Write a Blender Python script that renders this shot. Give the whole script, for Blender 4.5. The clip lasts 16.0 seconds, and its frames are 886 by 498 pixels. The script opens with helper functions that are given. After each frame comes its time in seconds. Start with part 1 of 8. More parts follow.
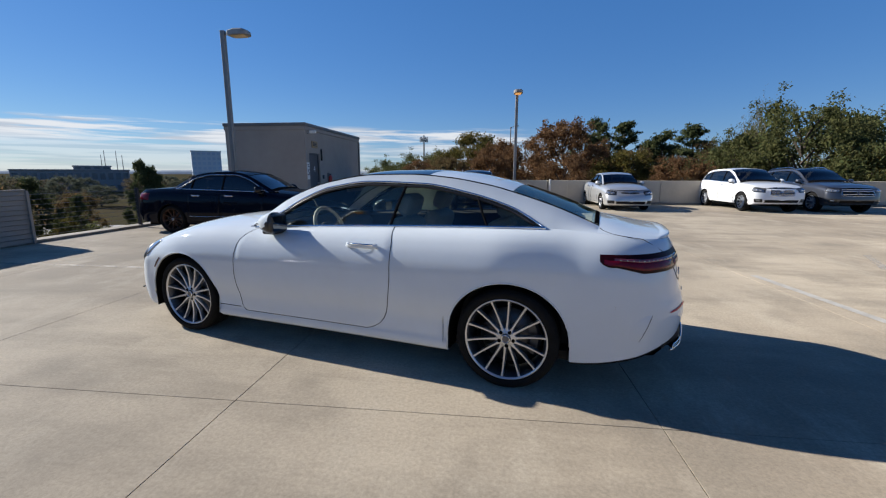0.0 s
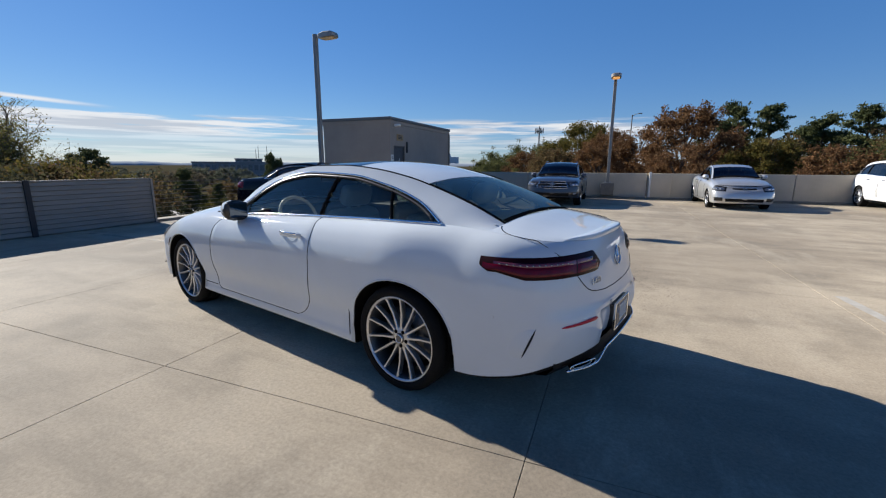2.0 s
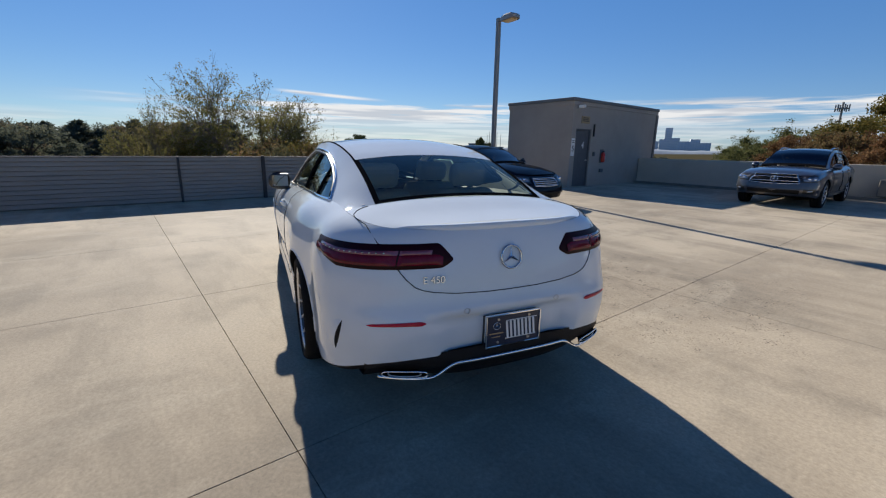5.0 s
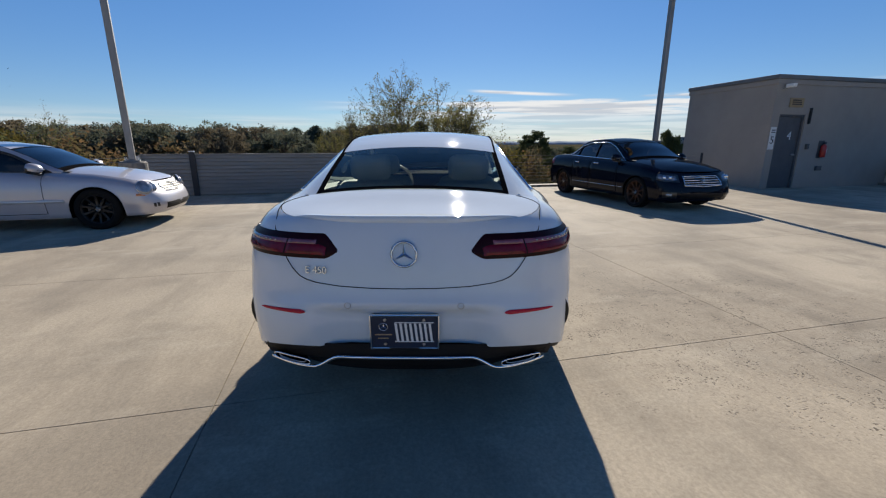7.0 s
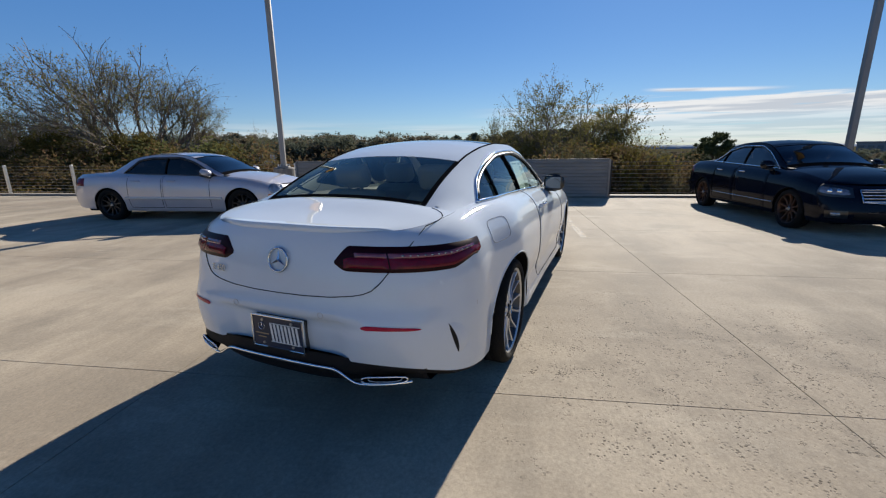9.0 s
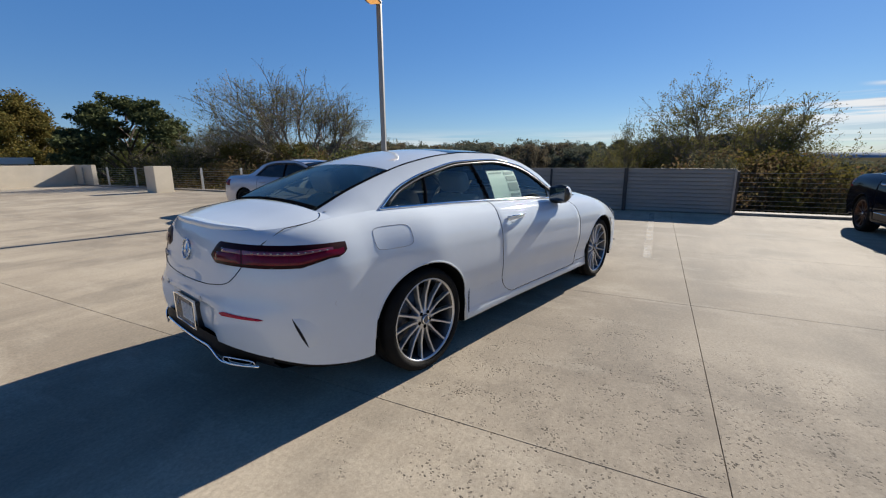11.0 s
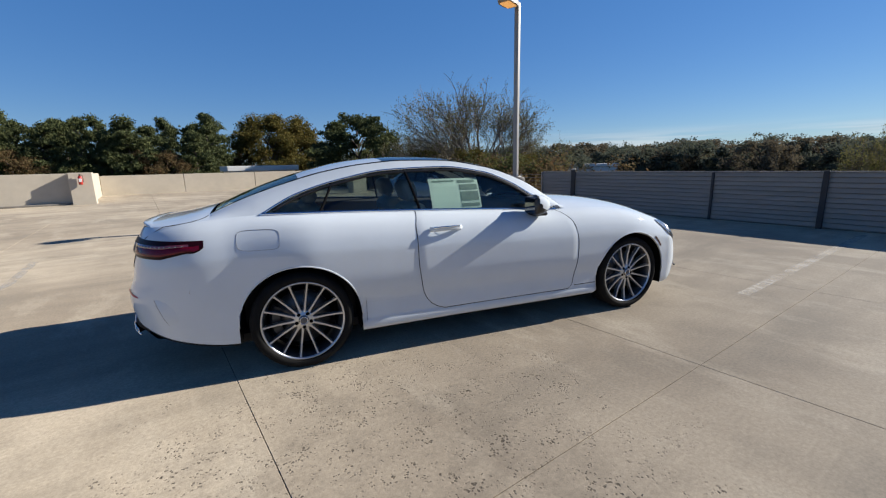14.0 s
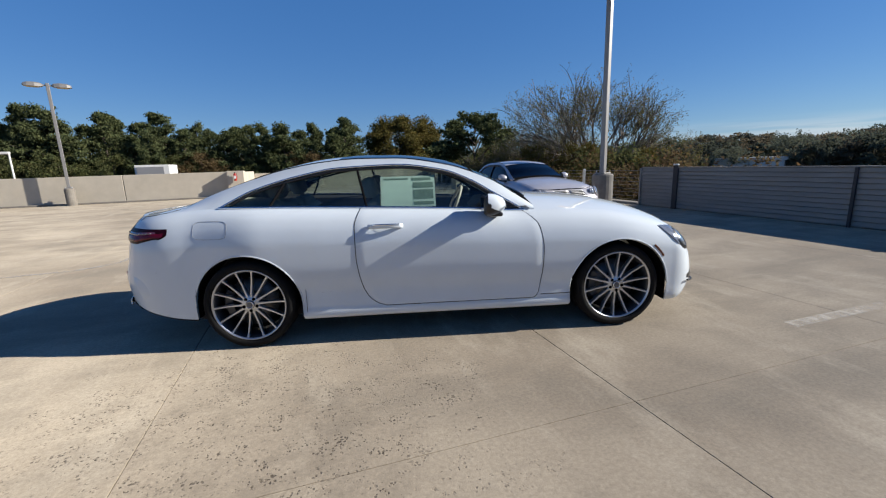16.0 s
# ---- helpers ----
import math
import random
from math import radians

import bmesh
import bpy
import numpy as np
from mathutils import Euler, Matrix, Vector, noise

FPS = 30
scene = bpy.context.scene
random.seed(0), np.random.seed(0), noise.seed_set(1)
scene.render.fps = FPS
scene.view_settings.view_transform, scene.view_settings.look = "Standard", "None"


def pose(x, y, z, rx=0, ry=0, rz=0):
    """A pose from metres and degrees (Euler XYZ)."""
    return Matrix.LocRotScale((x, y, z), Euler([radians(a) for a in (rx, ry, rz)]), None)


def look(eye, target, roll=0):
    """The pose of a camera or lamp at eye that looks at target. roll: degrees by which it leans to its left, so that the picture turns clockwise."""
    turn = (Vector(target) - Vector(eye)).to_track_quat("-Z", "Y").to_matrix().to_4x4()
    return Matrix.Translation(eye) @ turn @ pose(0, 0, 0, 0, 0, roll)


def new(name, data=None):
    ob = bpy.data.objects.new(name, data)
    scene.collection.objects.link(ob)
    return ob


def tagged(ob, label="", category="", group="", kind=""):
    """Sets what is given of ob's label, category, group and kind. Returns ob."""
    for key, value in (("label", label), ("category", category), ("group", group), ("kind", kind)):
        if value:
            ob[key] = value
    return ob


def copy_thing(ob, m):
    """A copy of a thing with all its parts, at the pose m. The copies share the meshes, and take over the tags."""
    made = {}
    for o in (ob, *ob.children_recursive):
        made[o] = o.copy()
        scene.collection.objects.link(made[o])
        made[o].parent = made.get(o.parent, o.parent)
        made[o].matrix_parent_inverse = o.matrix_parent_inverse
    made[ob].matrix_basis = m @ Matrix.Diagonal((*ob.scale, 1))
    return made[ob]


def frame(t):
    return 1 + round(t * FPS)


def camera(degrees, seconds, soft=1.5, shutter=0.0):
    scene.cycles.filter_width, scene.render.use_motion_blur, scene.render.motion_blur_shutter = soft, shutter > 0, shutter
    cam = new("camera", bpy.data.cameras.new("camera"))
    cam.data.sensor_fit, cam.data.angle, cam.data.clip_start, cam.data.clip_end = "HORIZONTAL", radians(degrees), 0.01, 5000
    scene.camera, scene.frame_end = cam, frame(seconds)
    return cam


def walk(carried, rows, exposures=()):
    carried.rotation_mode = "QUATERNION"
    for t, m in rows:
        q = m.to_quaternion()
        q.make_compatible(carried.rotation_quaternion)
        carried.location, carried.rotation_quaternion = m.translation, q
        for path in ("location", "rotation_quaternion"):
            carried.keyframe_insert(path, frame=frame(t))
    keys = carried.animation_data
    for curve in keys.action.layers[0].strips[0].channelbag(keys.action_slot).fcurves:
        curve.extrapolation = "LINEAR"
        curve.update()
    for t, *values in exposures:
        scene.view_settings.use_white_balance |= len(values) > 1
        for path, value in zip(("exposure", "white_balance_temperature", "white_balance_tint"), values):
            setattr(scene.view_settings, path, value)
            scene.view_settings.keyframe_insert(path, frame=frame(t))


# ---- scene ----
cam = camera(93.9, 16.0, soft=1.2)
PATH = [
    (0, (-1.052, 3.781, 1.399), (-0.829, 1.826, 1.039), 0.1),
    (0.5, (-1.399, 3.734, 1.413), (-1.05, 1.799, 1.047), 0.0),
    (1, (-1.702, 3.618, 1.398), (-1.224, 1.711, 1.03), 0.1),
    (1.5, (-1.996, 3.473, 1.4), (-1.394, 1.604, 1.021), 0.2),
    (2, (-2.319, 3.339, 1.394), (-1.588, 1.52, 0.997), 0.2),
    (2.5, (-2.575, 3.167, 1.375), (-1.714, 1.409, 0.962), 0.2),
    (3, (-2.817, 2.977, 1.371), (-1.826, 1.294, 0.94), 0.3),
    (3.5, (-3.108, 2.786, 1.378), (-1.986, 1.191, 0.934), 0.4),
    (4, (-3.325, 2.57, 1.362), (-2.065, 1.084, 0.909), 0.6),
    (6.5, (-4.112, 1.165, 1.349), (-2.288, 0.513, 0.854), 0.5),
    (7, (-4.162, 0.848, 1.332), (-2.278, 0.394, 0.838), 0.0),
    (7.5, (-4.192, 0.53, 1.332), (-2.27, 0.266, 0.847), -0.3),
    (8, (-4.244, 0.19, 1.347), (-2.303, 0.107, 0.872), -0.6),
    (8.5, (-4.217, -0.119, 1.338), (-2.274, -0.028, 0.873), -0.8),
    (9, (-4.146, -0.432, 1.344), (-2.219, -0.161, 0.88), -0.7),
    (11.5, (-3.593, -2.036, 1.345), (-1.925, -1.012, 0.93), -0.3),
    (12, (-3.366, -2.304, 1.354), (-1.784, -1.15, 0.947), -0.2),
    (12.5, (-3.161, -2.594, 1.376), (-1.676, -1.316, 0.973), -0.2),
    (13, (-2.903, -2.791, 1.345), (-1.526, -1.398, 0.941), -0.4),
    (13.5, (-2.622, -2.982, 1.347), (-1.363, -1.482, 0.943), -0.9),
    (14, (-2.363, -3.23, 1.353), (-1.227, -1.633, 0.953), -1.3),
    (14.5, (-2.096, -3.409, 1.343), (-1.092, -1.725, 0.948), -1.6),
    (15, (-1.799, -3.55, 1.339), (-0.932, -1.792, 0.943), -1.7),
    (15.5, (-1.467, -3.705, 1.333), (-0.733, -1.888, 0.936), -1.9),
    (16, (-1.125, -3.795, 1.323), (-0.519, -1.931, 0.924), -1.9),
]
EXPOSURE = 0.86
walk(cam, [(t, look(eye, target, roll)) for t, eye, target, roll in PATH],
     [(0, 0.80, 6230, 10), (4, EXPOSURE, 6500, 10), (7, EXPOSURE, 6640, 10), (9, EXPOSURE, 6580, 10), (13, 0.83, 6420, 10), (16, 0.74, 6280, 10)])

# world, sun, exposure
SUN_AZ, SUN_EL = radians(-16.9), radians(28.2)      # azimuth from +x towards +y
world = bpy.data.worlds.new("world")
scene.world = world
world.use_nodes = True
_nt = world.node_tree
_nt.nodes.clear()


def _wn(kind, **vals):
    n = _nt.nodes.new(kind)
    for k, v in vals.items():
        n.inputs[k].default_value = v
    return n


sky = _wn("ShaderNodeTexSky")
sky.sky_type = "NISHITA"
sky.sun_disc = False
sky.sun_elevation = SUN_EL
sky.sun_rotation = radians(90) - SUN_AZ
sky.air_density, sky.dust_density, sky.ozone_density, sky.altitude = 1.0, 0.05, 2.0, 300
bg = _wn("ShaderNodeBackground", Strength=0.048)
wout = _wn("ShaderNodeOutputWorld")
coord = _wn("ShaderNodeTexCoord")
# thin cloud streaks low over the horizon, on the sun's side
sep = _wn("ShaderNodeSeparateXYZ")
_nt.links.new(coord.outputs["Generated"], sep.inputs[0])
stretch = _wn("ShaderNodeMapping", Scale=(2.2, 2.2, 42.0), Location=(0.4, 0.1, 0.0))
_nt.links.new(coord.outputs["Generated"], stretch.inputs["Vector"])
cnoise = _wn("ShaderNodeTexNoise", Scale=1.5, Detail=7.0, Roughness=0.55)
_nt.links.new(stretch.outputs[0], cnoise.inputs["Vector"])


def _math(op, a, b=None):
    n = _nt.nodes.new("ShaderNodeMath")
    n.operation = op
    for i, v in enumerate((a, b)):
        if v is None:
            continue
        if isinstance(v, (int, float)):
            n.inputs[i].default_value = v
        else:
            _nt.links.new(v, n.inputs[i])
    return n.outputs[0]


def _step(v, lo, hi):
    n = _wn("ShaderNodeMapRange")
    n.interpolation_type = "SMOOTHSTEP"
    n.inputs["From Min"].default_value, n.inputs["From Max"].default_value = lo, hi
    _nt.links.new(v, n.inputs["Value"])
    return n.outputs[0]


X, Y, Z = sep.outputs["X"], sep.outputs["Y"], sep.outputs["Z"]
towards = _math("ADD", _math("MULTIPLY", X, 0.62), _math("MULTIPLY", Y, -0.785))       # along azimuth -52
cover = _math("ADD", cnoise.outputs["Fac"], _math("MULTIPLY", _step(Z, 0.100, 0.070), 0.10))
bank = _math("MULTIPLY", _step(cover, 0.46, 0.60), _math("MULTIPLY", _math("MULTIPLY", _step(_math("SUBTRACT", Z, _math("MULTIPLY", cnoise.outputs["Fac"], 0.03)), 0.088, 0.077), _math("ADD", 0.45, _math("MULTIPLY", _step(Z, 0.046, 0.074), 0.55))), _step(towards, 0.52, 0.86)))
thin = _math("MULTIPLY", _step(cnoise.outputs["Fac"], 0.46, 0.66), _math("MULTIPLY", _step(Z, 0.075, 0.015), _step(X, 0.45, 0.9)))
slope = _math("DIVIDE", Y, _math("MAXIMUM", X, 0.2))                                    # tangent of the azimuth
mid_z = _math("ADD", 0.1296, _math("MULTIPLY", slope, 0.048))
wisp_h = _step(_math("ABSOLUTE", _math("SUBTRACT", Z, mid_z)), 0.0052, 0.0005)
wisp = _math("MULTIPLY", wisp_h, _math("MULTIPLY", _step(slope, -0.62, -0.45), _step(slope, -0.29, -0.36)))
cloud = _math("MINIMUM", _math("ADD", _math("MAXIMUM", bank, _math("MULTIPLY", thin, 0.65)), _math("MULTIPLY", wisp, 0.95)), 0.93)
deep = _wn("ShaderNodeHueSaturation", Hue=0.508, Saturation=1.22, Value=1.0)
_nt.links.new(sky.outputs[0], deep.inputs["Color"])
cmix = _nt.nodes.new("ShaderNodeMixRGB")
stretch2 = _wn("ShaderNodeMapping", Scale=(3.2, 3.2, 75.0), Location=(1.3, 0.7, 0.2))
_nt.links.new(coord.outputs["Generated"], stretch2.inputs["Vector"])
fold = _wn("ShaderNodeTexNoise", Scale=1.6, Detail=5.0, Roughness=0.5)
_nt.links.new(stretch2.outputs[0], fold.inputs["Vector"])
ctone = _nt.nodes.new("ShaderNodeMixRGB")               # grey folds in the white
ctone.inputs[1].default_value, ctone.inputs[2].default_value = (6.6, 7.0, 7.7, 1), (10.0, 10.0, 10.0, 1)
_nt.links.new(_step(fold.outputs["Fac"], 0.40, 0.56), ctone.inputs[0])
_nt.links.new(ctone.outputs[0], cmix.inputs[2])
_nt.links.new(cloud, cmix.inputs[0])
even = _nt.nodes.new("ShaderNodeMixRGB")                # evens the clear sky out towards one blue
_nt.links.new(_math("ADD", 0.42, _math("MULTIPLY", _step(Z, 0.32, 0.85), 0.50)), even.inputs[0])
dome = _nt.nodes.new("ShaderNodeMixRGB")                # the clear blue deepens towards the zenith
dome.inputs[1].default_value, dome.inputs[2].default_value = (0.88, 2.95, 7.5, 1), (0.08, 0.32, 1.35, 1)
_nt.links.new(_step(Z, 0.30, 0.95), dome.inputs[0])
_nt.links.new(dome.outputs[0], even.inputs[2])
_nt.links.new(deep.outputs[0], even.inputs[1])
cool = _nt.nodes.new("ShaderNodeMixRGB")
cool.blend_type = "MULTIPLY"
cool.inputs[0].default_value, cool.inputs[2].default_value = 1.0, (0.91, 1.0, 1.055, 1)
_nt.links.new(even.outputs[0], cool.inputs[1])
_nt.links.new(cool.outputs[0], cmix.inputs[1])
_nt.links.new(cmix.outputs[0], bg.inputs["Color"])
_nt.links.new(bg.outputs[0], wout.inputs["Surface"])

sun = new("sun", bpy.data.lights.new("sun", "SUN"))
sun.data.energy, sun.data.angle, sun.data.color = 5.0, radians(0.53), (1.0, 0.93, 0.82)
_sd = Vector((math.cos(SUN_EL) * math.cos(SUN_AZ), math.cos(SUN_EL) * math.sin(SUN_AZ), math.sin(SUN_EL)))
sun.matrix_world = look(_sd * 50, (0, 0, 0))


# ---- materials ----
def mat(name, color, rough=0.5, metal=0.0, coat=0.0, vary=0.0, scale=6.0, bump=0.0, bscale=60.0, rnd=0.0, color2=None, spec=0.5, stretch=(1, 1, 1), detail=5.0, contrast=0.5):
    """A principled material with noise variation between color and color2 (or color darkened by vary), and a fine relief."""
    m = bpy.data.materials.new(name)
    m.use_nodes = True
    nt = m.node_tree
    b = nt.nodes["Principled BSDF"]
    b.inputs["Roughness"].default_value, b.inputs["Metallic"].default_value = rough, metal
    b.inputs["Coat Weight"].default_value, b.inputs["Coat Roughness"].default_value = coat, 0.03
    b.inputs["Specular IOR Level"].default_value = spec
    col = (*color, 1.0)
    b.inputs["Base Color"].default_value = col
    if vary or color2 or bump or rnd:
        tc = nt.nodes.new("ShaderNodeTexCoord")
        mp = nt.nodes.new("ShaderNodeMapping")
        mp.inputs["Scale"].default_value = stretch
        nt.links.new(tc.outputs["Object"], mp.inputs["Vector"])
    if vary or color2 or rnd:
        n1 = nt.nodes.new("ShaderNodeTexNoise")
        n1.inputs["Scale"].default_value, n1.inputs["Detail"].default_value, n1.inputs["Roughness"].default_value = scale, detail, 0.62
        nt.links.new(mp.outputs[0], n1.inputs["Vector"])
        rp = nt.nodes.new("ShaderNodeMapRange")
        rp.inputs["From Min"].default_value, rp.inputs["From Max"].default_value = 0.5 - contrast * 0.4, 0.5 + contrast * 0.4
        nt.links.new(n1.outputs["Fac"], rp.inputs["Value"])
        mx = nt.nodes.new("ShaderNodeMixRGB")
        c2 = color2 or tuple(c * (1 - vary) for c in color)
        mx.inputs[1].default_value, mx.inputs[2].default_value = col, (*c2, 1.0)
        nt.links.new(rp.outputs[0], mx.inputs[0])
        last = mx
        if rnd:
            oi = nt.nodes.new("ShaderNodeObjectInfo")
            rr = nt.nodes.new("ShaderNodeMapRange")
            rr.inputs["To Min"].default_value, rr.inputs["To Max"].default_value = 1 - rnd, 1 + rnd
            nt.links.new(oi.outputs["Random"], rr.inputs["Value"])
            hs = nt.nodes.new("ShaderNodeHueSaturation")
            nt.links.new(rr.outputs[0], hs.inputs["Value"])
            nt.links.new(mx.outputs[0], hs.inputs["Color"])
            last = hs
        nt.links.new(last.outputs[0], b.inputs["Base Color"])
    if bump:
        n2 = nt.nodes.new("ShaderNodeTexNoise")
        n2.inputs["Scale"].default_value, n2.inputs["Detail"].default_value = bscale, 4.0
        nt.links.new(mp.outputs[0], n2.inputs["Vector"])
        bp = nt.nodes.new("ShaderNodeBump")
        bp.inputs["Strength"].default_value, bp.inputs["Distance"].default_value = bump, 0.02
        nt.links.new(n2.outputs["Fac"], bp.inputs["Height"])
        nt.links.new(bp.outputs[0], b.inputs["Normal"])
    return m


def glass_mat(name, tint, ior=1.5, gloss=0.0, rough=0.01, shine=(0.95, 0.97, 1.0)):
    """A thin pane: tinted see-through with Fresnel reflection."""
    m = bpy.data.materials.new(name)
    m.use_nodes = True
    nt = m.node_tree
    nt.nodes.remove(nt.nodes["Principled BSDF"])
    out = nt.nodes["Material Output"]
    tr = nt.nodes.new("ShaderNodeBsdfTransparent")
    tr.inputs[0].default_value = (*tint, 1)
    gl = nt.nodes.new("ShaderNodeBsdfGlossy")
    gl.inputs["Roughness"].default_value = rough
    gl.inputs[0].default_value = (*shine, 1)
    fr = nt.nodes.new("ShaderNodeFresnel")
    fr.inputs["IOR"].default_value = ior
    mx = nt.nodes.new("ShaderNodeMixShader")
    ad = nt.nodes.new("ShaderNodeMath")
    ad.inputs[1].default_value = gloss
    nt.links.new(fr.outputs[0], ad.inputs[0])
    nt.links.new(ad.outputs[0], mx.inputs[0])
    nt.links.new(tr.outputs[0], mx.inputs[1])
    nt.links.new(gl.outputs[0], mx.inputs[2])
    nt.links.new(mx.outputs[0], out.inputs["Surface"])
    return m


def concrete_mat():
    """Worn deck concrete: cloudy tone, darker tyre scuffs and stains, sand grain, small pits."""
    m = bpy.data.materials.new("deck_concrete")
    m.use_nodes = True
    nt = m.node_tree
    b = nt.nodes["Principled BSDF"]
    b.inputs["Roughness"].default_value = 0.85
    b.inputs["Specular IOR Level"].default_value = 0.24
    b.inputs["Diffuse Roughness"].default_value = 0.38
    geo = nt.nodes.new("ShaderNodeNewGeometry")

    def noise_of(scale, detail, rough, squeeze=(1, 1, 1), rot=0.0):
        mp = nt.nodes.new("ShaderNodeMapping")
        mp.inputs["Scale"].default_value = squeeze
        mp.inputs["Rotation"].default_value = (0, 0, rot)
        nt.links.new(geo.outputs["Position"], mp.inputs["Vector"])
        n = nt.nodes.new("ShaderNodeTexNoise")
        n.inputs["Scale"].default_value, n.inputs["Detail"].default_value, n.inputs["Roughness"].default_value = scale, detail, rough
        nt.links.new(mp.outputs[0], n.inputs["Vector"])
        return n

    def ranged(n, a, c, lo, hi):
        r = nt.nodes.new("ShaderNodeMapRange")
        for k, v in zip(("From Min", "From Max", "To Min", "To Max"), (a, c, lo, hi)):
            r.inputs[k].default_value = v
        nt.links.new(n.outputs[0], r.inputs["Value"])
        return r

    def mixed(fac, first, second, blend="MIX"):
        x = nt.nodes.new("ShaderNodeMixRGB")
        x.blend_type = blend
        if fac is not None:
            nt.links.new(fac.outputs[0], x.inputs[0])
        for i, v in ((1, first), (2, second)):
            if isinstance(v, tuple):
                x.inputs[i].default_value = (*v, 1)
            else:
                nt.links.new(v.outputs[0], x.inputs[i])
        return x

    big = ranged(noise_of(0.26, 6, 0.6), 0.37, 0.63, 0, 1)
    base = mixed(big, (0.500, 0.426, 0.320), (0.300, 0.249, 0.186))
    streak = ranged(noise_of(0.6, 6, 0.66, (0.5, 2.0, 1), 0.2), 0.47, 0.68, 0, 0.85)
    base = mixed(streak, base, (0.255, 0.217, 0.166))
    spots = ranged(noise_of(1.1, 7, 0.62), 0.50, 0.68, 0, 0.6)
    base = mixed(spots, base, (0.225, 0.196, 0.154))
    pale = ranged(noise_of(0.9, 7, 0.7, (1.8, 0.7, 1), 0.5), 0.52, 0.68, 0, 0.6)
    base = mixed(pale, base, (0.50, 0.435, 0.335))
    grain = ranged(noise_of(46, 6, 0.8), 0.32, 0.68, 0.76, 1.17)
    base = mixed(None, base, grain, "MULTIPLY")
    base.inputs[0].default_value = 1
    # small dark pits in the worn stretch beside the coupe
    vor = nt.nodes.new("ShaderNodeTexVoronoi")
    vor.inputs["Scale"].default_value = 52.0
    ragged = noise_of(22.0, 4, 0.7)
    shift = nt.nodes.new("ShaderNodeVectorMath")
    shift.operation = "MULTIPLY_ADD"
    shift.inputs[1].default_value = (0.035, 0.035, 0.0)
    nt.links.new(ragged.outputs["Color"], shift.inputs[0])
    nt.links.new(geo.outputs["Position"], shift.inputs[2])
    nt.links.new(shift.outputs[0], vor.inputs["Vector"])
    size = ranged(noise_of(9.0, 2, 0.5), 0.35, 0.65, -0.12, 0.10)
    near = nt.nodes.new("ShaderNodeMath")
    near.operation = "ADD"
    nt.links.new(vor.outputs["Distance"], near.inputs[0])
    nt.links.new(size.outputs[0], near.inputs[1])
    pit = ranged(near, 0.18, 0.34, 1, 0)
    patch = nt.nodes.new("ShaderNodeMapping")          # the stretch runs from x -3.1 to -0.3 and y -3.6 to -0.3
    patch.inputs["Location"].default_value, patch.inputs["Scale"].default_value = (1.21, 1.18, 0), (0.71, 0.61, 0)
    nt.links.new(geo.outputs["Position"], patch.inputs["Vector"])
    far = nt.nodes.new("ShaderNodeVectorMath")
    far.operation = "LENGTH"
    nt.links.new(patch.outputs[0], far.inputs[0])
    rag = nt.nodes.new("ShaderNodeMath")
    nt.links.new(far.outputs["Value"], rag.inputs[0])
    nt.links.new(ranged(noise_of(1.6, 4, 0.6), 0.3, 0.7, -0.5, 0.5).outputs[0], rag.inputs[1])
    where = ranged(rag, 0.75, 1.05, 1, 0.06)
    pm = nt.nodes.new("ShaderNodeMath")
    pm.operation = "MULTIPLY"
    nt.links.new(pit.outputs[0], pm.inputs[0])
    nt.links.new(where.outputs[0], pm.inputs[1])
    pm2 = nt.nodes.new("ShaderNodeMath")
    pm2.operation = "MULTIPLY"
    gate = ranged(noise_of(6.0, 5, 0.75), 0.45, 0.57, 0, 0.9)
    nt.links.new(pm.outputs[0], pm2.inputs[0])
    nt.links.new(gate.outputs[0], pm2.inputs[1])
    # gritty brown wear round the pits
    grit = ranged(noise_of(3.2, 8, 0.75), 0.48, 0.62, 0, 0.36)
    worn = nt.nodes.new("ShaderNodeMath")
    worn.operation = "MULTIPLY"
    nt.links.new(grit.outputs[0], worn.inputs[0])
    nt.links.new(where.outputs[0], worn.inputs[1])
    base = mixed(worn, base, (0.165, 0.138, 0.105))
    base = mixed(pm2, base, (0.080, 0.064, 0.048))
    nt.links.new(base.outputs[0], b.inputs["Base Color"])
    bp = nt.nodes.new("ShaderNodeBump")
    bp.inputs["Strength"].default_value, bp.inputs["Distance"].default_value = 0.22, 0.004
    nt.links.new(noise_of(90, 5, 0.65).outputs[0], bp.inputs["Height"])
    bp2 = nt.nodes.new("ShaderNodeBump")
    bp2.inputs["Strength"].default_value, bp2.inputs["Distance"].default_value = 0.5, -0.006
    nt.links.new(pm2.outputs[0], bp2.inputs["Height"])
    nt.links.new(bp.outputs[0], bp2.inputs["Normal"])
    nt.links.new(bp2.outputs[0], b.inputs["Normal"])
    return m


M_DECK = concrete_mat()
M_JOINT = mat("joint_filler", (0.30, 0.26, 0.205), 0.9, vary=0.5, scale=9)
M_PARAPET = mat("parapet_paint", (0.55, 0.49, 0.395), 0.9, spec=0.15, vary=0.16, scale=1.3, bump=0.25, bscale=45, detail=8)
M_CURB = mat("kerb_concrete", (0.25, 0.225, 0.19), 0.85, vary=0.35, scale=3, bump=0.3, bscale=50)
M_DARKBASE = mat("dark_concrete", (0.19, 0.18, 0.165), 0.9, vary=0.35, scale=4, bump=0.3, bscale=50)
M_STUCCO = mat("stucco_grey", (0.375, 0.34, 0.30), 0.9, spec=0.2, vary=0.15, scale=1.1, bump=0.3, bscale=80, detail=7)
M_ROOFCAP = mat("roof_cap_metal", (0.20, 0.19, 0.18), 0.5, metal=0.3, vary=0.2, scale=2)
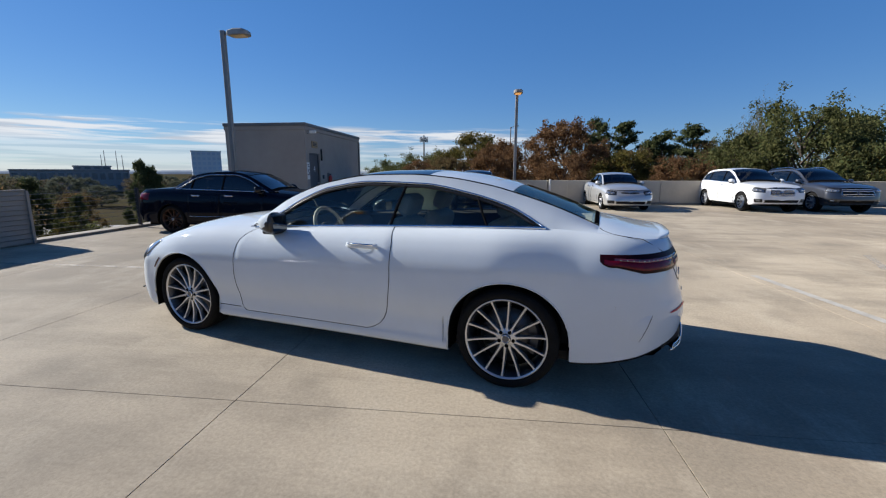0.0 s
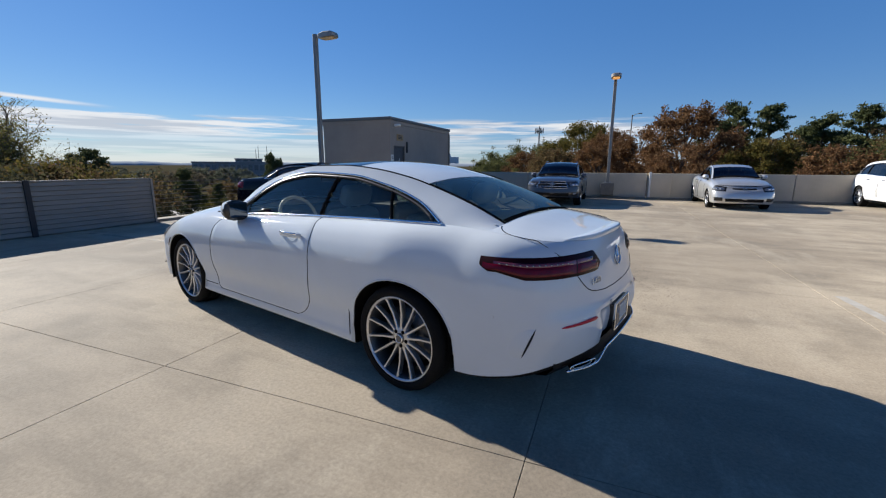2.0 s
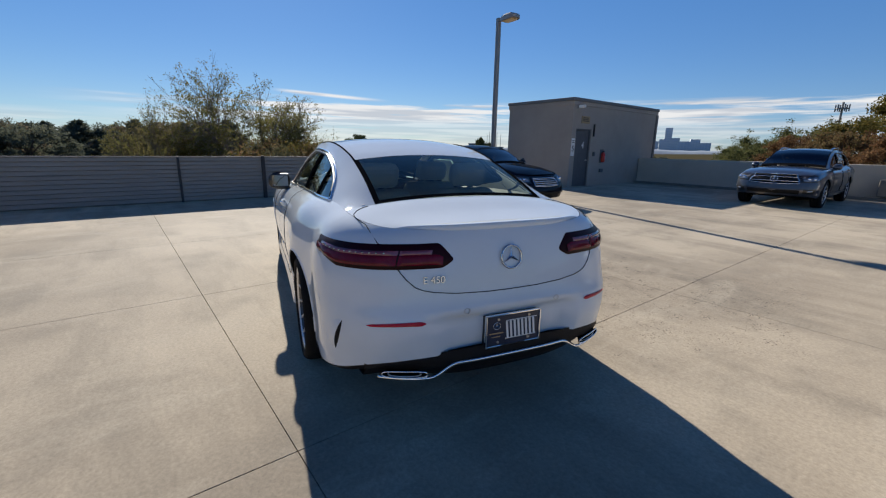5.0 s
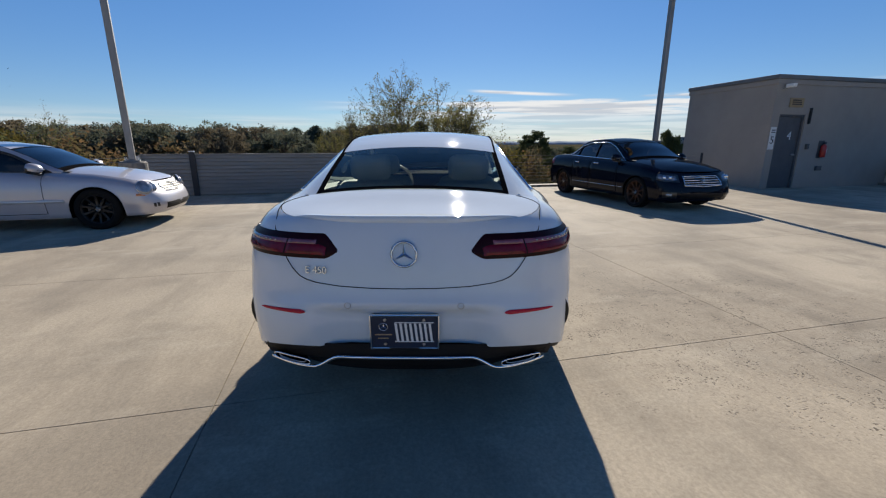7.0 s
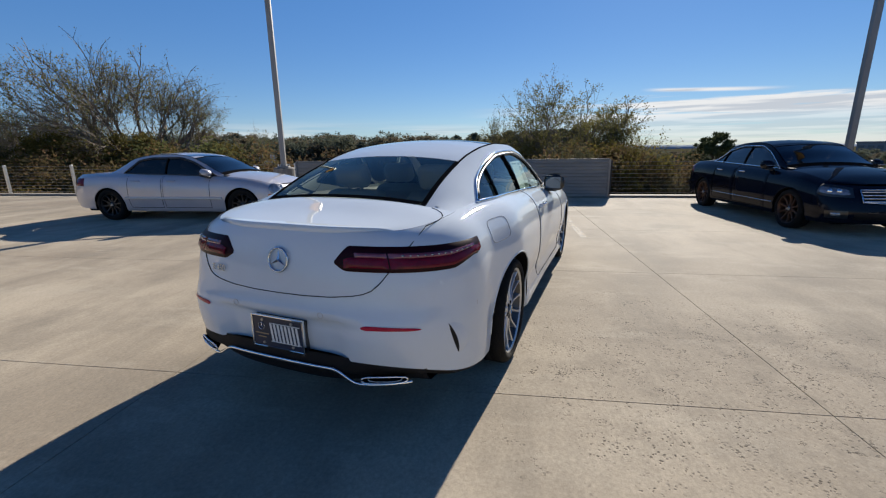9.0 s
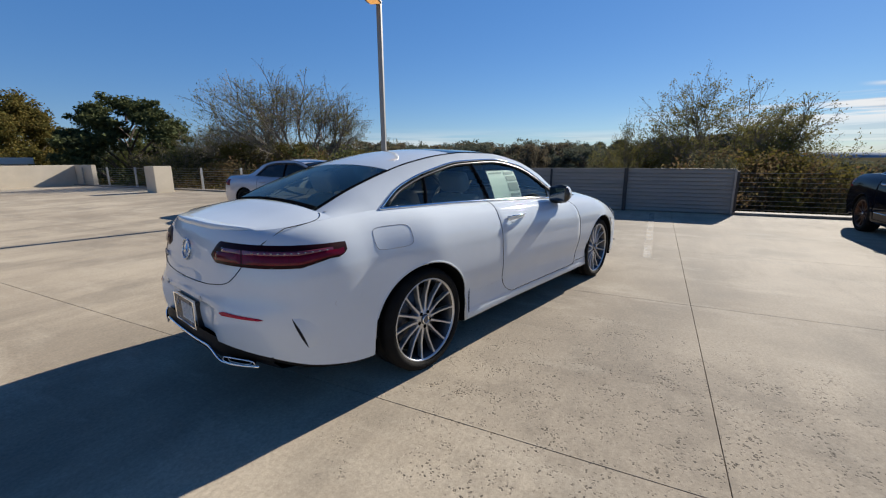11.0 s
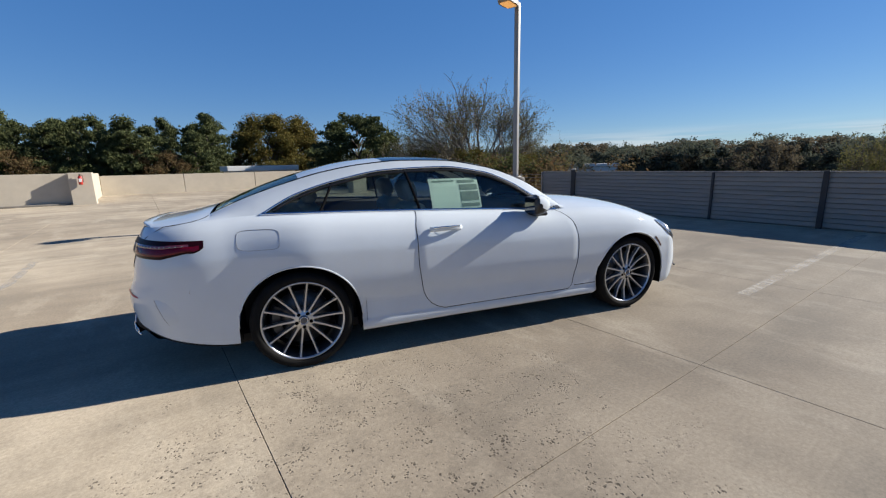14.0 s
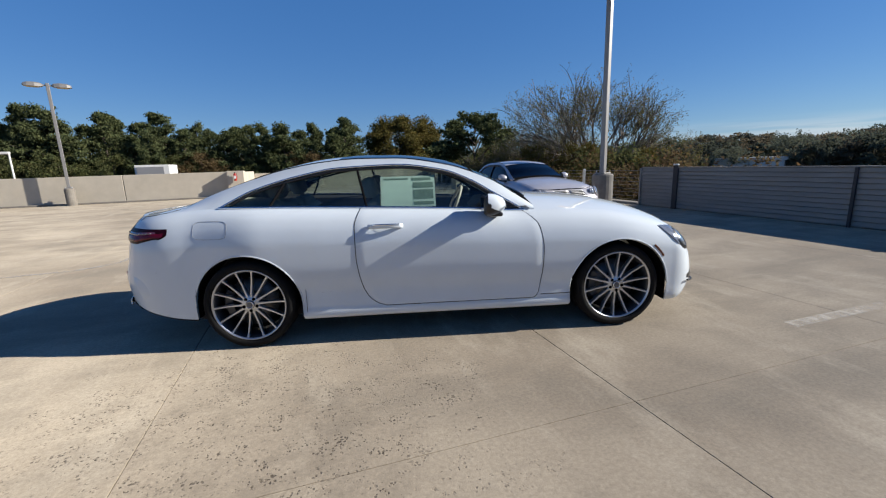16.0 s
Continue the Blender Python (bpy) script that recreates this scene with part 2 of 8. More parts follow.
M_DOORGREY = mat("door_paint", (0.10, 0.10, 0.105), 0.5, vary=0.2, scale=4)
M_SIGNTAN = mat("sign_tan", (0.38, 0.27, 0.14), 0.6, vary=0.15, scale=9)
M_SIGNWHITE = mat("sign_white", (0.78, 0.78, 0.76), 0.5, vary=0.08, scale=9)
M_BLACK = mat("black_paint", (0.02, 0.02, 0.02), 0.5)
M_RED = mat("red_enamel", (0.55, 0.03, 0.02), 0.35, coat=0.4, vary=0.2, scale=12)
M_FENCE = mat("fence_siding", (0.268, 0.256, 0.238), 0.8, vary=0.22, scale=2.0, stretch=(1, 0.4, 4), bump=0.12, bscale=30)
M_POST = mat("fence_post_steel", (0.030, 0.031, 0.036), 0.7, metal=0.0, vary=0.3, scale=5)
M_CABLE = mat("cable_steel", (0.30, 0.29, 0.28), 0.45, metal=0.8, vary=0.2, scale=8)
M_POLE = mat("lamp_pole_steel", (0.27, 0.26, 0.25), 0.5, metal=0.5, vary=0.22, scale=3, stretch=(3, 3, 0.6))
M_LAMPHEAD = mat("lamp_head_metal", (0.33, 0.31, 0.29), 0.45, metal=0.5, vary=0.2, scale=5)
M_LENS = mat("lamp_lens", (0.75, 0.55, 0.30), 0.3, vary=0.2, scale=9)
M_GALV = mat("galvanised", (0.5, 0.5, 0.5), 0.4, metal=0.9, vary=0.25, scale=7)
M_LINE = mat("line_paint_worn", (0.52, 0.50, 0.45), 0.8, color2=(0.36, 0.33, 0.28), scale=7, contrast=0.6, bump=0.2)
def worn_line():
    """White paint that is mostly worn through to the concrete."""
    m = mat("line_paint_thin", (0.60, 0.57, 0.51), 0.8, color2=(0.45, 0.42, 0.36), scale=9)
    nt = m.node_tree
    tc = nt.nodes.new("ShaderNodeTexCoord")
    n = nt.nodes.new("ShaderNodeTexNoise")
    n.inputs["Scale"].default_value, n.inputs["Detail"].default_value, n.inputs["Roughness"].default_value = 5.0, 8.0, 0.7
    r = nt.nodes.new("ShaderNodeMapRange")
    for k, v in zip(("From Min", "From Max", "To Min", "To Max"), (0.40, 0.66, 0.05, 0.65)):
        r.inputs[k].default_value = v
    nt.links.new(tc.outputs["Object"], n.inputs["Vector"])
    nt.links.new(n.outputs["Fac"], r.inputs["Value"])
    nt.links.new(r.outputs[0], nt.nodes["Principled BSDF"].inputs["Alpha"])
    return m


M_LINE_WORN = worn_line()
M_WOOD = mat("weathered_pole_wood", (0.22, 0.19, 0.16), 0.85, vary=0.4, scale=3, stretch=(4, 4, 0.3), bump=0.4, bscale=20)
M_EARTH = mat("far_ground", (0.042, 0.046, 0.026), 1.0, color2=(0.075, 0.06, 0.04), scale=0.03, detail=8, spec=0.0)
M_FARWALL = mat("far_building_wall", (0.27, 0.27, 0.28), 0.8, vary=0.25, scale=0.05)
M_LOT = mat("pale_asphalt", (0.30, 0.295, 0.29), 0.9, vary=0.25, scale=0.4, bump=0.1)
M_FARWHITE = mat("far_white_paint", (0.72, 0.71, 0.68), 0.7, vary=0.12, scale=0.3)
# tower walls: pale blue albedo with the distance haze painted in
M_HAZE = mat("haze_tinted_tower_wall", (0.56, 0.60, 0.65), 0.7, vary=0.15, scale=0.02)


# ---- mesh helpers ----
def bm_obj(name, bm, material, parent=None, label="", smooth=False):
    me = bpy.data.meshes.new(name)
    bm.to_mesh(me)
    bm.free()
    for m in material if isinstance(material, (list, tuple)) else [material]:
        me.materials.append(m)
    if smooth:
        for p in me.polygons:
            p.use_smooth = True
    ob = new(name, me)
    if parent is not None:
        ob.parent = parent
    if label:
        ob["label"] = label
    return ob


def part(name, bm, material, parent, label="", smooth=False):
    return bm_obj(name, bm, material, parent, label, smooth)


def thing(name, label, category, group="", kind="", at=None):
    return tagged(place(new(name), at), label, category, group, kind)


def place(ob, at):
    if at is not None:
        ob.matrix_basis = at
    return ob


def box(bm, lo, hi, bevel=0.0, m=None, seg=2):
    """Adds a box from corner lo to corner hi, with rounded edges."""
    c = [(a + b) / 2 for a, b in zip(lo, hi)]
    s = [abs(b - a) for a, b in zip(lo, hi)]
    t = Matrix.Translation(c) @ Matrix.Diagonal((*s, 1))
    r = bmesh.ops.create_cube(bm, size=1, matrix=(m @ t) if m is not None else t)
    if bevel:
        edges = list({e for v in r["verts"] for e in v.link_edges})
        bmesh.ops.bevel(bm, geom=edges, offset=min(bevel, min(s) * 0.45), segments=seg, profile=0.5, affect="EDGES")
    return bm


def cyl(bm, p0, p1, r0, r1=None, seg=12, caps=True):
    p0, p1 = Vector(p0), Vector(p1)
    d = p1 - p0
    q = d.to_track_quat("Z", "Y").to_matrix().to_4x4()
    bmesh.ops.create_cone(bm, cap_ends=caps, segments=seg, radius1=r0, radius2=r0 if r1 is None else r1, depth=d.length, matrix=Matrix.Translation((p0 + p1) / 2) @ q)
    return bm


def sweep(bm, pts, radius, seg=6, closed=False, flat=None):
    """A tube along points. flat: second radius along the local up."""
    pts = [Vector(p) for p in pts]
    n = len(pts)
    rings = []
    for i, p in enumerate(pts):
        a, b = pts[(i - 1) % n if closed else max(i - 1, 0)], pts[(i + 1) % n if closed else min(i + 1, n - 1)]
        d = (b - a).normalized()
        up = Vector((0, 0, 1)) if abs(d.z) < 0.95 else Vector((1, 0, 0))
        s = d.cross(up).normalized()
        u = s.cross(d)
        r = radius(i / max(n - 1, 1)) if callable(radius) else radius
        rings.append([bm.verts.new(p + s * math.cos(2 * math.pi * k / seg) * r + u * math.sin(2 * math.pi * k / seg) * (r if flat is None else flat)) for k in range(seg)])
    for i in range(n if closed else n - 1):
        A, B = rings[i], rings[(i + 1) % n]
        for k in range(seg):
            bm.faces.new((A[k], A[(k + 1) % seg], B[(k + 1) % seg], B[k]))
    if not closed:
        bm.faces.new(rings[0][::-1])
        bm.faces.new(rings[-1])
    return bm


def grid_faces(bm, rows, keep=None, flip=False):
    """Faces between rows of points. keep(i, j) tells which cells stay."""
    vs = [[bm.verts.new(p) for p in r] for r in rows]
    for i in range(len(vs) - 1):
        for j in range(len(vs[0]) - 1):
            if keep and not keep(i, j):
                continue
            q = [vs[i][j], vs[i][j + 1], vs[i + 1][j + 1], vs[i + 1][j]]
            if flip:
                q.reverse()
            try:
                bm.faces.new(q)
            except ValueError:
                pass
    loose = [v for v in bm.verts if not v.link_faces]
    bmesh.ops.delete(bm, geom=loose, context="VERTS")
    return bm


def lathe(bm, profile, seg=32, axis="Y"):
    """Turns (along, radius) pairs round the local y axis."""
    rows = []
    for a, r in profile:
        rows.append([(r * math.cos(2 * math.pi * k / seg), a, r * math.sin(2 * math.pi * k / seg)) for k in range(seg + 1)])
    grid_faces(bm, rows)
    bmesh.ops.remove_doubles(bm, verts=bm.verts, dist=1e-5)
    bmesh.ops.recalc_face_normals(bm, faces=bm.faces)
    return bm


def writing(name, text, size, material, parent, m, label="", depth=0.003):
    """Raised letters in the built-in font, as a mesh."""
    cu = bpy.data.curves.new(name, "FONT")
    cu.body, cu.size, cu.extrude, cu.align_x, cu.align_y = text, size, depth, "CENTER", "CENTER"
    tmp = bpy.data.objects.new(name, cu)
    me = bpy.data.meshes.new_from_object(tmp)
    bpy.data.objects.remove(tmp)
    me.materials.clear()
    me.materials.append(material)
    ob = new(name, me)
    ob.parent = parent
    ob.matrix_basis = m
    if label:
        ob["label"] = label
    return ob


NX = ((0, 0, -1, 0), (-1, 0, 0, 0), (0, 1, 0, 0), (0, 0, 0, 1))   # letters that face -x


def facing_minus_x(x, y, z):
    return Matrix.Translation((x, y, z)) @ Matrix(NX)


# ---- deck ----
bmd = bmesh.new()
box(bmd, (-60, -18.2, -0.6), (8.35, 34, -0.014))
deck = tagged(bm_obj("floor", bmd, M_JOINT), "sunlit weathered concrete parking deck with saw-cut joints", "deck floor", kind="structure")
JX, JY, GX, GY = 2.54, 3.71, 0.505, 1.57

# parapet on the north side, panel by panel
parN = tagged(new("wall_north"), "beige painted concrete parapet with panel joints", "parapet", kind="structure")
xs = [5.84, 1.35, -3.72]
while xs[-1] > -58:
    xs.append(xs[-1] - 5.1)
for a, b in zip(xs, xs[1:]):
    bm = box(bmesh.new(), (b + 0.012, -16.72, -0.02), (a - 0.012, -16.5, 1.08), 0.012)
    part("panel", bm, M_PARAPET, parN)
bm = box(bmesh.new(), (-4.62, -16.5, 0), (-3.86, -16.36, 1.08), 0.012)
part("pilaster", bm, M_PARAPET, parN, "proud beige parapet pier")
bm = box(bmesh.new(), (-3.86, -16.46, 0.0), (-3.78, -16.36, 1.14), 0.01)
part("downpipe", bm, M_FARWHITE, parN, "white painted pipe")
tagged(bm_obj("kerb", box(bmesh.new(), (-58, -16.5, -0.01), (5.84, -16.28, 0.09), 0.02), M_CURB), "dark concrete kerb at the foot of the parapet", "kerb", kind="structure")

# parapets on the south side
parS = tagged(new("wall_south"), "sunlit cream painted concrete parapet", "parapet", kind="structure")
xs = [-4.9, -9.6]
while xs[-1] > -56:
    xs.append(xs[-1] - 5.2)
for a, b in zip(xs, xs[1:]):
    part("panel", box(bmesh.new(), (b + 0.015, 20.8, -0.02), (a - 0.015, 21.02, 1.33), 0.012), M_PARAPET, parS)
part("pier", box(bmesh.new(), (-4.9, 20.40, -0.02), (-4.1, 21.1, 1.36), 0.015), M_PARAPET, parS, "cream painted end pier")
part("return_panel", box(bmesh.new(), (-4.6, 21.1, -0.02), (-4.36, 28.0, 1.3), 0.012), M_PARAPET, parS)
for a, b in ((-4.36, -0.2), (-0.2, 4.0), (4.0, 8.2)):
    part("panel", box(bmesh.new(), (a + 0.015, 28.0, -0.02), (b - 0.015, 28.22, 1.14), 0.012), M_PARAPET, parS)
part("pier", box(bmesh.new(), (6.55, 17.25, -0.02), (7.30, 17.95, 1.11), 0.015), M_PARAPET, parS, "cream painted pier beside the cable rail")
part("end_panel", box(bmesh.new(), (8.2, 26.2, -0.02), (8.42, 28.22, 1.14), 0.012), M_PARAPET, parS)
tagged(bm_obj("kerb", box(bmesh.new(), (-56, 20.55, -0.01), (-4.9, 20.8, 0.08), 0.02), M_CURB), "dark concrete kerb at the foot of the parapet", "kerb", kind="structure")
tagged(bm_obj("kerb", box(bmesh.new(), (8.0, -17, -0.01), (8.35, 34, 0.06), 0.02), M_CURB), "low concrete edge kerb under the fence", "kerb", kind="structure")

# siding fence on the west edge
fence = thing("fence", "grey horizontal lap siding fence with dark steel posts", "fence")
nb = 11
for seg_a, seg_b in ((-3.38, -1.05), (-1.05, 0.85), (0.85, 4.57), (4.57, 5.75)):
    for i in range(nb):
        z0 = 0.02 + i * 1.03 / nb
        bm = bmesh.new()
        h = 1.03 / nb
        rows = [[(7.985, y, z0), (7.965, y, z0 + 0.012), (7.975, y, z0 + h * 0.5), (7.992, y, z0 + h - 0.006), (8.004, y, z0 + h - 0.001), (8.02, y, z0 + h), (8.02, y, z0), (7.985, y, z0)] for y in (seg_a + 0.004, seg_b - 0.004)]
        grid_faces(bm, rows)
        bmesh.ops.recalc_face_normals(bm, faces=bm.faces)
        part("plank", bm, M_FENCE, fence)
for y, w, mm, hh in ((-1.05, 0.07, M_POST, 1.09), (0.85, 0.03, M_POST, 1.05), (4.57, 0.12, M_POST, 1.12), (-3.38, 0.03, M_FENCE, 1.05), (5.75, 0.03, M_FENCE, 1.05)):
    part("post", box(bmesh.new(), (7.925, y - w / 2 - 0.01, 0), (7.965, y + w / 2 + 0.01, hh), 0.006), mm, fence)
part("post_cap", box(bmesh.new(), (7.915, 4.50, 1.12), (7.975, 4.64, 1.15), 0.008), M_FARWHITE, fence, "pale cap on the post")
part("top_rail", box(bmesh.new(), (7.96, -3.38, 1.052), (8.03, 5.75, 1.075), 0.005), M_FENCE, fence)

# cable rails beyond the siding
cables = thing("cable_fence", "steel cable guard rail with slim posts", "guard rail")
for (a, b) in ((-11.4, -3.45), (5.85, 27.0)):
    y = a
    while y <= b + 0.01:
        part("post", box(bmesh.new(), (8.06, y - 0.03, 0.0), (8.14, y + 0.03, 1.02), 0.006), M_GALV if a > 0 else M_POST, cables)
        y += (b - a) / round((b - a) / 2.65)
    for k in range(9):
        part("cable", cyl(bmesh.new(), (8.11, a, 0.13 + k * 0.105), (8.11, b, 0.13 + k * 0.105), 0.004, seg=6), M_CABLE, cables)

# stair head
house = tagged(new("stair_house"), "grey stucco stair house with a dark metal door", "building")
BX0, BX1, BY0, BY1, BZ = 5.85, 9.0, -17.75, -11.4, 3.12
DY0, DY1, DZ = -12.66, -11.68, 2.16
bm = bmesh.new()
box(bm, (BX0, DY1, -0.05), (BX0 + 0.2, BY1, BZ))
box(bm, (BX0, BY0, -0.05), (BX0 + 0.2, DY0, BZ))
box(bm, (BX0, DY0, DZ), (BX0 + 0.2, DY1, BZ))
part("front_wall", bm, M_STUCCO, house)
part("side_wall", box(bmesh.new(), (BX0 + 0.2, BY1 - 0.2, -0.05), (BX1, BY1, BZ)), M_STUCCO, house)
part("side_wall", box(bmesh.new(), (BX0 + 0.2, BY0, -0.05), (BX1, BY0 + 0.2, BZ)), M_STUCCO, house)
part("back_wall", box(bmesh.new(), (BX1 - 0.2, BY0 + 0.2, -0.05), (BX1 - 0.002, BY1 - 0.2, BZ)), M_STUCCO, house)
part("roof", box(bmesh.new(), (BX0 - 0.06, BY0 - 0.06, BZ), (BX1 + 0.06, BY1 + 0.06, BZ + 0.12), 0.02), M_ROOFCAP, house)
part("drip_edge", box(bmesh.new(), (BX0 - 0.03, BY0 - 0.03, BZ - 0.14), (BX1 + 0.03, BY1 + 0.03, BZ - 0.002), 0.01), M_STUCCO, house)
part("corner_post", box(bmesh.new(), (BX0 - 0.05, BY0 - 0.05, 0), (BX0 + 0.06, BY0 + 0.1, BZ - 0.15), 0.01), M_ROOFCAP, house)
bm = bmesh.new()
for a, b in (((DY0), (DY0 + 0.06)), ((DY1 - 0.06), (DY1))):
    box(bm, (BX0 + 0.03, a, 0), (BX0 + 0.15, b, DZ), 0.004)
box(bm, (BX0 + 0.03, DY0 + 0.06, DZ - 0.06), (BX0 + 0.15, DY1 - 0.06, DZ), 0.004)
part("door_frame", bm, M_DOORGREY, house)
door = part("door", box(bmesh.new(), (BX0 + 0.07, DY0 + 0.065, 0.01), (BX0 + 0.115, DY1 - 0.065, DZ - 0.065), 0.004), M_DOORGREY, house, "dark grey metal door")
bm = bmesh.new()
cyl(bm, (BX0 + 0.07, DY0 + 0.15, 1.0), (BX0 + 0.01, DY0 + 0.15, 1.0), 0.03)
cyl(bm, (BX0 + 0.015, DY0 + 0.15, 1.0), (BX0 + 0.015, DY0 + 0.27, 1.0), 0.011)
part("door_handle", bm, M_GALV, door)
writing("level_number", "4", 0.34, M_SIGNWHITE, door, facing_minus_x(BX0 + 0.066, DY0 + 0.40, 1.55), "white painted number")
sign = thing("level_sign", "white wall sign with a black level number", "sign", at=None)
part("plate", box(bmesh.new(), (BX0 - 0.02, -11.63, 1.16), (BX0 - 0.002, -11.43, 1.80), 0.003), M_SIGNWHITE, sign)
writing("number", "5", 0.30, M_BLACK, sign, facing_minus_x(BX0 - 0.022, -11.53, 1.42))
for k in range(2):
    part("caption_bar", box(bmesh.new(), (BX0 - 0.024, -11.60, 1.64 + k * 0.06), (BX0 - 0.02, -11.46, 1.665 + k * 0.06)), M_BLACK, sign)
s2 = thing("door_sign", "small tan sign over the stair door", "sign")
part("plate", box(bmesh.new(), (BX0 - 0.03, -12.46, 2.36), (BX0 - 0.002, -11.94, 2.62), 0.01), M_SIGNTAN, s2)
for k in range(3):
    part("caption_bar", box(bmesh.new(), (BX0 - 0.034, -12.38 + 0.02 * k, 2.43 + k * 0.055), (BX0 - 0.03, -12.02, 2.46 + k * 0.055)), M_BLACK, s2)
cam_box = thing("security_camera", "small grey wall camera under the roof edge", "camera")
part("arm", cyl(bmesh.new(), (BX0 - 0.002, -11.62, 2.86), (BX0 - 0.14, -11.62, 2.90), 0.02), M_GALV, cam_box)
part("housing", box(bmesh.new(), (BX0 - 0.34, -11.68, 2.87), (BX0 - 0.1, -11.56, 2.97), 0.02), M_SIGNWHITE, cam_box)
for nm, y0, y1, z0, z1, mm, lb in (("light_switch", -12.95, -12.86, 1.16, 1.32, M_DOORGREY, "dark wall box beside the door"), ("wall_box", -13.62, -13.42, 0.52, 0.66, M_DOORGREY, "small dark utility box low on the wall"), ("wall_bracket", -12.80, -12.76, 1.9, 2.35, M_POST, "slim dark conduit beside the door")):
    tagged(bm_obj(nm, box(bmesh.new(), (BX0 - 0.07, y0, z0), (BX0 - 0.002, y1, z1), 0.008), mm), lb, "wall box")


def extinguisher(x, y, z, facing=-1, axis="x"):
    e = thing("fire_extinguisher", "red fire extinguisher on a wall bracket", "extinguisher")
    bm = bmesh.new()
    lathe(bm, [(-0.20, 0.0), (-0.2, 0.06), (-0.18, 0.075), (0.12, 0.075), (0.17, 0.05), (0.19, 0.02), (0.19, 0.0)], 16)
    part("cylinder", bm, M_RED, e, smooth=True)
    part("valve", box(bmesh.new(), (-0.02, 0.19, -0.03), (0.02, 0.25, 0.06), 0.006), M_BLACK, e)
    part("hose", sweep(bmesh.new(), [(0.02, 0.22, 0.05), (0.08, 0.2, 0.06), (0.1, 0.1, 0.04), (0.095, -0.08, 0.02)], 0.01), M_BLACK, e)
    part("label", box(bmesh.new(), (-0.05, -0.08, 0.06), (0.05, 0.06, 0.078), 0.004), M_SIGNWHITE, e)
    e.matrix_basis = Matrix.Translation((x, y, z)) @ pose(0, 0, 0, 90, 0, 0)
    return e


extinguisher(BX0 - 0.09, -13.5, 1.12)
extinguisher(-4.5, 20.28, 1.05)
house_box = thing("extinguisher_bracket", "dark bracket plate behind the extinguisher", "bracket")
part("plate", box(bmesh.new(), (BX0 - 0.014, -13.62, 0.9), (BX0 - 0.002, -13.38, 1.42), 0.004), M_DOORGREY, house_box)


# ---- lamp poles ----
def lamp_pole(x, y, h, heading, base_r=0.2, base_h=0.8, sun_glow=True, twin=False, square=True, base_mat=None, corbel=False):
    p = thing("street_lamp", "square grey steel parking lamp with a shoebox head" if not twin else "grey steel parking lamp with twin shoebox heads", "lamp post", "parking lamps")
    if corbel:
        base_h = 0.65
        part("base", box(bmesh.new(), (-0.27, -0.18, 0.14), (0.27, 0.16, 0.65), 0.02, m=Matrix.Rotation(math.radians(-heading), 4, "Z")), base_mat or M_CURB, p, "square concrete corbel on the parapet")
    else:
        part("base", bm_lathe_z([(0, 0), (base_r, 0), (base_r, base_h - 0.03), (base_r - 0.03, base_h), (0, base_h)], 20), base_mat or M_CURB, p, "round concrete lamp base")
    part("base_plate", box(bmesh.new(), (-0.14, -0.14, base_h), (0.14, 0.14, base_h + 0.03), 0.006), M_POLE, p)
    for sx in (-1, 1):
        for sy in (-1, 1):
            part("bolt", cyl(bmesh.new(), (sx * 0.11, sy * 0.11, base_h + 0.03), (sx * 0.11, sy * 0.11, base_h + 0.09), 0.014, seg=6), M_GALV, p)
    bm = bmesh.new()
    box(bm, (-0.062, -0.062, base_h + 0.03), (0.062, 0.062, h), 0.012)
    part("pole", bm, M_POLE, p)
    for s in ((1, -1) if twin else (1,)):
        part("arm", box(bmesh.new(), (0.06 if s > 0 else -0.2, -0.03, h - 0.12), (0.2 if s > 0 else -0.06, 0.03, h - 0.06), 0.006), M_POLE, p)
        bm = bmesh.new()
        rows = []
        for f, ww, zt, zb in ((0.0, 0.08, 0.05, -0.05), (0.06, 0.14, 0.085, -0.07), (0.25, 0.19, 0.11, -0.075), (0.5, 0.19, 0.10, -0.07), (0.62, 0.15, 0.06, -0.06), (0.66, 0.09, 0.02, -0.05)):
            xx = s * (0.16 + f)
            rows.append([(xx, -ww, h - 0.09 + zb), (xx, -ww, h - 0.09 + zt * 0.5), (xx, -ww * 0.6, h - 0.09 + zt), (xx, ww * 0.6, h - 0.09 + zt), (xx, ww, h - 0.09 + zt * 0.5), (xx, ww, h - 0.09 + zb), (xx, -ww, h - 0.09 + zb)])
        grid_faces(bm, rows)
        for r in (rows[0], rows[-1]):
            bm.faces.new([bm.verts.new(q) for q in r[:-1]])
        bmesh.ops.remove_doubles(bm, verts=bm.verts, dist=1e-5)
        bmesh.ops.recalc_face_normals(bm, faces=bm.faces)
        head = part("head", bm, M_LAMPHEAD, p, "rounded shoebox lamp head")
        part("lens", box(bmesh.new(), (s * 0.30, -0.13, h - 0.185), (s * 0.70, 0.13, h - 0.155), 0.01), M_GLOW if sun_glow else M_LENS, head, "amber lens with sunlight through it put in as glow" if sun_glow else "pale lens")
    p.matrix_basis = pose(x, y, 0, 0, 0, heading)
    return p


def bm_lathe_z(profile, seg=20):
    bm = bmesh.new()
    rows = [[(r * math.cos(2 * math.pi * k / seg), r * math.sin(2 * math.pi * k / seg), z) for k in range(seg + 1)] for r, z in profile]
    grid_faces(bm, rows)
    bmesh.ops.remove_doubles(bm, verts=bm.verts, dist=1e-5)
    bmesh.ops.recalc_face_normals(bm, faces=bm.faces)
    return bm


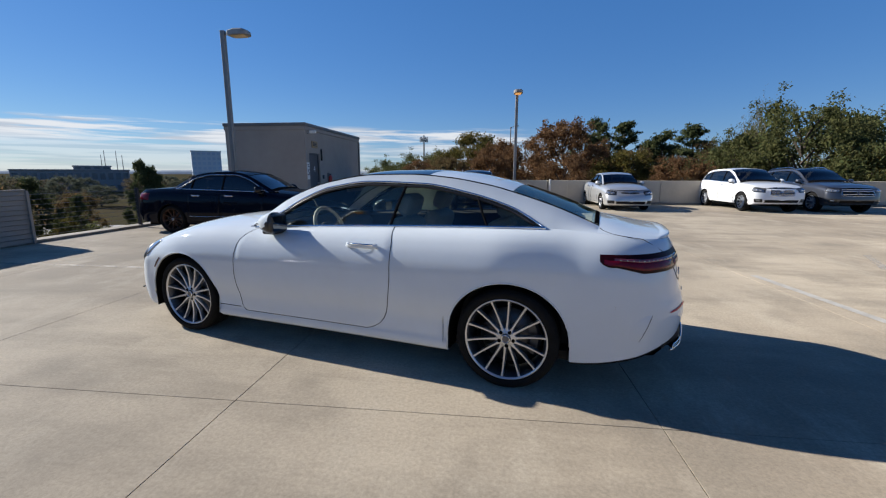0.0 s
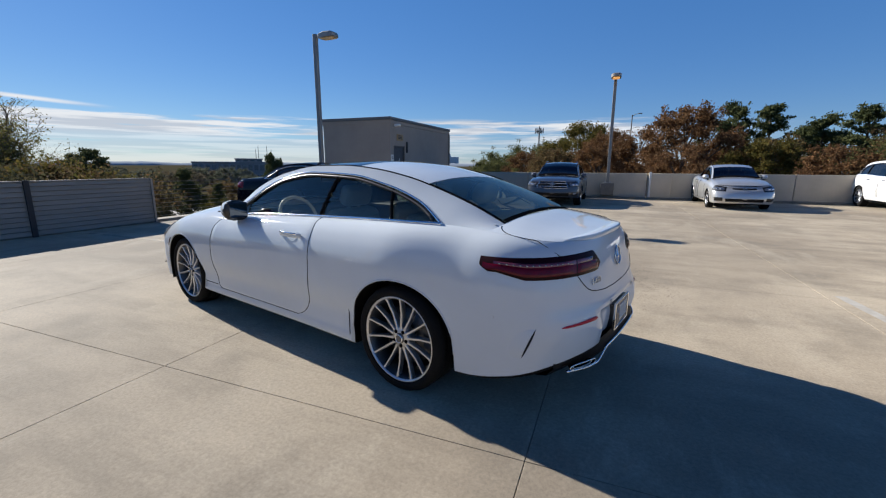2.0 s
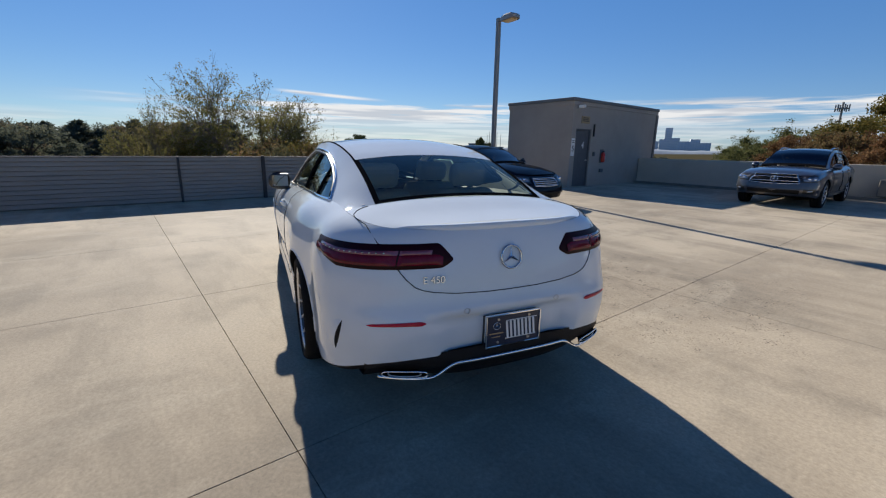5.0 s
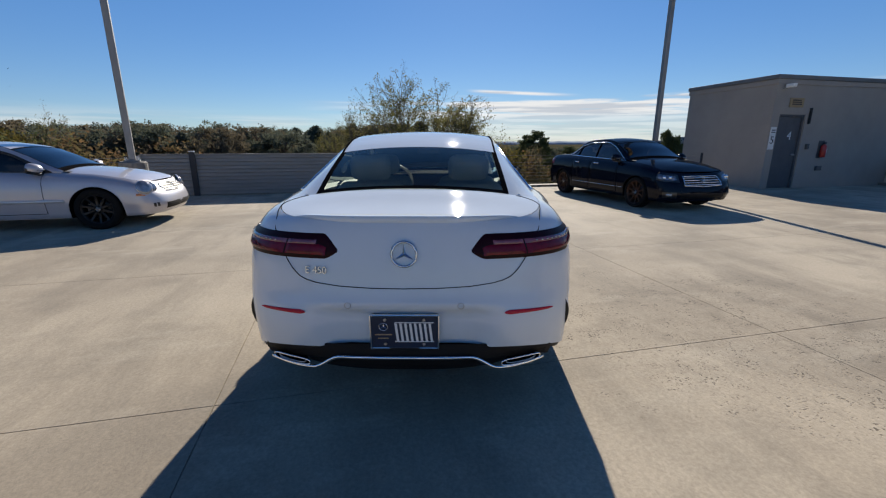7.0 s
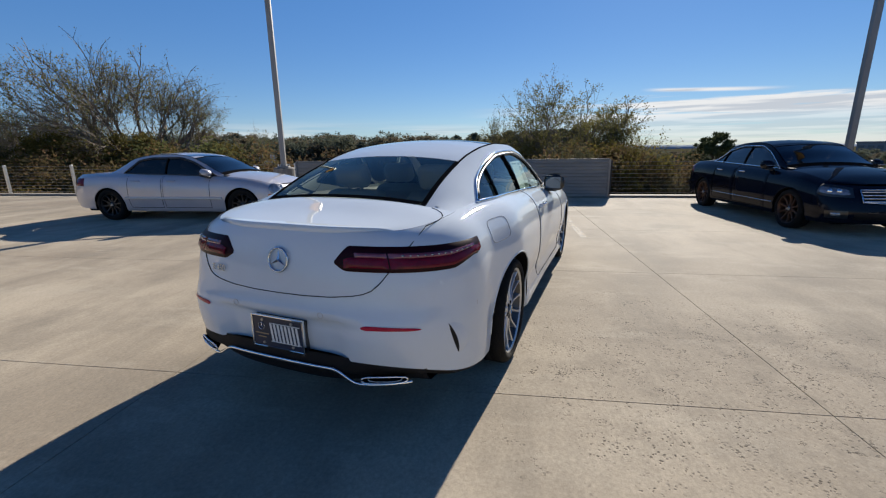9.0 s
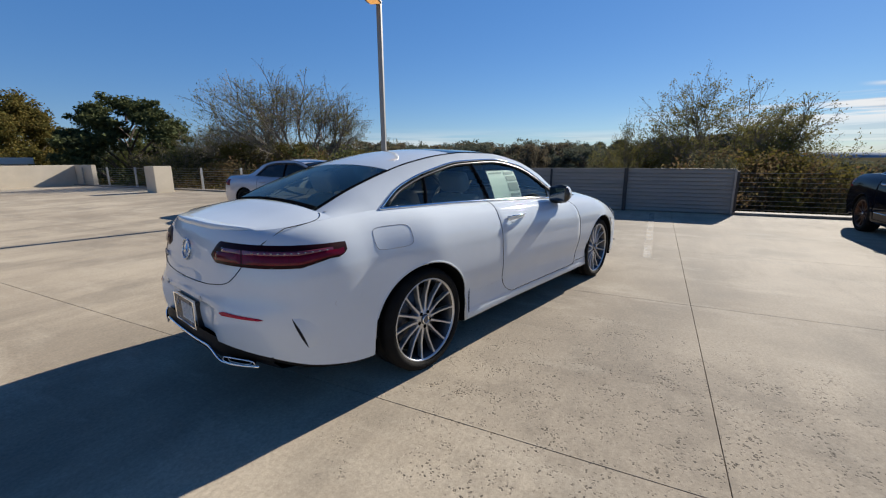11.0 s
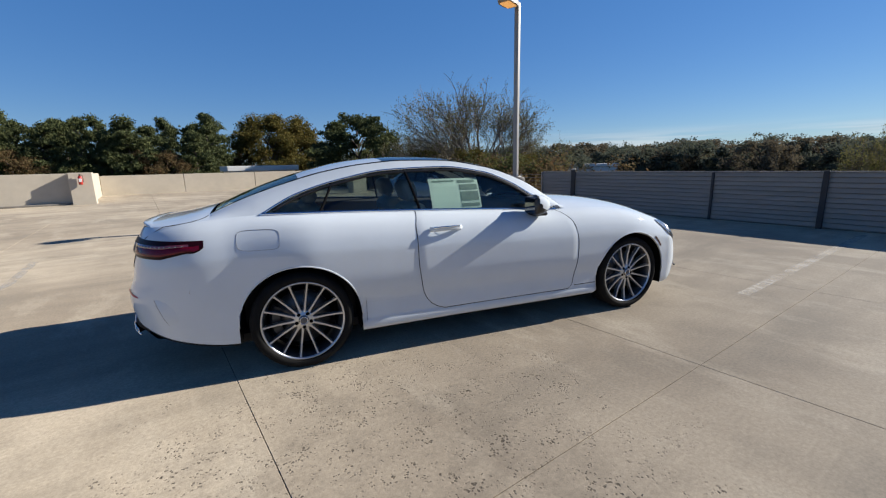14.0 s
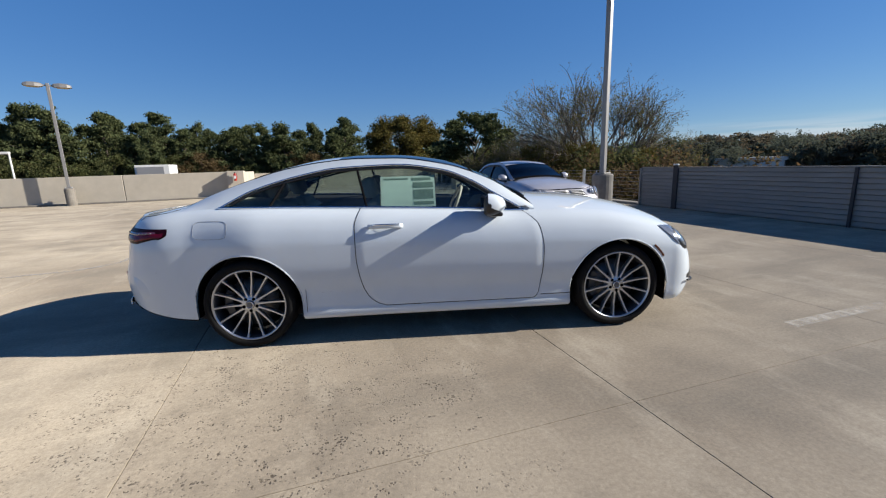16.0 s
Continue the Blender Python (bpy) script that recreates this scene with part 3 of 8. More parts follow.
# lamp is off; weak emission stands in for sun shining through the lens
M_GLOW = bpy.data.materials.new("sun_glow_lens")
M_GLOW.use_nodes = True
_b = M_GLOW.node_tree.nodes["Principled BSDF"]
_b.inputs["Base Color"].default_value = (0.7, 0.45, 0.2, 1)
_b.inputs["Emission Color"].default_value = (1.0, 0.45, 0.12, 1)
_b.inputs["Emission Strength"].default_value = 0.35
lamp_pole(6.71, -8.25, 5.42, 178, sun_glow=False)
lamp_pole(-2.15, -16.32, 5.05, 92, sun_glow=True, corbel=True)
lamp_pole(6.18, 5.18, 5.42, 197, sun_glow=True, base_mat=M_DARKBASE, base_r=0.26, base_h=0.96)
lamp_pole(-11.6, 20.3, 5.45, 20, sun_glow=False, twin=True)


# ---- vehicles ----
def flake_paint(name, color, rough=0.28, metal=0.35, coat=1.0, wear=0.06, spec=0.5):
    m = mat(name, color, rough, metal=metal, coat=coat, vary=wear, scale=2.2, bump=0.012, bscale=420, spec=spec)
    return m


M_WHITE = flake_paint("pearl_white_paint", (0.600, 0.655, 0.704), 0.6, 0.0, spec=0.0)
M_NAVY = flake_paint("navy_paint", (0.003, 0.005, 0.012), 0.7, 0.0, coat=0.45, spec=0.0)
M_SILVER = flake_paint("silver_paint", (0.45, 0.44, 0.475), 0.36, 0.25)
M_SILVER2 = flake_paint("pale_silver_paint", (0.58, 0.59, 0.59), 0.32, 0.55)
M_GREY = flake_paint("graphite_paint", (0.055, 0.06, 0.075), 0.30, 0.5)
M_WHITE2 = flake_paint("plain_white_paint", (0.78, 0.79, 0.80), 0.3, 0.0)
M_CHROME = mat("chrome", (0.86, 0.87, 0.88), 0.07, metal=1.0, vary=0.05, scale=14)
M_HUB = mat("hub_alloy", (0.13, 0.13, 0.135), 0.45, metal=0.3, vary=0.15, scale=25)
M_MIRROR = mat("mirror_glass", (0.12, 0.13, 0.14), 0.03, metal=1.0, vary=0.03, scale=9)
M_BADGE = mat("badge_chrome", (0.47, 0.53, 0.62), 0.14, metal=1.0, vary=0.1, scale=30)
M_SATIN = mat("machined_alloy", (0.56, 0.58, 0.62), 0.33, metal=0.9, vary=0.08, scale=25)
M_DARKALLOY = mat("dark_alloy", (0.07, 0.073, 0.08), 0.35, metal=0.7, vary=0.2, scale=20)
M_BRONZE = mat("bronze_alloy", (0.075, 0.040, 0.028), 0.4, metal=0.7, vary=0.25, scale=20)
M_BLACKALLOY = mat("black_alloy", (0.012, 0.012, 0.013), 0.35, metal=0.4, vary=0.2, scale=20)
M_RUBBER = mat("tyre_rubber", (0.011, 0.011, 0.011), 0.85, spec=0.15, vary=0.35, scale=18, bump=0.25, bscale=90)
M_TRIM = mat("black_trim", (0.012, 0.012, 0.013), 0.32, vary=0.2, scale=9, coat=0.2)
M_SEAM = mat("panel_gap", (0.010, 0.010, 0.011), 0.95, spec=0.0, vary=0.3, scale=9)
M_PLASTIC = mat("matt_black_plastic", (0.009, 0.009, 0.010), 0.6, spec=0.18, vary=0.3, scale=14, bump=0.1, bscale=200)
M_LINER = mat("wheel_liner", (0.006, 0.006, 0.006), 0.95, spec=0.05, vary=0.3, scale=20)
M_DISC = mat("brake_disc", (0.13, 0.13, 0.135), 0.45, metal=0.9, vary=0.2, scale=30)
M_GLASS = glass_mat("window_glass", (0.52, 0.60, 0.58), 1.5, 0.03, shine=(0.80, 0.88, 0.86))
M_REARGLASS = glass_mat("rear_glass", (0.50, 0.59, 0.54), 1.5, 0.05, shine=(0.62, 0.66, 0.62))
M_DEEP = glass_mat("deep_tinted_glass", (0.012, 0.013, 0.016), 1.45, 0.0)
M_TINT = glass_mat("tinted_glass", (0.03, 0.035, 0.04), 1.5, 0.02)
M_ROOFGLASS = mat("roof_glass", (0.010, 0.012, 0.016), 0.06, spec=0.25, coat=0.0, vary=0.2, scale=3)
M_REDLENS = mat("red_lens", (0.135, 0.003, 0.016), 0.15, spec=0.2, coat=0.15, vary=0.35, scale=22)
M_HOUSING = mat("lamp_housing", (0.018, 0.002, 0.005), 0.35, spec=0.1, coat=0.0, vary=0.3, scale=20)
M_FRIT = mat("glass_frit", (0.008, 0.008, 0.009), 0.9, vary=0.2, scale=9, spec=0.0)
M_FAINT = mat("fine_panel_line", (0.20, 0.20, 0.21), 0.8, vary=0.3, scale=9)
M_PINKLENS = mat("clear_red_lens", (0.20, 0.045, 0.065), 0.12, coat=1.0, vary=0.35, scale=30)
M_REFLECT = mat("red_reflector", (0.46, 0.002, 0.03), 0.3, spec=0.2, coat=0.15, vary=0.25, scale=60)
M_AMBER = mat("amber_lens", (0.10, 0.03, 0.012), 0.2, coat=0.8, vary=0.25, scale=60)
M_HEADLENS = mat("headlamp_lens", (0.36, 0.38, 0.41), 0.08, metal=0.5, coat=1.0, vary=0.55, scale=16)
M_BEIGE = mat("pale_leather", (0.62, 0.58, 0.50), 0.55, vary=0.12, scale=7, bump=0.12, bscale=120)
M_DARKCABIN = mat("dark_cabin_plastic", (0.035, 0.035, 0.037), 0.7, vary=0.3, scale=8)
M_CARPET = mat("dark_carpet", (0.02, 0.02, 0.021), 0.95, vary=0.3, scale=20)
M_PLATE = mat("plate_dark", (0.012, 0.022, 0.05), 0.35, vary=0.2, scale=15)
M_STICKER = mat("window_sticker", (0.60, 0.74, 0.69), 0.6, vary=0.12, scale=14)
M_STICKER2 = mat("sticker_print", (0.20, 0.30, 0.26), 0.6, vary=0.3, scale=30)


def spl(x, pts):
    """Smooth interpolation through (x, value) pairs in rising x."""
    n = len(pts)
    if x <= pts[0][0]:
        return pts[0][1]
    if x >= pts[-1][0]:
        return pts[-1][1]
    i = max(k for k in range(n - 1) if pts[k][0] <= x)

    def slope(k):
        if k == 0:
            return (pts[1][1] - pts[0][1]) / (pts[1][0] - pts[0][0])
        if k == n - 1:
            return (pts[-1][1] - pts[-2][1]) / (pts[-1][0] - pts[-2][0])
        a = (pts[k][1] - pts[k - 1][1]) / (pts[k][0] - pts[k - 1][0])
        b = (pts[k + 1][1] - pts[k][1]) / (pts[k + 1][0] - pts[k][0])
        return 0.0 if a * b <= 0 else 2 * a * b / (a + b)
    h = pts[i + 1][0] - pts[i][0]
    t = (x - pts[i][0]) / h
    a, b, ma, mb = pts[i][1], pts[i + 1][1], slope(i) * h, slope(i + 1) * h
    return a * (2 * t**3 - 3 * t**2 + 1) + ma * (t**3 - 2 * t**2 + t) + b * (3 * t**2 - 2 * t**3) + mb * (t**3 - t**2)


def lin(a, b, n):
    return [a + (b - a) * i / n for i in range(n + 1)]


class Shell:
    """A car body: plan outlines at each height, with a shoulder line above them and a glasshouse on top."""

    def __init__(s, w, xr, xf, x1, x2, pr, pf, sill, hub, axles, arch, arch_tall, paint, plan, inset, inset_rear, inset_front, shoulder, under, edge_y, edge_z, crown, window_top, dlo, glass_rear, glass_front, roof_rear, roof_front, bulge, lean, inset_end=None):
        s.inset_end = inset_end
        s.w, s.xr, s.xf, s.x1, s.x2, s.pr, s.pf, s.sill = w, xr, xf, x1, x2, pr, pf, sill
        s.hub, s.axles, s.arch, s.arch_tall, s.paint, s.plan, s.inset, s.inset_rear = hub, axles, arch, arch_tall, paint, plan, inset, inset_rear
        s.inset_front, s.shoulder, s.under, s.edge_y, s.edge_z, s.crown, s.window_top, s.dlo = inset_front, shoulder, under, edge_y, edge_z, crown, window_top, dlo
        s.glass_rear, s.glass_front, s.roof_rear, s.roof_front, s.bulge, s.lean = glass_rear, glass_front, roof_rear, roof_front, bulge, lean

    def zs(s, x):
        return spl(x, s.shoulder)

    def q(s, x, z):
        return min(1.0, max(0.0, (z - s.sill) / (s.zs(x) - s.sill)))

    def half(s, q, end=False):
        return s.w - spl(q, s.inset_end if end and s.inset_end else s.inset), s.xr + spl(q, s.inset_rear), s.xf - spl(q, s.inset_front)

    def side_y(s, x, z):
        bw, xr, xf = s.half(s.q(x, z), not s.axles[0] < x < s.axles[1])
        m = spl(x, s.plan)
        if x < s.x1:
            f = min(1.0, (s.x1 - x) / (s.x1 - xr))
            return bw * m * (1 - f**s.pr) ** (1 / s.pr)
        if x > s.x2:
            f = min(1.0, (x - s.x2) / (xf - s.x2))
            return bw * m * (1 - f**s.pf) ** (1 / s.pf)
        return bw * m

    def end(s, rear, phi, z, side=1, out=0.0):
        """A point of the rounded rear or front end: phi 0 at the middle, 90 degrees where it becomes the side."""
        x = s.x1 if rear else s.x2
        for _ in range(3):
            bw, xr, xf = s.half(s.q(x, z), True)
            if rear:
                p, a, x0, m = s.pr, s.x1 - xr, s.x1, spl(s.x1, s.plan)
                x = x0 - a * math.cos(phi) ** (2 / p)
            else:
                p, a, x0, m = s.pf, xf - s.x2, s.x2, spl(s.x2, s.plan)
                x = x0 + a * math.cos(phi) ** (2 / p)
        y = bw * m * math.sin(phi) ** (2 / p)
        n = Vector(((-1 if rear else 1) * math.cos(phi), math.sin(phi), 0)).normalized()
        return Vector((x + n.x * out, side * (y + n.y * out), z))

    def end_y(s, rear, y, z, out=0.0):
        """The same by the distance y from the middle line."""
        x = s.xr if rear else s.xf
        p = s.pr if rear else s.pf
        for _ in range(3):
            bw, xr, xf = s.half(s.q(x, z), True)
            b = bw * spl(s.x1 if rear else s.x2, s.plan)
            f = max(0.0, 1 - min(1.0, abs(y) / b) ** p) ** (1 / p)
            x = s.x1 - (s.x1 - xr) * f if rear else s.x2 + (xf - s.x2) * f
        return Vector((x - out if rear else x + out, y, z))

    def bottom(s, x):
        for xa in s.axles:
            d = abs(x - xa)
            if d < s.arch:
                return s.hub + (s.arch**2 - d * d) ** 0.5 * s.arch_tall
        return spl(x, s.under)

    def stations(s):
        """Half outline from the rear middle to the front middle, as a list of (kind, value)."""
        out = [("r", math.asin(min(1, f ** (s.pr / 2)))) for f in (0, 0.07, 0.14, 0.22, 0.3, 0.38, 0.46, 0.54, 0.62, 0.69, 0.75, 0.8, 0.84, 0.88, 0.91)]
        f0 = math.cos(out[-1][1]) ** (2 / s.pr)
        out += [("r", math.acos((f0 * (1 - k / 10)) ** (s.pr / 2))) for k in range(1, 10)]
        xs = set()
        for xa in s.axles:
            for k in range(25):
                xs.add(round(xa + s.arch * math.cos(math.pi * k / 24), 5))
            xs.add(round(xa - s.arch - 0.0015, 5)), xs.add(round(xa + s.arch + 0.0015, 5))
        a, b = s.axles[0] + s.arch, s.axles[1] - s.arch
        xs |= {round(v, 5) for v in lin(a + 0.05, b - 0.05, 34)}
        xs |= {round(v, 5) for v in lin(s.x1, s.axles[0] - s.arch - 0.004, 3)} | {round(v, 5) for v in lin(s.axles[1] + s.arch + 0.004, s.x2, 3)}
        xs = [x for x in sorted(xs) if s.x1 <= x <= s.x2]
        out += [("x", x) for x in xs]
        g = [("f", math.asin(min(1, f ** (s.pf / 2)))) for f in (0, 0.08, 0.16, 0.26, 0.36, 0.46, 0.56, 0.65, 0.73, 0.8, 0.85, 0.9)]
        f0 = math.cos(g[-1][1]) ** (2 / s.pf)
        g += [("f", math.acos((f0 * (1 - k / 9)) ** (s.pf / 2))) for k in range(1, 9)]
        return out + g[::-1]

    def column(s, st, rows):
        kind, v = st
        if kind == "x":
            z0, z1, low = spl(v, s.under), s.zs(v), s.bottom(v)
            return [Vector((v, s.side_y(v, z), z)) for z in (max(low, z0 + (z1 - z0) * t) for t in rows)]
        rear = kind == "r"
        x = s.end(rear, v, 0.6).x
        z0 = spl(x, s.under)
        x = s.end(rear, v, s.zs(x)).x
        z1 = s.zs(x)
        return [s.end(rear, v, z0 + (z1 - z0) * t) for t in rows]

    def shell_mesh(s):
        rows = [1 - (1 - t) ** 1.35 for t in lin(0, 1, 30)]
        cols = [s.column(st, rows) for st in s.stations()]
        left = cols
        right = [[Vector((p.x, -p.y, p.z)) for p in c] for c in cols[::-1]]
        bm = bmesh.new()
        grid_faces(bm, left + right[1:])
        bmesh.ops.remove_doubles(bm, verts=bm.verts, dist=3e-4)
        bmesh.ops.recalc_face_normals(bm, faces=bm.faces)
        return bm

    def ring(s, x):
        z = s.zs(x)
        return Vector((x, s.side_y(x, z), z))

    def lid(s, rear, x_in, crown, nx=22, ny=28, corner=0.78):
        """The hood or boot top inside the shoulder line, from the line x = x_in to the end."""
        kind = "r" if rear else "f"
        p = s.pr if rear else s.pf
        phi_c = math.asin(corner ** (p / 2))
        zt = lambda ph: s.zs(s.end(rear, ph, s.zs(s.xr + 0.1 if rear else s.xf - 0.1)).x)

        def rim(t):       # the side of the rim, from x_in to the corner
            xe = s.end(rear, phi_c, zt(phi_c)).x
            x = x_in + (xe - x_in) * t
            z = s.zs(x)
            return Vector((x, s.side_y(x, z), z))

        def back(g):      # the end of the rim, g from -1 to 1
            y = abs(g) * rim(1).y
            pt = s.end_y(rear, y, s.zs(s.xr + 0.05 if rear else s.xf - 0.05))
            z = s.zs(pt.x)
            return Vector((pt.x, y * (1 if g >= 0 else -1), z))
        rows = []
        for i in range(nx + 1):
            t = i / nx
            L = rim(t)
            row = []
            for j in range(ny + 1):
                g = -1 + 2 * j / ny
                e = back(g)
                xa = x_in + (e.x - x_in) * t
                k = abs(g) ** 6
                x = xa * (1 - k) + L.x * k
                y = g * L.y
                zr = s.zs(x)
                z = zr + (spl(x, crown) - zr) * (1 - abs(g) ** 2.6)
                row.append((x, y, z))
            rows.append(row)
        bm = grid_faces(bmesh.new(), rows)
        bmesh.ops.recalc_face_normals(bm, faces=bm.faces)
        if sum(f.normal.z for f in bm.faces) < 0:
            bmesh.ops.reverse_faces(bm, faces=bm.faces)
        return bm

    def house(s, x):
        """Key points of the glasshouse section at x: belt, window top, roof edge, crown."""
        B = s.ring(x)
        G = Vector((x, spl(x, s.edge_y), spl(x, s.edge_z)))
        C = spl(x, s.crown)
        d = min(max(spl(x, s.window_top), B.z), G.z - 0.004) if s.dlo[0] < x < s.dlo[1] else B.z
        return B, d, G, C

    def flank(s, x, z, out=0.0):
        """A point of the side glass or pillar at height z."""
        B, d, G, C = s.house(x)
        f = (z - B.z) / max(G.z - B.z, 1e-4)
        y = B.y + (G.y - B.y) * f + s.bulge * min(1.0, max(0.0, (x - s.glass_rear) / 0.3)) * math.sin(math.pi * min(max(f, 0), 1))
        return Vector((x, y + out, z + out * 0.35))

    def over(s, x, g, out=0.0):
        """A point across the roof, windscreen or rear window; g from -1 to 1."""
        B, d, G, C = s.house(x)
        return Vector((x, g * G.y, G.z + (C - G.z) * (1 - abs(g) ** 2.2) + out))

    def flank_mesh(s, xs, lower, upper, n, side, out=0.0):
        rows = []
        for x in xs:
            B, d, G, C = s.house(x)
            a, b = lower(B, d, G), upper(B, d, G)
            rows.append([(lambda p: (p.x, p.y * side, p.z))(s.flank(x, a + (b - a) * k / n, out)) for k in range(n + 1)])
        bm = grid_faces(bmesh.new(), rows)
        bmesh.ops.remove_doubles(bm, verts=bm.verts, dist=2e-4)
        bmesh.ops.recalc_face_normals(bm, faces=bm.faces)
        if bm.faces and sum(f.normal.y for f in bm.faces) * side < 0:
            bmesh.ops.reverse_faces(bm, faces=bm.faces)
        return bm

    def over_mesh(s, xs, g0=-1, g1=1, n=24, out=0.0):
        rows = [[s.over(x, g, out) for g in lin(g0, g1, n)] for x in xs]
        bm = grid_faces(bmesh.new(), rows)
        bmesh.ops.recalc_face_normals(bm, faces=bm.faces)
        if sum(f.normal.z for f in bm.faces) < 0:
            bmesh.ops.reverse_faces(bm, faces=bm.faces)
        return bm

    def end_patch(s, rear, side, phi0, phi1, top, low, out=0.006, n=26, m=6, lip=0.0):
        """A lamp or grille lying on the rounded end; top and low give heights by the fraction from phi0 to phi1."""
        rows = []
        for i in range(n + 1):
            t = i / n
            ph = phi0 + (phi1 - phi0) * t
            a, b = low(t), top(t)
            col = []
            for k in range(m + 1):
                f = k / m
                edge = min(1.0, 9 * min(t, 1 - t) + 0.15) * min(1.0, 5 * min(f, 1 - f) + 0.1)
                col.append(s.end(rear, ph, a + (b - a) * f, side, out * max(edge, lip)))
            rows.append(col)
        bm = grid_faces(bmesh.new(), rows)
        bmesh.ops.recalc_face_normals(bm, faces=bm.faces)
        if sum(f.normal.x for f in bm.faces) * (-1 if rear else 1) < 0:
            bmesh.ops.reverse_faces(bm, faces=bm.faces)
        return bm

    def side_patch(s, side, zs_, x_lo, x_hi, out=0.003, n=24):
        """A door or flap on the side; x_lo and x_hi give its ends by height."""
        rows = []
        for i, z in enumerate(zs_):
            a, b = x_lo(z), x_hi(z)
            row = []
            for k in range(n + 1):
                x = a + (b - a) * min(max((k - 0.9) / (n - 1.8), 0.0 if k == 0 else 0.006), 1.0 if k == n else 0.994)
                zz = min(z, s.zs(x) - 0.002)
                e = 0.0 if (k in (0, n) or i in (0, len(zs_) - 1)) else 1.0
                row.append((x, side * (s.side_y(x, zz) + out * e - 0.001 * (1 - e)), zz))
            rows.append(row)
        bm = grid_faces(bmesh.new(), rows)
        bmesh.ops.recalc_face_normals(bm, faces=bm.faces)
        if sum(f.normal.y for f in bm.faces) * side < 0:
            bmesh.ops.reverse_faces(bm, faces=bm.faces)
        return bm


def on_side(s, side, x, z, out=0.0):
    z = min(z, s.zs(x))
    return Vector((x, side * (s.side_y(x, z) + out), z))


WHEELS = {}


def wheel_meshes(key, r, rim, width, spokes, m_spoke, m_rim, thick=0.0075):
    """The shared meshes of one kind of wheel; its outer face looks along +y."""
    if key in WHEELS:
        return WHEELS[key]

    def keep(name, bm, material, smooth=True):
        me = bpy.data.meshes.new(name)
        bm.to_mesh(me)
        bm.free()
        me.materials.append(material)
        if smooth:
            for p in me.polygons:
                p.use_smooth = True
        return me
    w = width
    tyre = lathe(bmesh.new(), [(-w + 0.03, rim - 0.006), (-w + 0.005, rim + 0.02), (-w, (r + rim) / 2), (-w + 0.015, r - 0.012), (-w + 0.045, r), (-w * 0.66, r), (-w * 0.655, r - 0.007), (-w * 0.635, r - 0.007), (-w * 0.63, r),
                               (-w * 0.38, r), (-w * 0.375, r - 0.007), (-w * 0.355, r - 0.007), (-w * 0.35, r), (-0.045, r), (-0.018, r - 0.01), (-0.004, (r + rim) / 2 + 0.004), (-0.006, rim + 0.014), (-0.016, rim + 0.003), (-0.03, rim - 0.006)], 64)
    barrel = lathe(bmesh.new(), [(-0.012, rim + 0.002), (-0.008, rim - 0.004), (-0.014, rim - 0.012), (-0.03, rim - 0.022), (-0.10, rim - 0.035), (-w + 0.02, rim - 0.03), (-w + 0.015, rim + 0.002)], 64)
    lip = lathe(bmesh.new(), [(-0.014, rim + 0.003), (-0.004, rim + 0.001), (-0.004, rim - 0.006), (-0.014, rim - 0.012)], 64)
    disc = lathe(bmesh.new(), [(-0.115, 0.06), (-0.115, rim * 0.70), (-0.14, rim * 0.70), (-0.14, 0.06)], 40)
    hubm = lathe(bmesh.new(), [(-0.10, 0.070), (-0.038, 0.068), (-0.031, 0.060), (-0.031, 0.0)], 28)
    capm = lathe(bmesh.new(), [(-0.031, 0.034), (-0.021, 0.032), (-0.018, 0.024), (-0.018, 0.0)], 24)
    ring = lathe(bmesh.new(), [(-0.019, 0.029), (-0.0155, 0.0275), (-0.0155, 0.0245), (-0.019, 0.023)], 28)
    back = lathe(bmesh.new(), [(-0.15, 0.0), (-0.15, rim - 0.04)], 32)
    bolt = bmesh.new()
    cyl(bolt, (0, -0.04, 0), (0, -0.028, 0), 0.0125, 0.0125, seg=10)
    sp = bmesh.new()
    rows = []
    for t in (0, 0.12, 0.5, 0.85, 1.0):
        rr = 0.055 + (rim - 0.012 - 0.055) * t
        hw = thick * (1.15 - 0.35 * t) * (1.5 if t in (0, 1.0) else 1.0)
        y = -0.03 - 0.012 * math.sin(math.pi * t) + 0.016 * t
        rows.append([(rr, y - 0.032, -hw * 1.5), (rr, y - 0.004, -hw), (rr, y, -hw * 0.7), (rr, y, hw * 0.7), (rr, y - 0.004, hw), (rr, y - 0.032, hw * 1.5), (rr, y - 0.032, -hw * 1.5)])
    grid_faces(sp, rows)
    bmesh.ops.remove_doubles(sp, verts=sp.verts, dist=1e-5)
    bmesh.ops.recalc_face_normals(sp, faces=sp.faces)
    cal = bmesh.new()
    rows = []
    for k in range(9):
        t = math.radians(-32 + 64 * k / 8)
        c, d = math.cos(t), math.sin(t)
        rows.append([(c * rr, y, d * rr) for rr, y in ((rim * 0.55, -0.155), (rim * 0.55, -0.085), (rim * 0.74, -0.085), (rim * 0.80, -0.10), (rim * 0.80, -0.155), (rim * 0.55, -0.155))])
    grid_faces(cal, rows)
    for r_ in (rows[0], rows[-1]):
        cal.faces.new([cal.verts.new(p) for p in r_[:-1]])
    bmesh.ops.remove_doubles(cal, verts=cal.verts, dist=1e-5)
    bmesh.ops.recalc_face_normals(cal, faces=cal.faces)
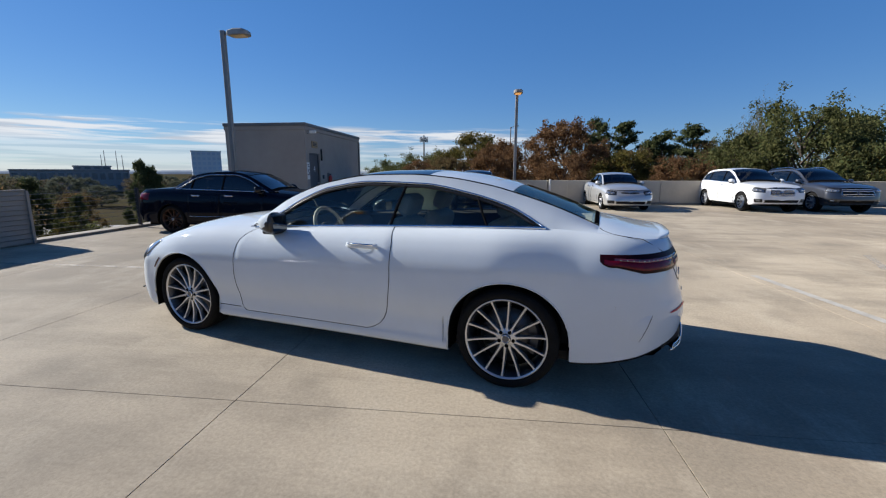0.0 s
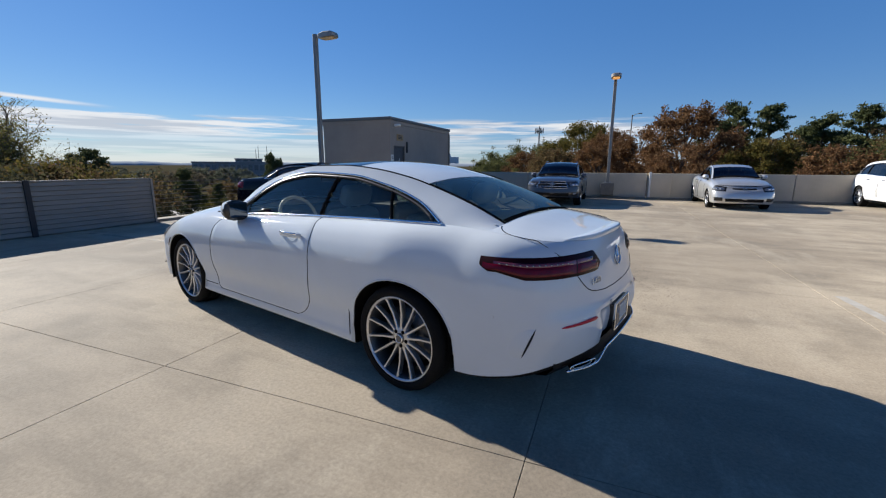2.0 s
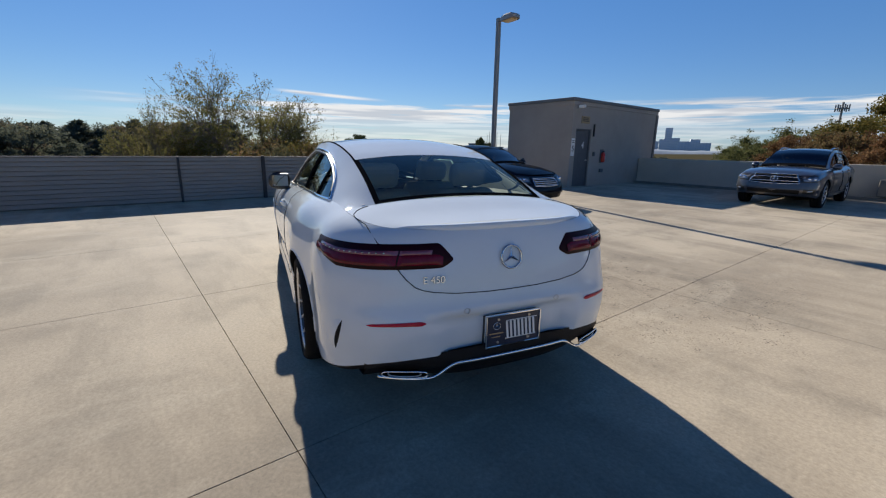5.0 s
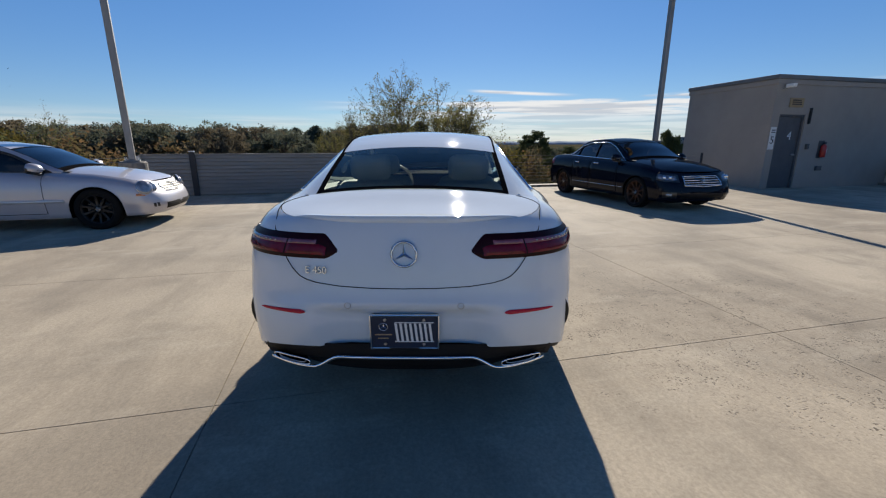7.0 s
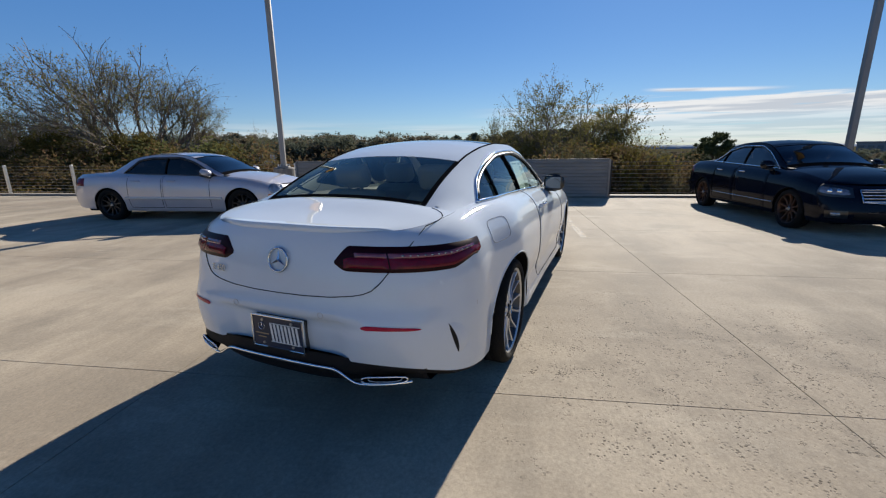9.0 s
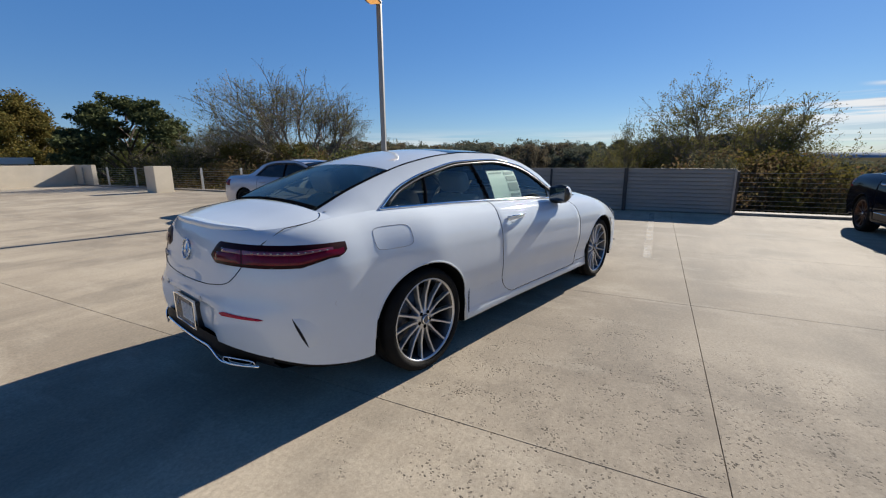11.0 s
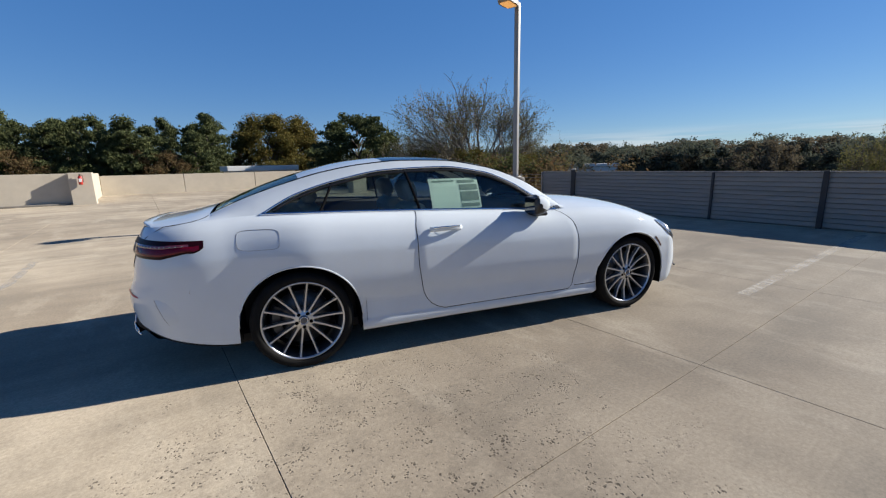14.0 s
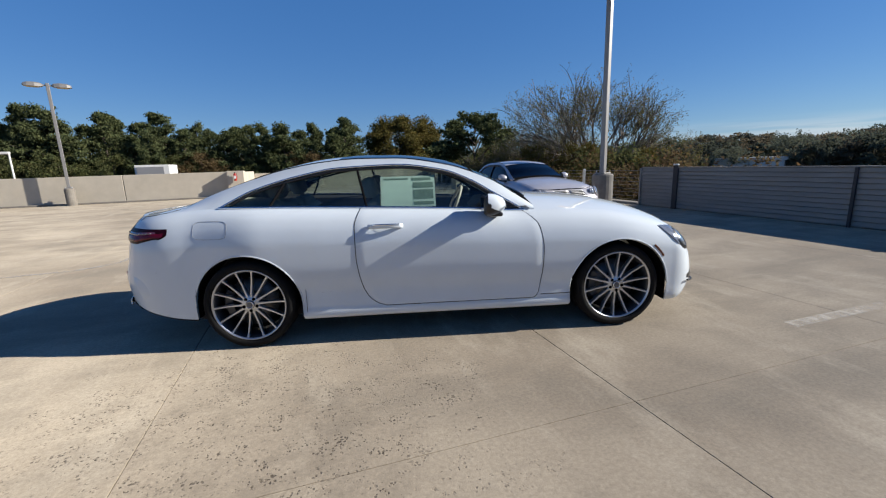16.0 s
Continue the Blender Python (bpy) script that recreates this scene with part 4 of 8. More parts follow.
    WHEELS[key] = dict(tyre=keep("tyre", tyre, M_RUBBER), rim=keep("rim", barrel, m_rim), lip=keep("rim_lip", lip, m_spoke), disc=keep("brake_disc", disc, M_DISC), hub=keep("hub", hubm, m_spoke), cap=keep("hub_cap", capm, M_HUB), ring=keep("hub_ring", ring, M_CHROME),
                       back=keep("hub_carrier", back, M_LINER), bolt=keep("bolt", bolt, M_LINER, False), spoke=keep("spoke", sp, m_spoke, False), caliper=keep("caliper", cal, M_DARKALLOY, False), n=spokes)
    return WHEELS[key]


def add_wheel(car, x, y, z, side, k, turn=0.0):
    hubo = new("wheel", k["tyre"])
    hubo.name = "wheel"
    hubo.parent = car
    hubo["label"] = "alloy wheel with a black tyre"
    hubo.matrix_basis = pose(x, y * side, z, 0, 0, 0 if side > 0 else 180)

    def sub(name, me, m=None):
        o = new(name, me)
        o.parent = hubo
        o.matrix_basis = Matrix.Translation((0, -0.013, 0)) @ (m if m is not None else Matrix())
    for nm, ky in (("rim", "rim"), ("rim_lip", "lip"), ("brake_disc", "disc"), ("hub", "hub"), ("hub_cap", "cap"), ("hub_ring", "ring"), ("hub_carrier", "back")):
        sub(nm, k[ky])
    sub("caliper", k["caliper"], Matrix.Rotation(math.radians(180 if side > 0 else 0), 4, "Y"))
    for i in range(k["n"]):
        sub("spoke", k["spoke"], Matrix.Rotation(2 * math.pi * (i + 0.25) / k["n"] + turn, 4, "Y"))
    for i in range(5):
        a = 2 * math.pi * (i + 0.3) / 5 + turn
        sub("bolt", k["bolt"], Matrix.Translation((0.05 * math.cos(a), 0, -0.05 * math.sin(a))))
    return hubo


def tube_part(name, pts, r, material, parent, label="", seg=6, closed=False):
    return part(name, sweep(bmesh.new(), pts, r, seg, closed), material, parent, label, smooth=True)


def arch_liner(s, car):
    for xa in s.axles:
        for side in (1, -1):
            rows = []
            for k in range(25):
                a = math.pi * k / 24
                x = xa + (s.arch - 0.012) * math.cos(a)
                z = s.hub + (s.arch - 0.012) * math.sin(a) * s.arch_tall
                yo = s.side_y(min(max(x, s.x1), s.x2), max(z, s.sill + 0.02)) - 0.004
                rows.append([(x, side * yo, z), (x, side * (yo - 0.03), z - 0.0), (x, side * 0.52, z)])
            rows.insert(0, [(p[0], p[1], spl(p[0], s.under) + 0.012) for p in rows[0]])
            rows.append([(p[0], p[1], spl(p[0], s.under) + 0.012) for p in rows[-1]])
            part("wheel_liner", grid_faces(bmesh.new(), rows), M_LINER, car)
            # rolled lip of the arch
            pts = []
            for k in range(31):
                a = math.pi * k / 30
                x = xa + s.arch * math.cos(a)
                z = s.hub + s.arch * math.sin(a) * s.arch_tall
                pts.append((x, side * (s.side_y(min(max(x, s.x1), s.x2), max(z, s.sill + 0.02)) - 0.002), z))
            tube_part("arch_lip", pts, 0.006, s.paint, car)


def cabin(s, car, seats=True, seat_mat=None, rear_x=-0.85, front_x=0.05, zf=0.42, dark=False, dash=None):
    sm = seat_mat or M_BEIGE
    wi = s.w - 0.19
    part("cabin_floor", box(bmesh.new(), (s.glass_rear + 0.1, -wi, 0.20), (s.glass_front - 0.15, wi, 0.26)), M_CARPET, car)
    for side in (1, -1):
        rows = []
        for x in lin(s.glass_rear + 0.15, s.glass_front - 0.12, 16):
            b = s.ring(x)
            rows.append([(x, side * (b.y - 0.012), b.z - 0.006), (x, side * (b.y - 0.07), b.z - 0.03), (x, side * (b.y - 0.09), 0.62), (x, side * (b.y - 0.06), 0.25)])
        part("door_lining", grid_faces(bmesh.new(), rows), M_DARKCABIN, car)
    # dashboard
    xd = s.glass_front - 0.30 if dash is None else dash
    zd = s.zs(xd)
    rows = []
    for y in lin(-wi, wi, 12):
        rows.append([(xd + (0.38 if dash is None else 0.15), y, zd + 0.005), (xd + 0.12, y, zd + 0.03), (xd - 0.08, y, zd + 0.02 + 0.03 * math.exp(-((y - 0.38) / 0.2) ** 2)), (xd - 0.16, y, zd - 0.06), (xd - 0.12, y, zd - 0.3), (xd + 0.1, y, 0.3)])
    part("dashboard", grid_faces(bmesh.new(), rows), M_DARKCABIN, car, smooth=True)
    # steering wheel on the left
    c = Vector((xd - 0.34, 0.37, zd - 0.03))
    tilt = Matrix.Translation(c) @ pose(0, 0, 0, 0, -66, 0)
    st = part("steering_wheel", sweep(bmesh.new(), [tilt @ Vector((0.185 * math.cos(a), 0.185 * math.sin(a), 0)) for a in lin(0, 2 * math.pi, 32)[:-1]], 0.016, 8, closed=True), sm, car, smooth=True)
    bm = bmesh.new()
    box(bm, (-0.06, -0.07, -0.04), (0.06, 0.07, 0.01), 0.02, m=tilt)
    for a in (90, -90, 180):
        box(bm, (0.03, -0.02, -0.02), (0.18, 0.02, 0.0), 0.004, m=tilt @ pose(0, 0, 0, 0, 0, a))
    part("wheel_boss", bm, M_DARKCABIN, st)
    if not seats:
        return
    for x0, rows_, hz in ((front_x, ((0.37,), (-0.37,)), 0), (rear_x, ((0.34,), (-0.34,)), -0.02)):
        for (y,) in rows_:
            seat = part("seat", box(bmesh.new(), (x0 - 0.28, y - 0.25, zf - 0.08), (x0 + 0.24, y + 0.25, zf + 0.07), 0.06, seg=3), sm, car, "pale leather seat" if not dark else "dark seat")
            top = s.zs(x0) + 0.06 + hz
            m = Matrix.Translation((x0 - 0.26, y, zf)) @ pose(0, 0, 0, 0, -19, 0)
            bm = bmesh.new()
            box(bm, (-0.12, -0.25, -0.02), (0.05, 0.25, (top - zf) / 0.94), 0.07, m=m, seg=3)
            part("backrest", bm, sm, seat)
            bm = bmesh.new()
            hb = (top - zf) / 0.94
            box(bm, (-0.07, -0.14, hb + 0.02), (0.05, 0.14, hb + 0.19), 0.05, m=m, seg=3)
            box(bm, (-0.02, -0.06, hb - 0.05), (0.0, -0.045, hb + 0.04), m=m)
            box(bm, (-0.02, 0.045, hb - 0.05), (0.0, 0.06, hb + 0.04), m=m)
            part("headrest", bm, sm, seat)


def mirror(s, car, side, x, z, paint, y_out=0.26, glass_back=True):
    base = s.ring(x + 0.1)
    y0 = base.y - 0.01
    bm = bmesh.new()
    rows = []
    for t, hh, lx in ((0.0, 0.035, 0.05), (0.08, 0.062, 0.075), (0.3, 0.078, 0.095), (0.6, 0.082, 0.10), (0.85, 0.07, 0.085), (0.97, 0.045, 0.05), (1.0, 0.02, 0.02)):
        y = y0 + 0.055 + (y_out - 0.055) * t
        xo = -0.035 * t
        rows.append([(x + xo + lx * math.cos(a) * (1.25 if math.cos(a) > 0 else 0.35), side * y, z + hh * math.sin(a)) for a in lin(0, 2 * math.pi, 20)])
    grid_faces(bm, rows)
    for r in (rows[0], rows[-1]):
        bm.faces.new([bm.verts.new(p) for p in r[:-1]])
    bmesh.ops.remove_doubles(bm, verts=bm.verts, dist=1e-5)
    bmesh.ops.recalc_face_normals(bm, faces=bm.faces)
    mi = part("door_mirror", bm, M_TRIM, car, "door mirror with a painted cap", smooth=True)
    cap = []
    for r_ in rows[1:]:
        cy = r_[0][1]
        cap.append([(x - 0.018 + (p[0] - x + 0.018) * 1.05, cy, z + (p[2] - z) * 1.05) for p in (r_[k % 20] for k in range(18, 26))])
    part("mirror_cap", grid_faces(bmesh.new(), cap), paint, mi, smooth=True)
    bm = bmesh.new()
    box(bm, (x - 0.058, side * (y0 + 0.066), z - 0.068), (x - 0.02, side * (y0 + y_out - 0.018), z + 0.068), 0.017, seg=4)
    part("mirror_frame", bm, M_TRIM, mi)
    bm = bmesh.new()
    box(bm, (x - 0.062, side * (y0 + 0.080), z - 0.055), (x - 0.0585, side * (y0 + y_out - 0.034), z + 0.056), 0.0015)
    part("mirror_glass", bm, M_MIRROR, mi)
    bm = bmesh.new()
    sweep(bm, [(x + 0.06, side * (y0 - 0.015), base.z - 0.05), (x + 0.045, side * (y0 + 0.05), base.z - 0.05), (x + 0.02, side * (y0 + 0.1), z - 0.06)], 0.026, 8)
    box(bm, (x - 0.03, side * (y0 + 0.06), z - 0.088), (x + 0.09, side * (y0 + y_out - 0.07), z - 0.055), 0.014)
    part("mirror_foot", bm, M_TRIM, mi)
    bm = bmesh.new()
    sweep(bm, [(x + 0.118 - 0.02 * t, side * (y0 + 0.09 + (y_out - 0.11) * t), z - 0.012) for t in lin(0, 1, 5)], 0.007, 6)
    part("indicator", bm, M_HEADLENS, mi)
    return mi


def greenhouse(s, car, glass, screen, paint, pano=None, chrome=M_CHROME, pillars=(), rear=None, roof_rails=False):
    """Side windows with their bright trim, pillars, roof, windscreen and rear window."""
    d0, d1 = s.dlo
    xs = sorted(set(lin(s.glass_rear, s.glass_front, 90)) | {d0, d1, s.roof_rear, s.roof_front} | set(pano or ()) | set(pillars))
    ws = [x for x in xs if d0 <= x <= d1]
    for side in (1, -1):
        bounds = [d0] + [p for p in pillars] + [d1]
        for a, b in zip(bounds, bounds[1:]):
            seg = [x for x in xs if a - 0.004 <= x <= b + 0.004]
            w = part("side_window", s.flank_mesh(seg, lambda B, d, G: B.z, lambda B, d, G: d, 5, side, -0.012), glass, car, "tinted side window", smooth=True)
            w.visible_shadow = False
        part("pillar_panel", s.flank_mesh(xs, lambda B, d, G: d, lambda B, d, G: G.z, 5, side), paint, car, "painted roof pillar and rail", smooth=True)
        tube_part("window_trim", [(lambda p: (p.x, p.y * side, p.z))(s.flank(x, s.house(x)[0].z, 0.006)) for x in ws], 0.0115, chrome, car, "bright belt moulding", 6)
        tube_part("window_trim", [(lambda p: (p.x, p.y * side, p.z))(s.flank(x, max(s.house(x)[1], s.house(x)[0].z), 0.002)) for x in ws], 0.009, chrome, car, "bright window moulding", 6)
        tube_part("window_seal", [(lambda p: (p.x, p.y * side, p.z))(s.flank(x, max(s.house(x)[1] - 0.02, s.house(x)[0].z), -0.004)) for x in ws[3:-3]], 0.011, M_TRIM, car, "", 6)
        for px in pillars:
            pts = []
            for f in lin(0, 1, 6):
                xx = px + (s.lean.get(px, 0.0) if isinstance(s.lean, dict) else s.lean) * (f - 0.5)
                B, d, G, C = s.house(xx)
                q = s.flank(xx, B.z + (d - B.z) * f, -0.004)
                pts.append((q.x, q.y * side, q.z))
            part("window_pillar", sweep(bmesh.new(), pts, 0.010 if isinstance(s.lean, dict) else 0.016, 6, flat=None), M_SEAM, car, "black window pillar")
        tube_part("roof_seam", [(lambda p: (p.x, p.y, p.z))(s.over(x, side * 0.985, 0.001)) for x in xs if s.roof_rear <= x <= s.roof_front], 0.0065, M_SEAM, car)
    rest = lambda a, b: [x for x in xs if a <= x <= b]
    if pano:
        part("roof", s.over_mesh(rest(s.roof_rear, pano[0])), paint, car, smooth=True)
        part("roof_glass", s.over_mesh(rest(pano[0], pano[1]), out=0.001), M_ROOFGLASS, car, "dark panoramic roof glass", smooth=True)
        if pano[1] < s.roof_front - 0.01:
            part("roof_front", s.over_mesh(rest(pano[1], s.roof_front)), M_ROOFGLASS, car, smooth=True)
    else:
        part("roof", s.over_mesh(rest(s.roof_rear, s.roof_front)), paint, car, smooth=True)
    for nm, a, b, lb in (("rear_window", s.glass_rear, s.roof_rear, "dark curved rear window"), ("windscreen", s.roof_front, s.glass_front, "curved windscreen")):
        if b - a < 0.03:
            continue
        z = rest(a, b)
        e = 0.06 if pano and nm == "rear_window" else 0.03
        w = part(nm, s.over_mesh(z, -1 + e, 1 - e), rear if rear and nm == "rear_window" else screen, car, lb, smooth=True)
        w.visible_shadow = False
        for g0, g1 in ((-1, -1 + e), (1 - e, 1)):
            part("glass_border", s.over_mesh(z, g0, g1, 2, 0.001), M_FRIT, w, smooth=True)
        edge = z[:2] if nm == "rear_window" else z[-4:]
        part("glass_border", s.over_mesh(edge, -1 + e, 1 - e, 20, 0.002), M_FRIT, w, smooth=True)
        edge = z[-2:] if nm == "rear_window" else z[:2]
        part("glass_border", s.over_mesh(edge, -1 + e, 1 - e, 20, 0.002), M_FRIT, w, smooth=True)
    if roof_rails:
        for side in (1, -1):
            pts = [s.over(x, side * 0.93, 0.045) for x in lin(s.roof_rear + 0.1, s.roof_front - 0.25, 14)]
            pts = [s.over(s.roof_rear + 0.02, side * 0.93, 0.0)] + pts + [s.over(s.roof_front - 0.12, side * 0.93, 0.0)]
            tube_part("roof_rail", pts, 0.018, chrome, car, "bright roof rail", 8)


def emblem(car, m, r=0.052):
    """A chrome ring with three spokes."""
    bm = sweep(bmesh.new(), [m @ Vector((0, r * math.cos(a), r * math.sin(a))) for a in lin(0, 2 * math.pi, 30)[:-1]], r * 0.10, 8, closed=True)
    b = part("badge", bm, M_BADGE, car, "round chrome badge", smooth=True)
    bm = bmesh.new()
    for k in range(3):
        a = math.radians(90 + 120 * k)
        d = Vector((0, math.cos(a), math.sin(a)))
        t = Vector((0, -math.sin(a), math.cos(a)))
        n = Vector((-1, 0, 0))
        v = [bm.verts.new(m @ p) for p in (t * r * 0.14, -t * r * 0.14, d * r * 0.95, n * r * 0.12)]
        for f in ((v[0], v[3], v[2]), (v[3], v[1], v[2])):
            bm.faces.new(f)
    part("badge_star", bm, M_BADGE, b)
    return b


# ---- the white coupe ----
COUPE = Shell(
    w=0.945, xr=-2.53, xf=2.27, x1=-1.86, x2=1.86, pr=3.0, pf=2.3, sill=0.20, hub=0.337, axles=(-1.427, 1.427), arch=0.398, arch_tall=0.965, paint=M_WHITE,
    plan=[(-2.5, 0.912), (-1.86, 0.920), (-1.3, 0.992), (-0.3, 0.982), (0.9, 0.992), (1.45, 0.992), (1.86, 0.958)],
    inset=[(0, 0.055), (0.02, 0.02), (0.045, 0.014), (0.075, 0.036), (0.10, 0.034), (0.245, 0.036), (0.265, 0.033), (0.40, 0.008), (0.5, 0.0), (0.68, 0.004), (0.80, 0.024), (0.90, 0.065), (0.95, 0.106), (0.98, 0.148), (1.0, 0.193)],
    inset_rear=[(0, 0.10), (0.2, 0.03), (0.42, 0.0), (0.50, 0.008), (0.58, 0.035), (0.8, 0.072), (0.93, 0.10), (1.0, 0.125)],
    inset_front=[(0, 0.10), (0.3, 0.0), (0.6, 0.03), (0.85, 0.12), (1.0, 0.26)],
    shoulder=[(-2.5, 0.985), (-2.3, 0.995), (-2.0, 1.03), (-1.6, 1.052), (-1.2, 1.045), (-0.55, 1.02), (0.2, 0.985), (0.68, 0.955), (0.95, 0.955), (1.3, 0.935), (1.6, 0.885), (1.86, 0.81), (2.1, 0.72)],
    under=[(-2.53, 0.43), (-2.4, 0.38), (-2.2, 0.30), (-1.86, 0.235), (-1.0, 0.2), (1.0, 0.2), (1.83, 0.19), (2.3, 0.2)],
    edge_y=[(-1.97, 0.535), (-1.7, 0.527), (-1.4, 0.522), (-0.9, 0.54), (-0.3, 0.555), (0.1, 0.575), (0.44, 0.615), (0.66, 0.655), (0.79, 0.69)],
    edge_z=[(-1.97, 1.052), (-1.7, 1.165), (-1.4, 1.262), (-1.2, 1.315), (-0.9, 1.366), (-0.6, 1.388), (-0.3, 1.384), (0.1, 1.325), (0.44, 1.205), (0.66, 1.072), (0.79, 0.985)],
    crown=[(-1.97, 1.081), (-1.7, 1.198), (-1.4, 1.30), (-1.2, 1.353), (-0.9, 1.408), (-0.6, 1.428), (-0.3, 1.424), (0.1, 1.372), (0.44, 1.255), (0.66, 1.128), (0.79, 1.046)],
    window_top=[(-1.63, 1.052), (-1.4, 1.17), (-1.07, 1.265), (-0.73, 1.322), (-0.3, 1.334), (0.07, 1.285), (0.29, 1.20), (0.46, 1.10), (0.70, 0.955)],
    dlo=(-1.63, 0.70), glass_rear=-1.95, glass_front=0.785, roof_rear=-1.37, roof_front=0.30, bulge=0.018, lean={-1.2: 0.11, -0.56: -0.075},
    inset_end=[(0, 0.045), (0.03, 0.02), (0.10, 0.010), (0.3, 0.004), (0.5, 0.0), (0.68, 0.004), (0.80, 0.024), (0.90, 0.065), (0.95, 0.106), (0.98, 0.148), (1.0, 0.193)])


def coupe():
    s = COUPE
    car = thing("car", "white two-door coupe with multi-spoke alloy wheels and tinted glass", "car")
    bm = s.shell_mesh()
    for v in bm.verts:          # shallow recess round the plate
        if v.co.x < -2.2 and v.co.z < 0.62 and abs(v.co.y) < 0.42:
            a = min(1.0, max(0.0, (0.42 - 0.25 * (0.60 - v.co.z) - abs(v.co.y)) / 0.06)) * min(1.0, max(0.0, (0.615 - v.co.z) / 0.03))
            v.co.x += 0.046 * a
    body = part("body", bm, M_WHITE, car, "pearl white body shell", smooth=True)
    boot_crown = [(-2.42, 1.003), (-2.2, 1.037), (-1.95, 1.088), (-1.88, 1.097)]
    hood_crown = [(0.76, 1.044), (0.94, 1.034), (1.3, 1.010), (1.6, 0.963), (1.9, 0.865), (2.1, 0.732)]
    part("trunk_lid", s.lid(True, -1.90, boot_crown), M_WHITE, car, smooth=True)
    part("hood", s.lid(False, 0.775, hood_crown), M_WHITE, car, smooth=True)
    greenhouse(s, car, M_GLASS, M_GLASS, M_WHITE, pano=(-0.74, 0.14), pillars=(-1.2, -0.56), rear=M_REARGLASS)
    arch_liner(s, car)
    cabin(s, car, rear_x=-0.78, front_x=0.0, dash=0.60)
    # parcel shelf and rear trim seen through the rear window
    rows = [[(x, y, z) for y in lin(-0.6, 0.6, 4)] for x, z in ((-1.93, 1.06), (-1.75, 1.045), (-1.2, 1.0), (-1.14, 0.96))]
    part("parcel_shelf", grid_faces(bmesh.new(), rows), M_BEIGE, car, "pale parcel shelf")
    part("underbody", box(bmesh.new(), (-1.95, -0.62, 0.19), (2.0, 0.62, 0.30), 0.03), M_LINER, car)
    # unseen sheet closing the boot behind the seats, added to block sun leaks
    rows = [[(-1.0, y * (s.side_y(-1.0, z) - 0.012), z) for y in lin(-1, 1, 8)] for z in (0.24, 0.5, 0.7, 0.87)]
    rows += [[(x, y * (s.side_y(x, z) - 0.012), z) for y in lin(-1, 1, 8)] for x, z in ((-1.2, 0.885), (-1.5, 0.90), (-1.8, 0.91), (-2.1, 0.91))]
    part("boot_bulkhead", grid_faces(bmesh.new(), rows), M_DARKCABIN, car)
    # hidden dark box added to keep sun from passing above the diffuser
    part("bumper_beam", box(bmesh.new(), (-2.43, -0.56, 0.36), (-2.25, 0.56, 0.66), 0.02), M_LINER, car)
    for side in (1, -1):
        part("sill_underside", box(bmesh.new(), (-1.02, side * 0.60, 0.19), (1.02, side * 0.86, 0.24), 0.01), M_LINER, car)
    # doors
    zr = [(0.28, -0.40), (0.30, -0.46), (0.36, -0.535), (0.47, -0.578), (0.7, -0.607), (0.9, -0.607), (1.02, -0.57)]
    zf = [(0.28, 0.74), (0.31, 0.775), (0.4, 0.793), (0.67, 0.812), (0.85, 0.785), (0.93, 0.715), (0.965, 0.66)]
    zz = [0.28, 0.284, 0.30, 0.33, 0.37] + lin(0.42, 0.9, 14) + [0.93, 0.955, 0.975, 0.99, 1.0, 1.01, 1.02]
    for side in (1, -1):
        d = part("door", s.side_patch(side, zz, lambda z: spl(z, zr), lambda z: spl(z, zf), 0.0015), M_WHITE, car, "white coupe door", smooth=True)
        edge = [on_side(s, side, spl(z, zr), z, 0.0005) for z in reversed(zz)] + [on_side(s, side, x, 0.28, 0.0005) for x in lin(-0.38, 0.72, 12)] + [on_side(s, side, spl(z, zf), z, 0.0005) for z in zz if z < 0.965]
        tube_part("door_gap", edge, 0.0026, M_SEAM, d, "", 5)
        # handle
        hp = [on_side(s, side, x, 0.892 + 0.004 * math.sin((x + 0.49) * 14), o) for x, o in ((-0.505, 0.008), (-0.482, 0.026), (-0.435, 0.037), (-0.38, 0.040), (-0.325, 0.037), (-0.278, 0.026), (-0.255, 0.008))]
        part("handle", sweep(bmesh.new(), hp, 0.010, 8, flat=0.018), M_WHITE, d, "white bar handle with a chrome blade", smooth=True)
        part("handle_blade", sweep(bmesh.new(), [p + Vector((0, side * 0.006, 0.011)) for p in hp[1:-1]], 0.008, 6, flat=0.008), M_CHROME, d, "chrome blade on the handle", smooth=True)
        cup = []
        for k in range(3):
            cup.append([on_side(s, side, -0.385 + 0.085 * (1 - k * 0.5) * math.cos(a), 0.882 + 0.040 * (1 - k * 0.5) * math.sin(a), 0.0035 + 0.0006 * k) for a in lin(0, 2 * math.pi, 20)])
        part("handle_cup", grid_faces(bmesh.new(), cup), M_WHITE, d, smooth=True)
        mirror(s, car, side, 0.41, 1.018, M_WHITE)
        # shut lines of the sills and the bumpers
        tube_part("sill_gap", [on_side(s, side, x, 0.305, 0.0006) for x in lin(0.80, 1.03, 6)], 0.003, M_SEAM, car, "", 5)
        # side crease low on the rear quarter
        tube_part("quarter_gap", [on_side(s, side, x, 0.405 - 0.01 * (x + 0.6), 0.0003) for x in lin(-1.02, -0.6, 8)], 0.0011, M_FAINT, car, "", 5)
    # fuel flap, on the right
    fl = []
    for a in lin(0, 2 * math.pi, 40)[:-1]:
        cx, cz = math.cos(a), math.sin(a)
        ex, ez = abs(cx) ** 0.45 * (1 if cx > 0 else -1), abs(cz) ** 0.45 * (1 if cz > 0 else -1)
        fl.append(on_side(s, -1, -1.655 + 0.128 * ex, 0.907 + 0.063 * ez, 0.0006))
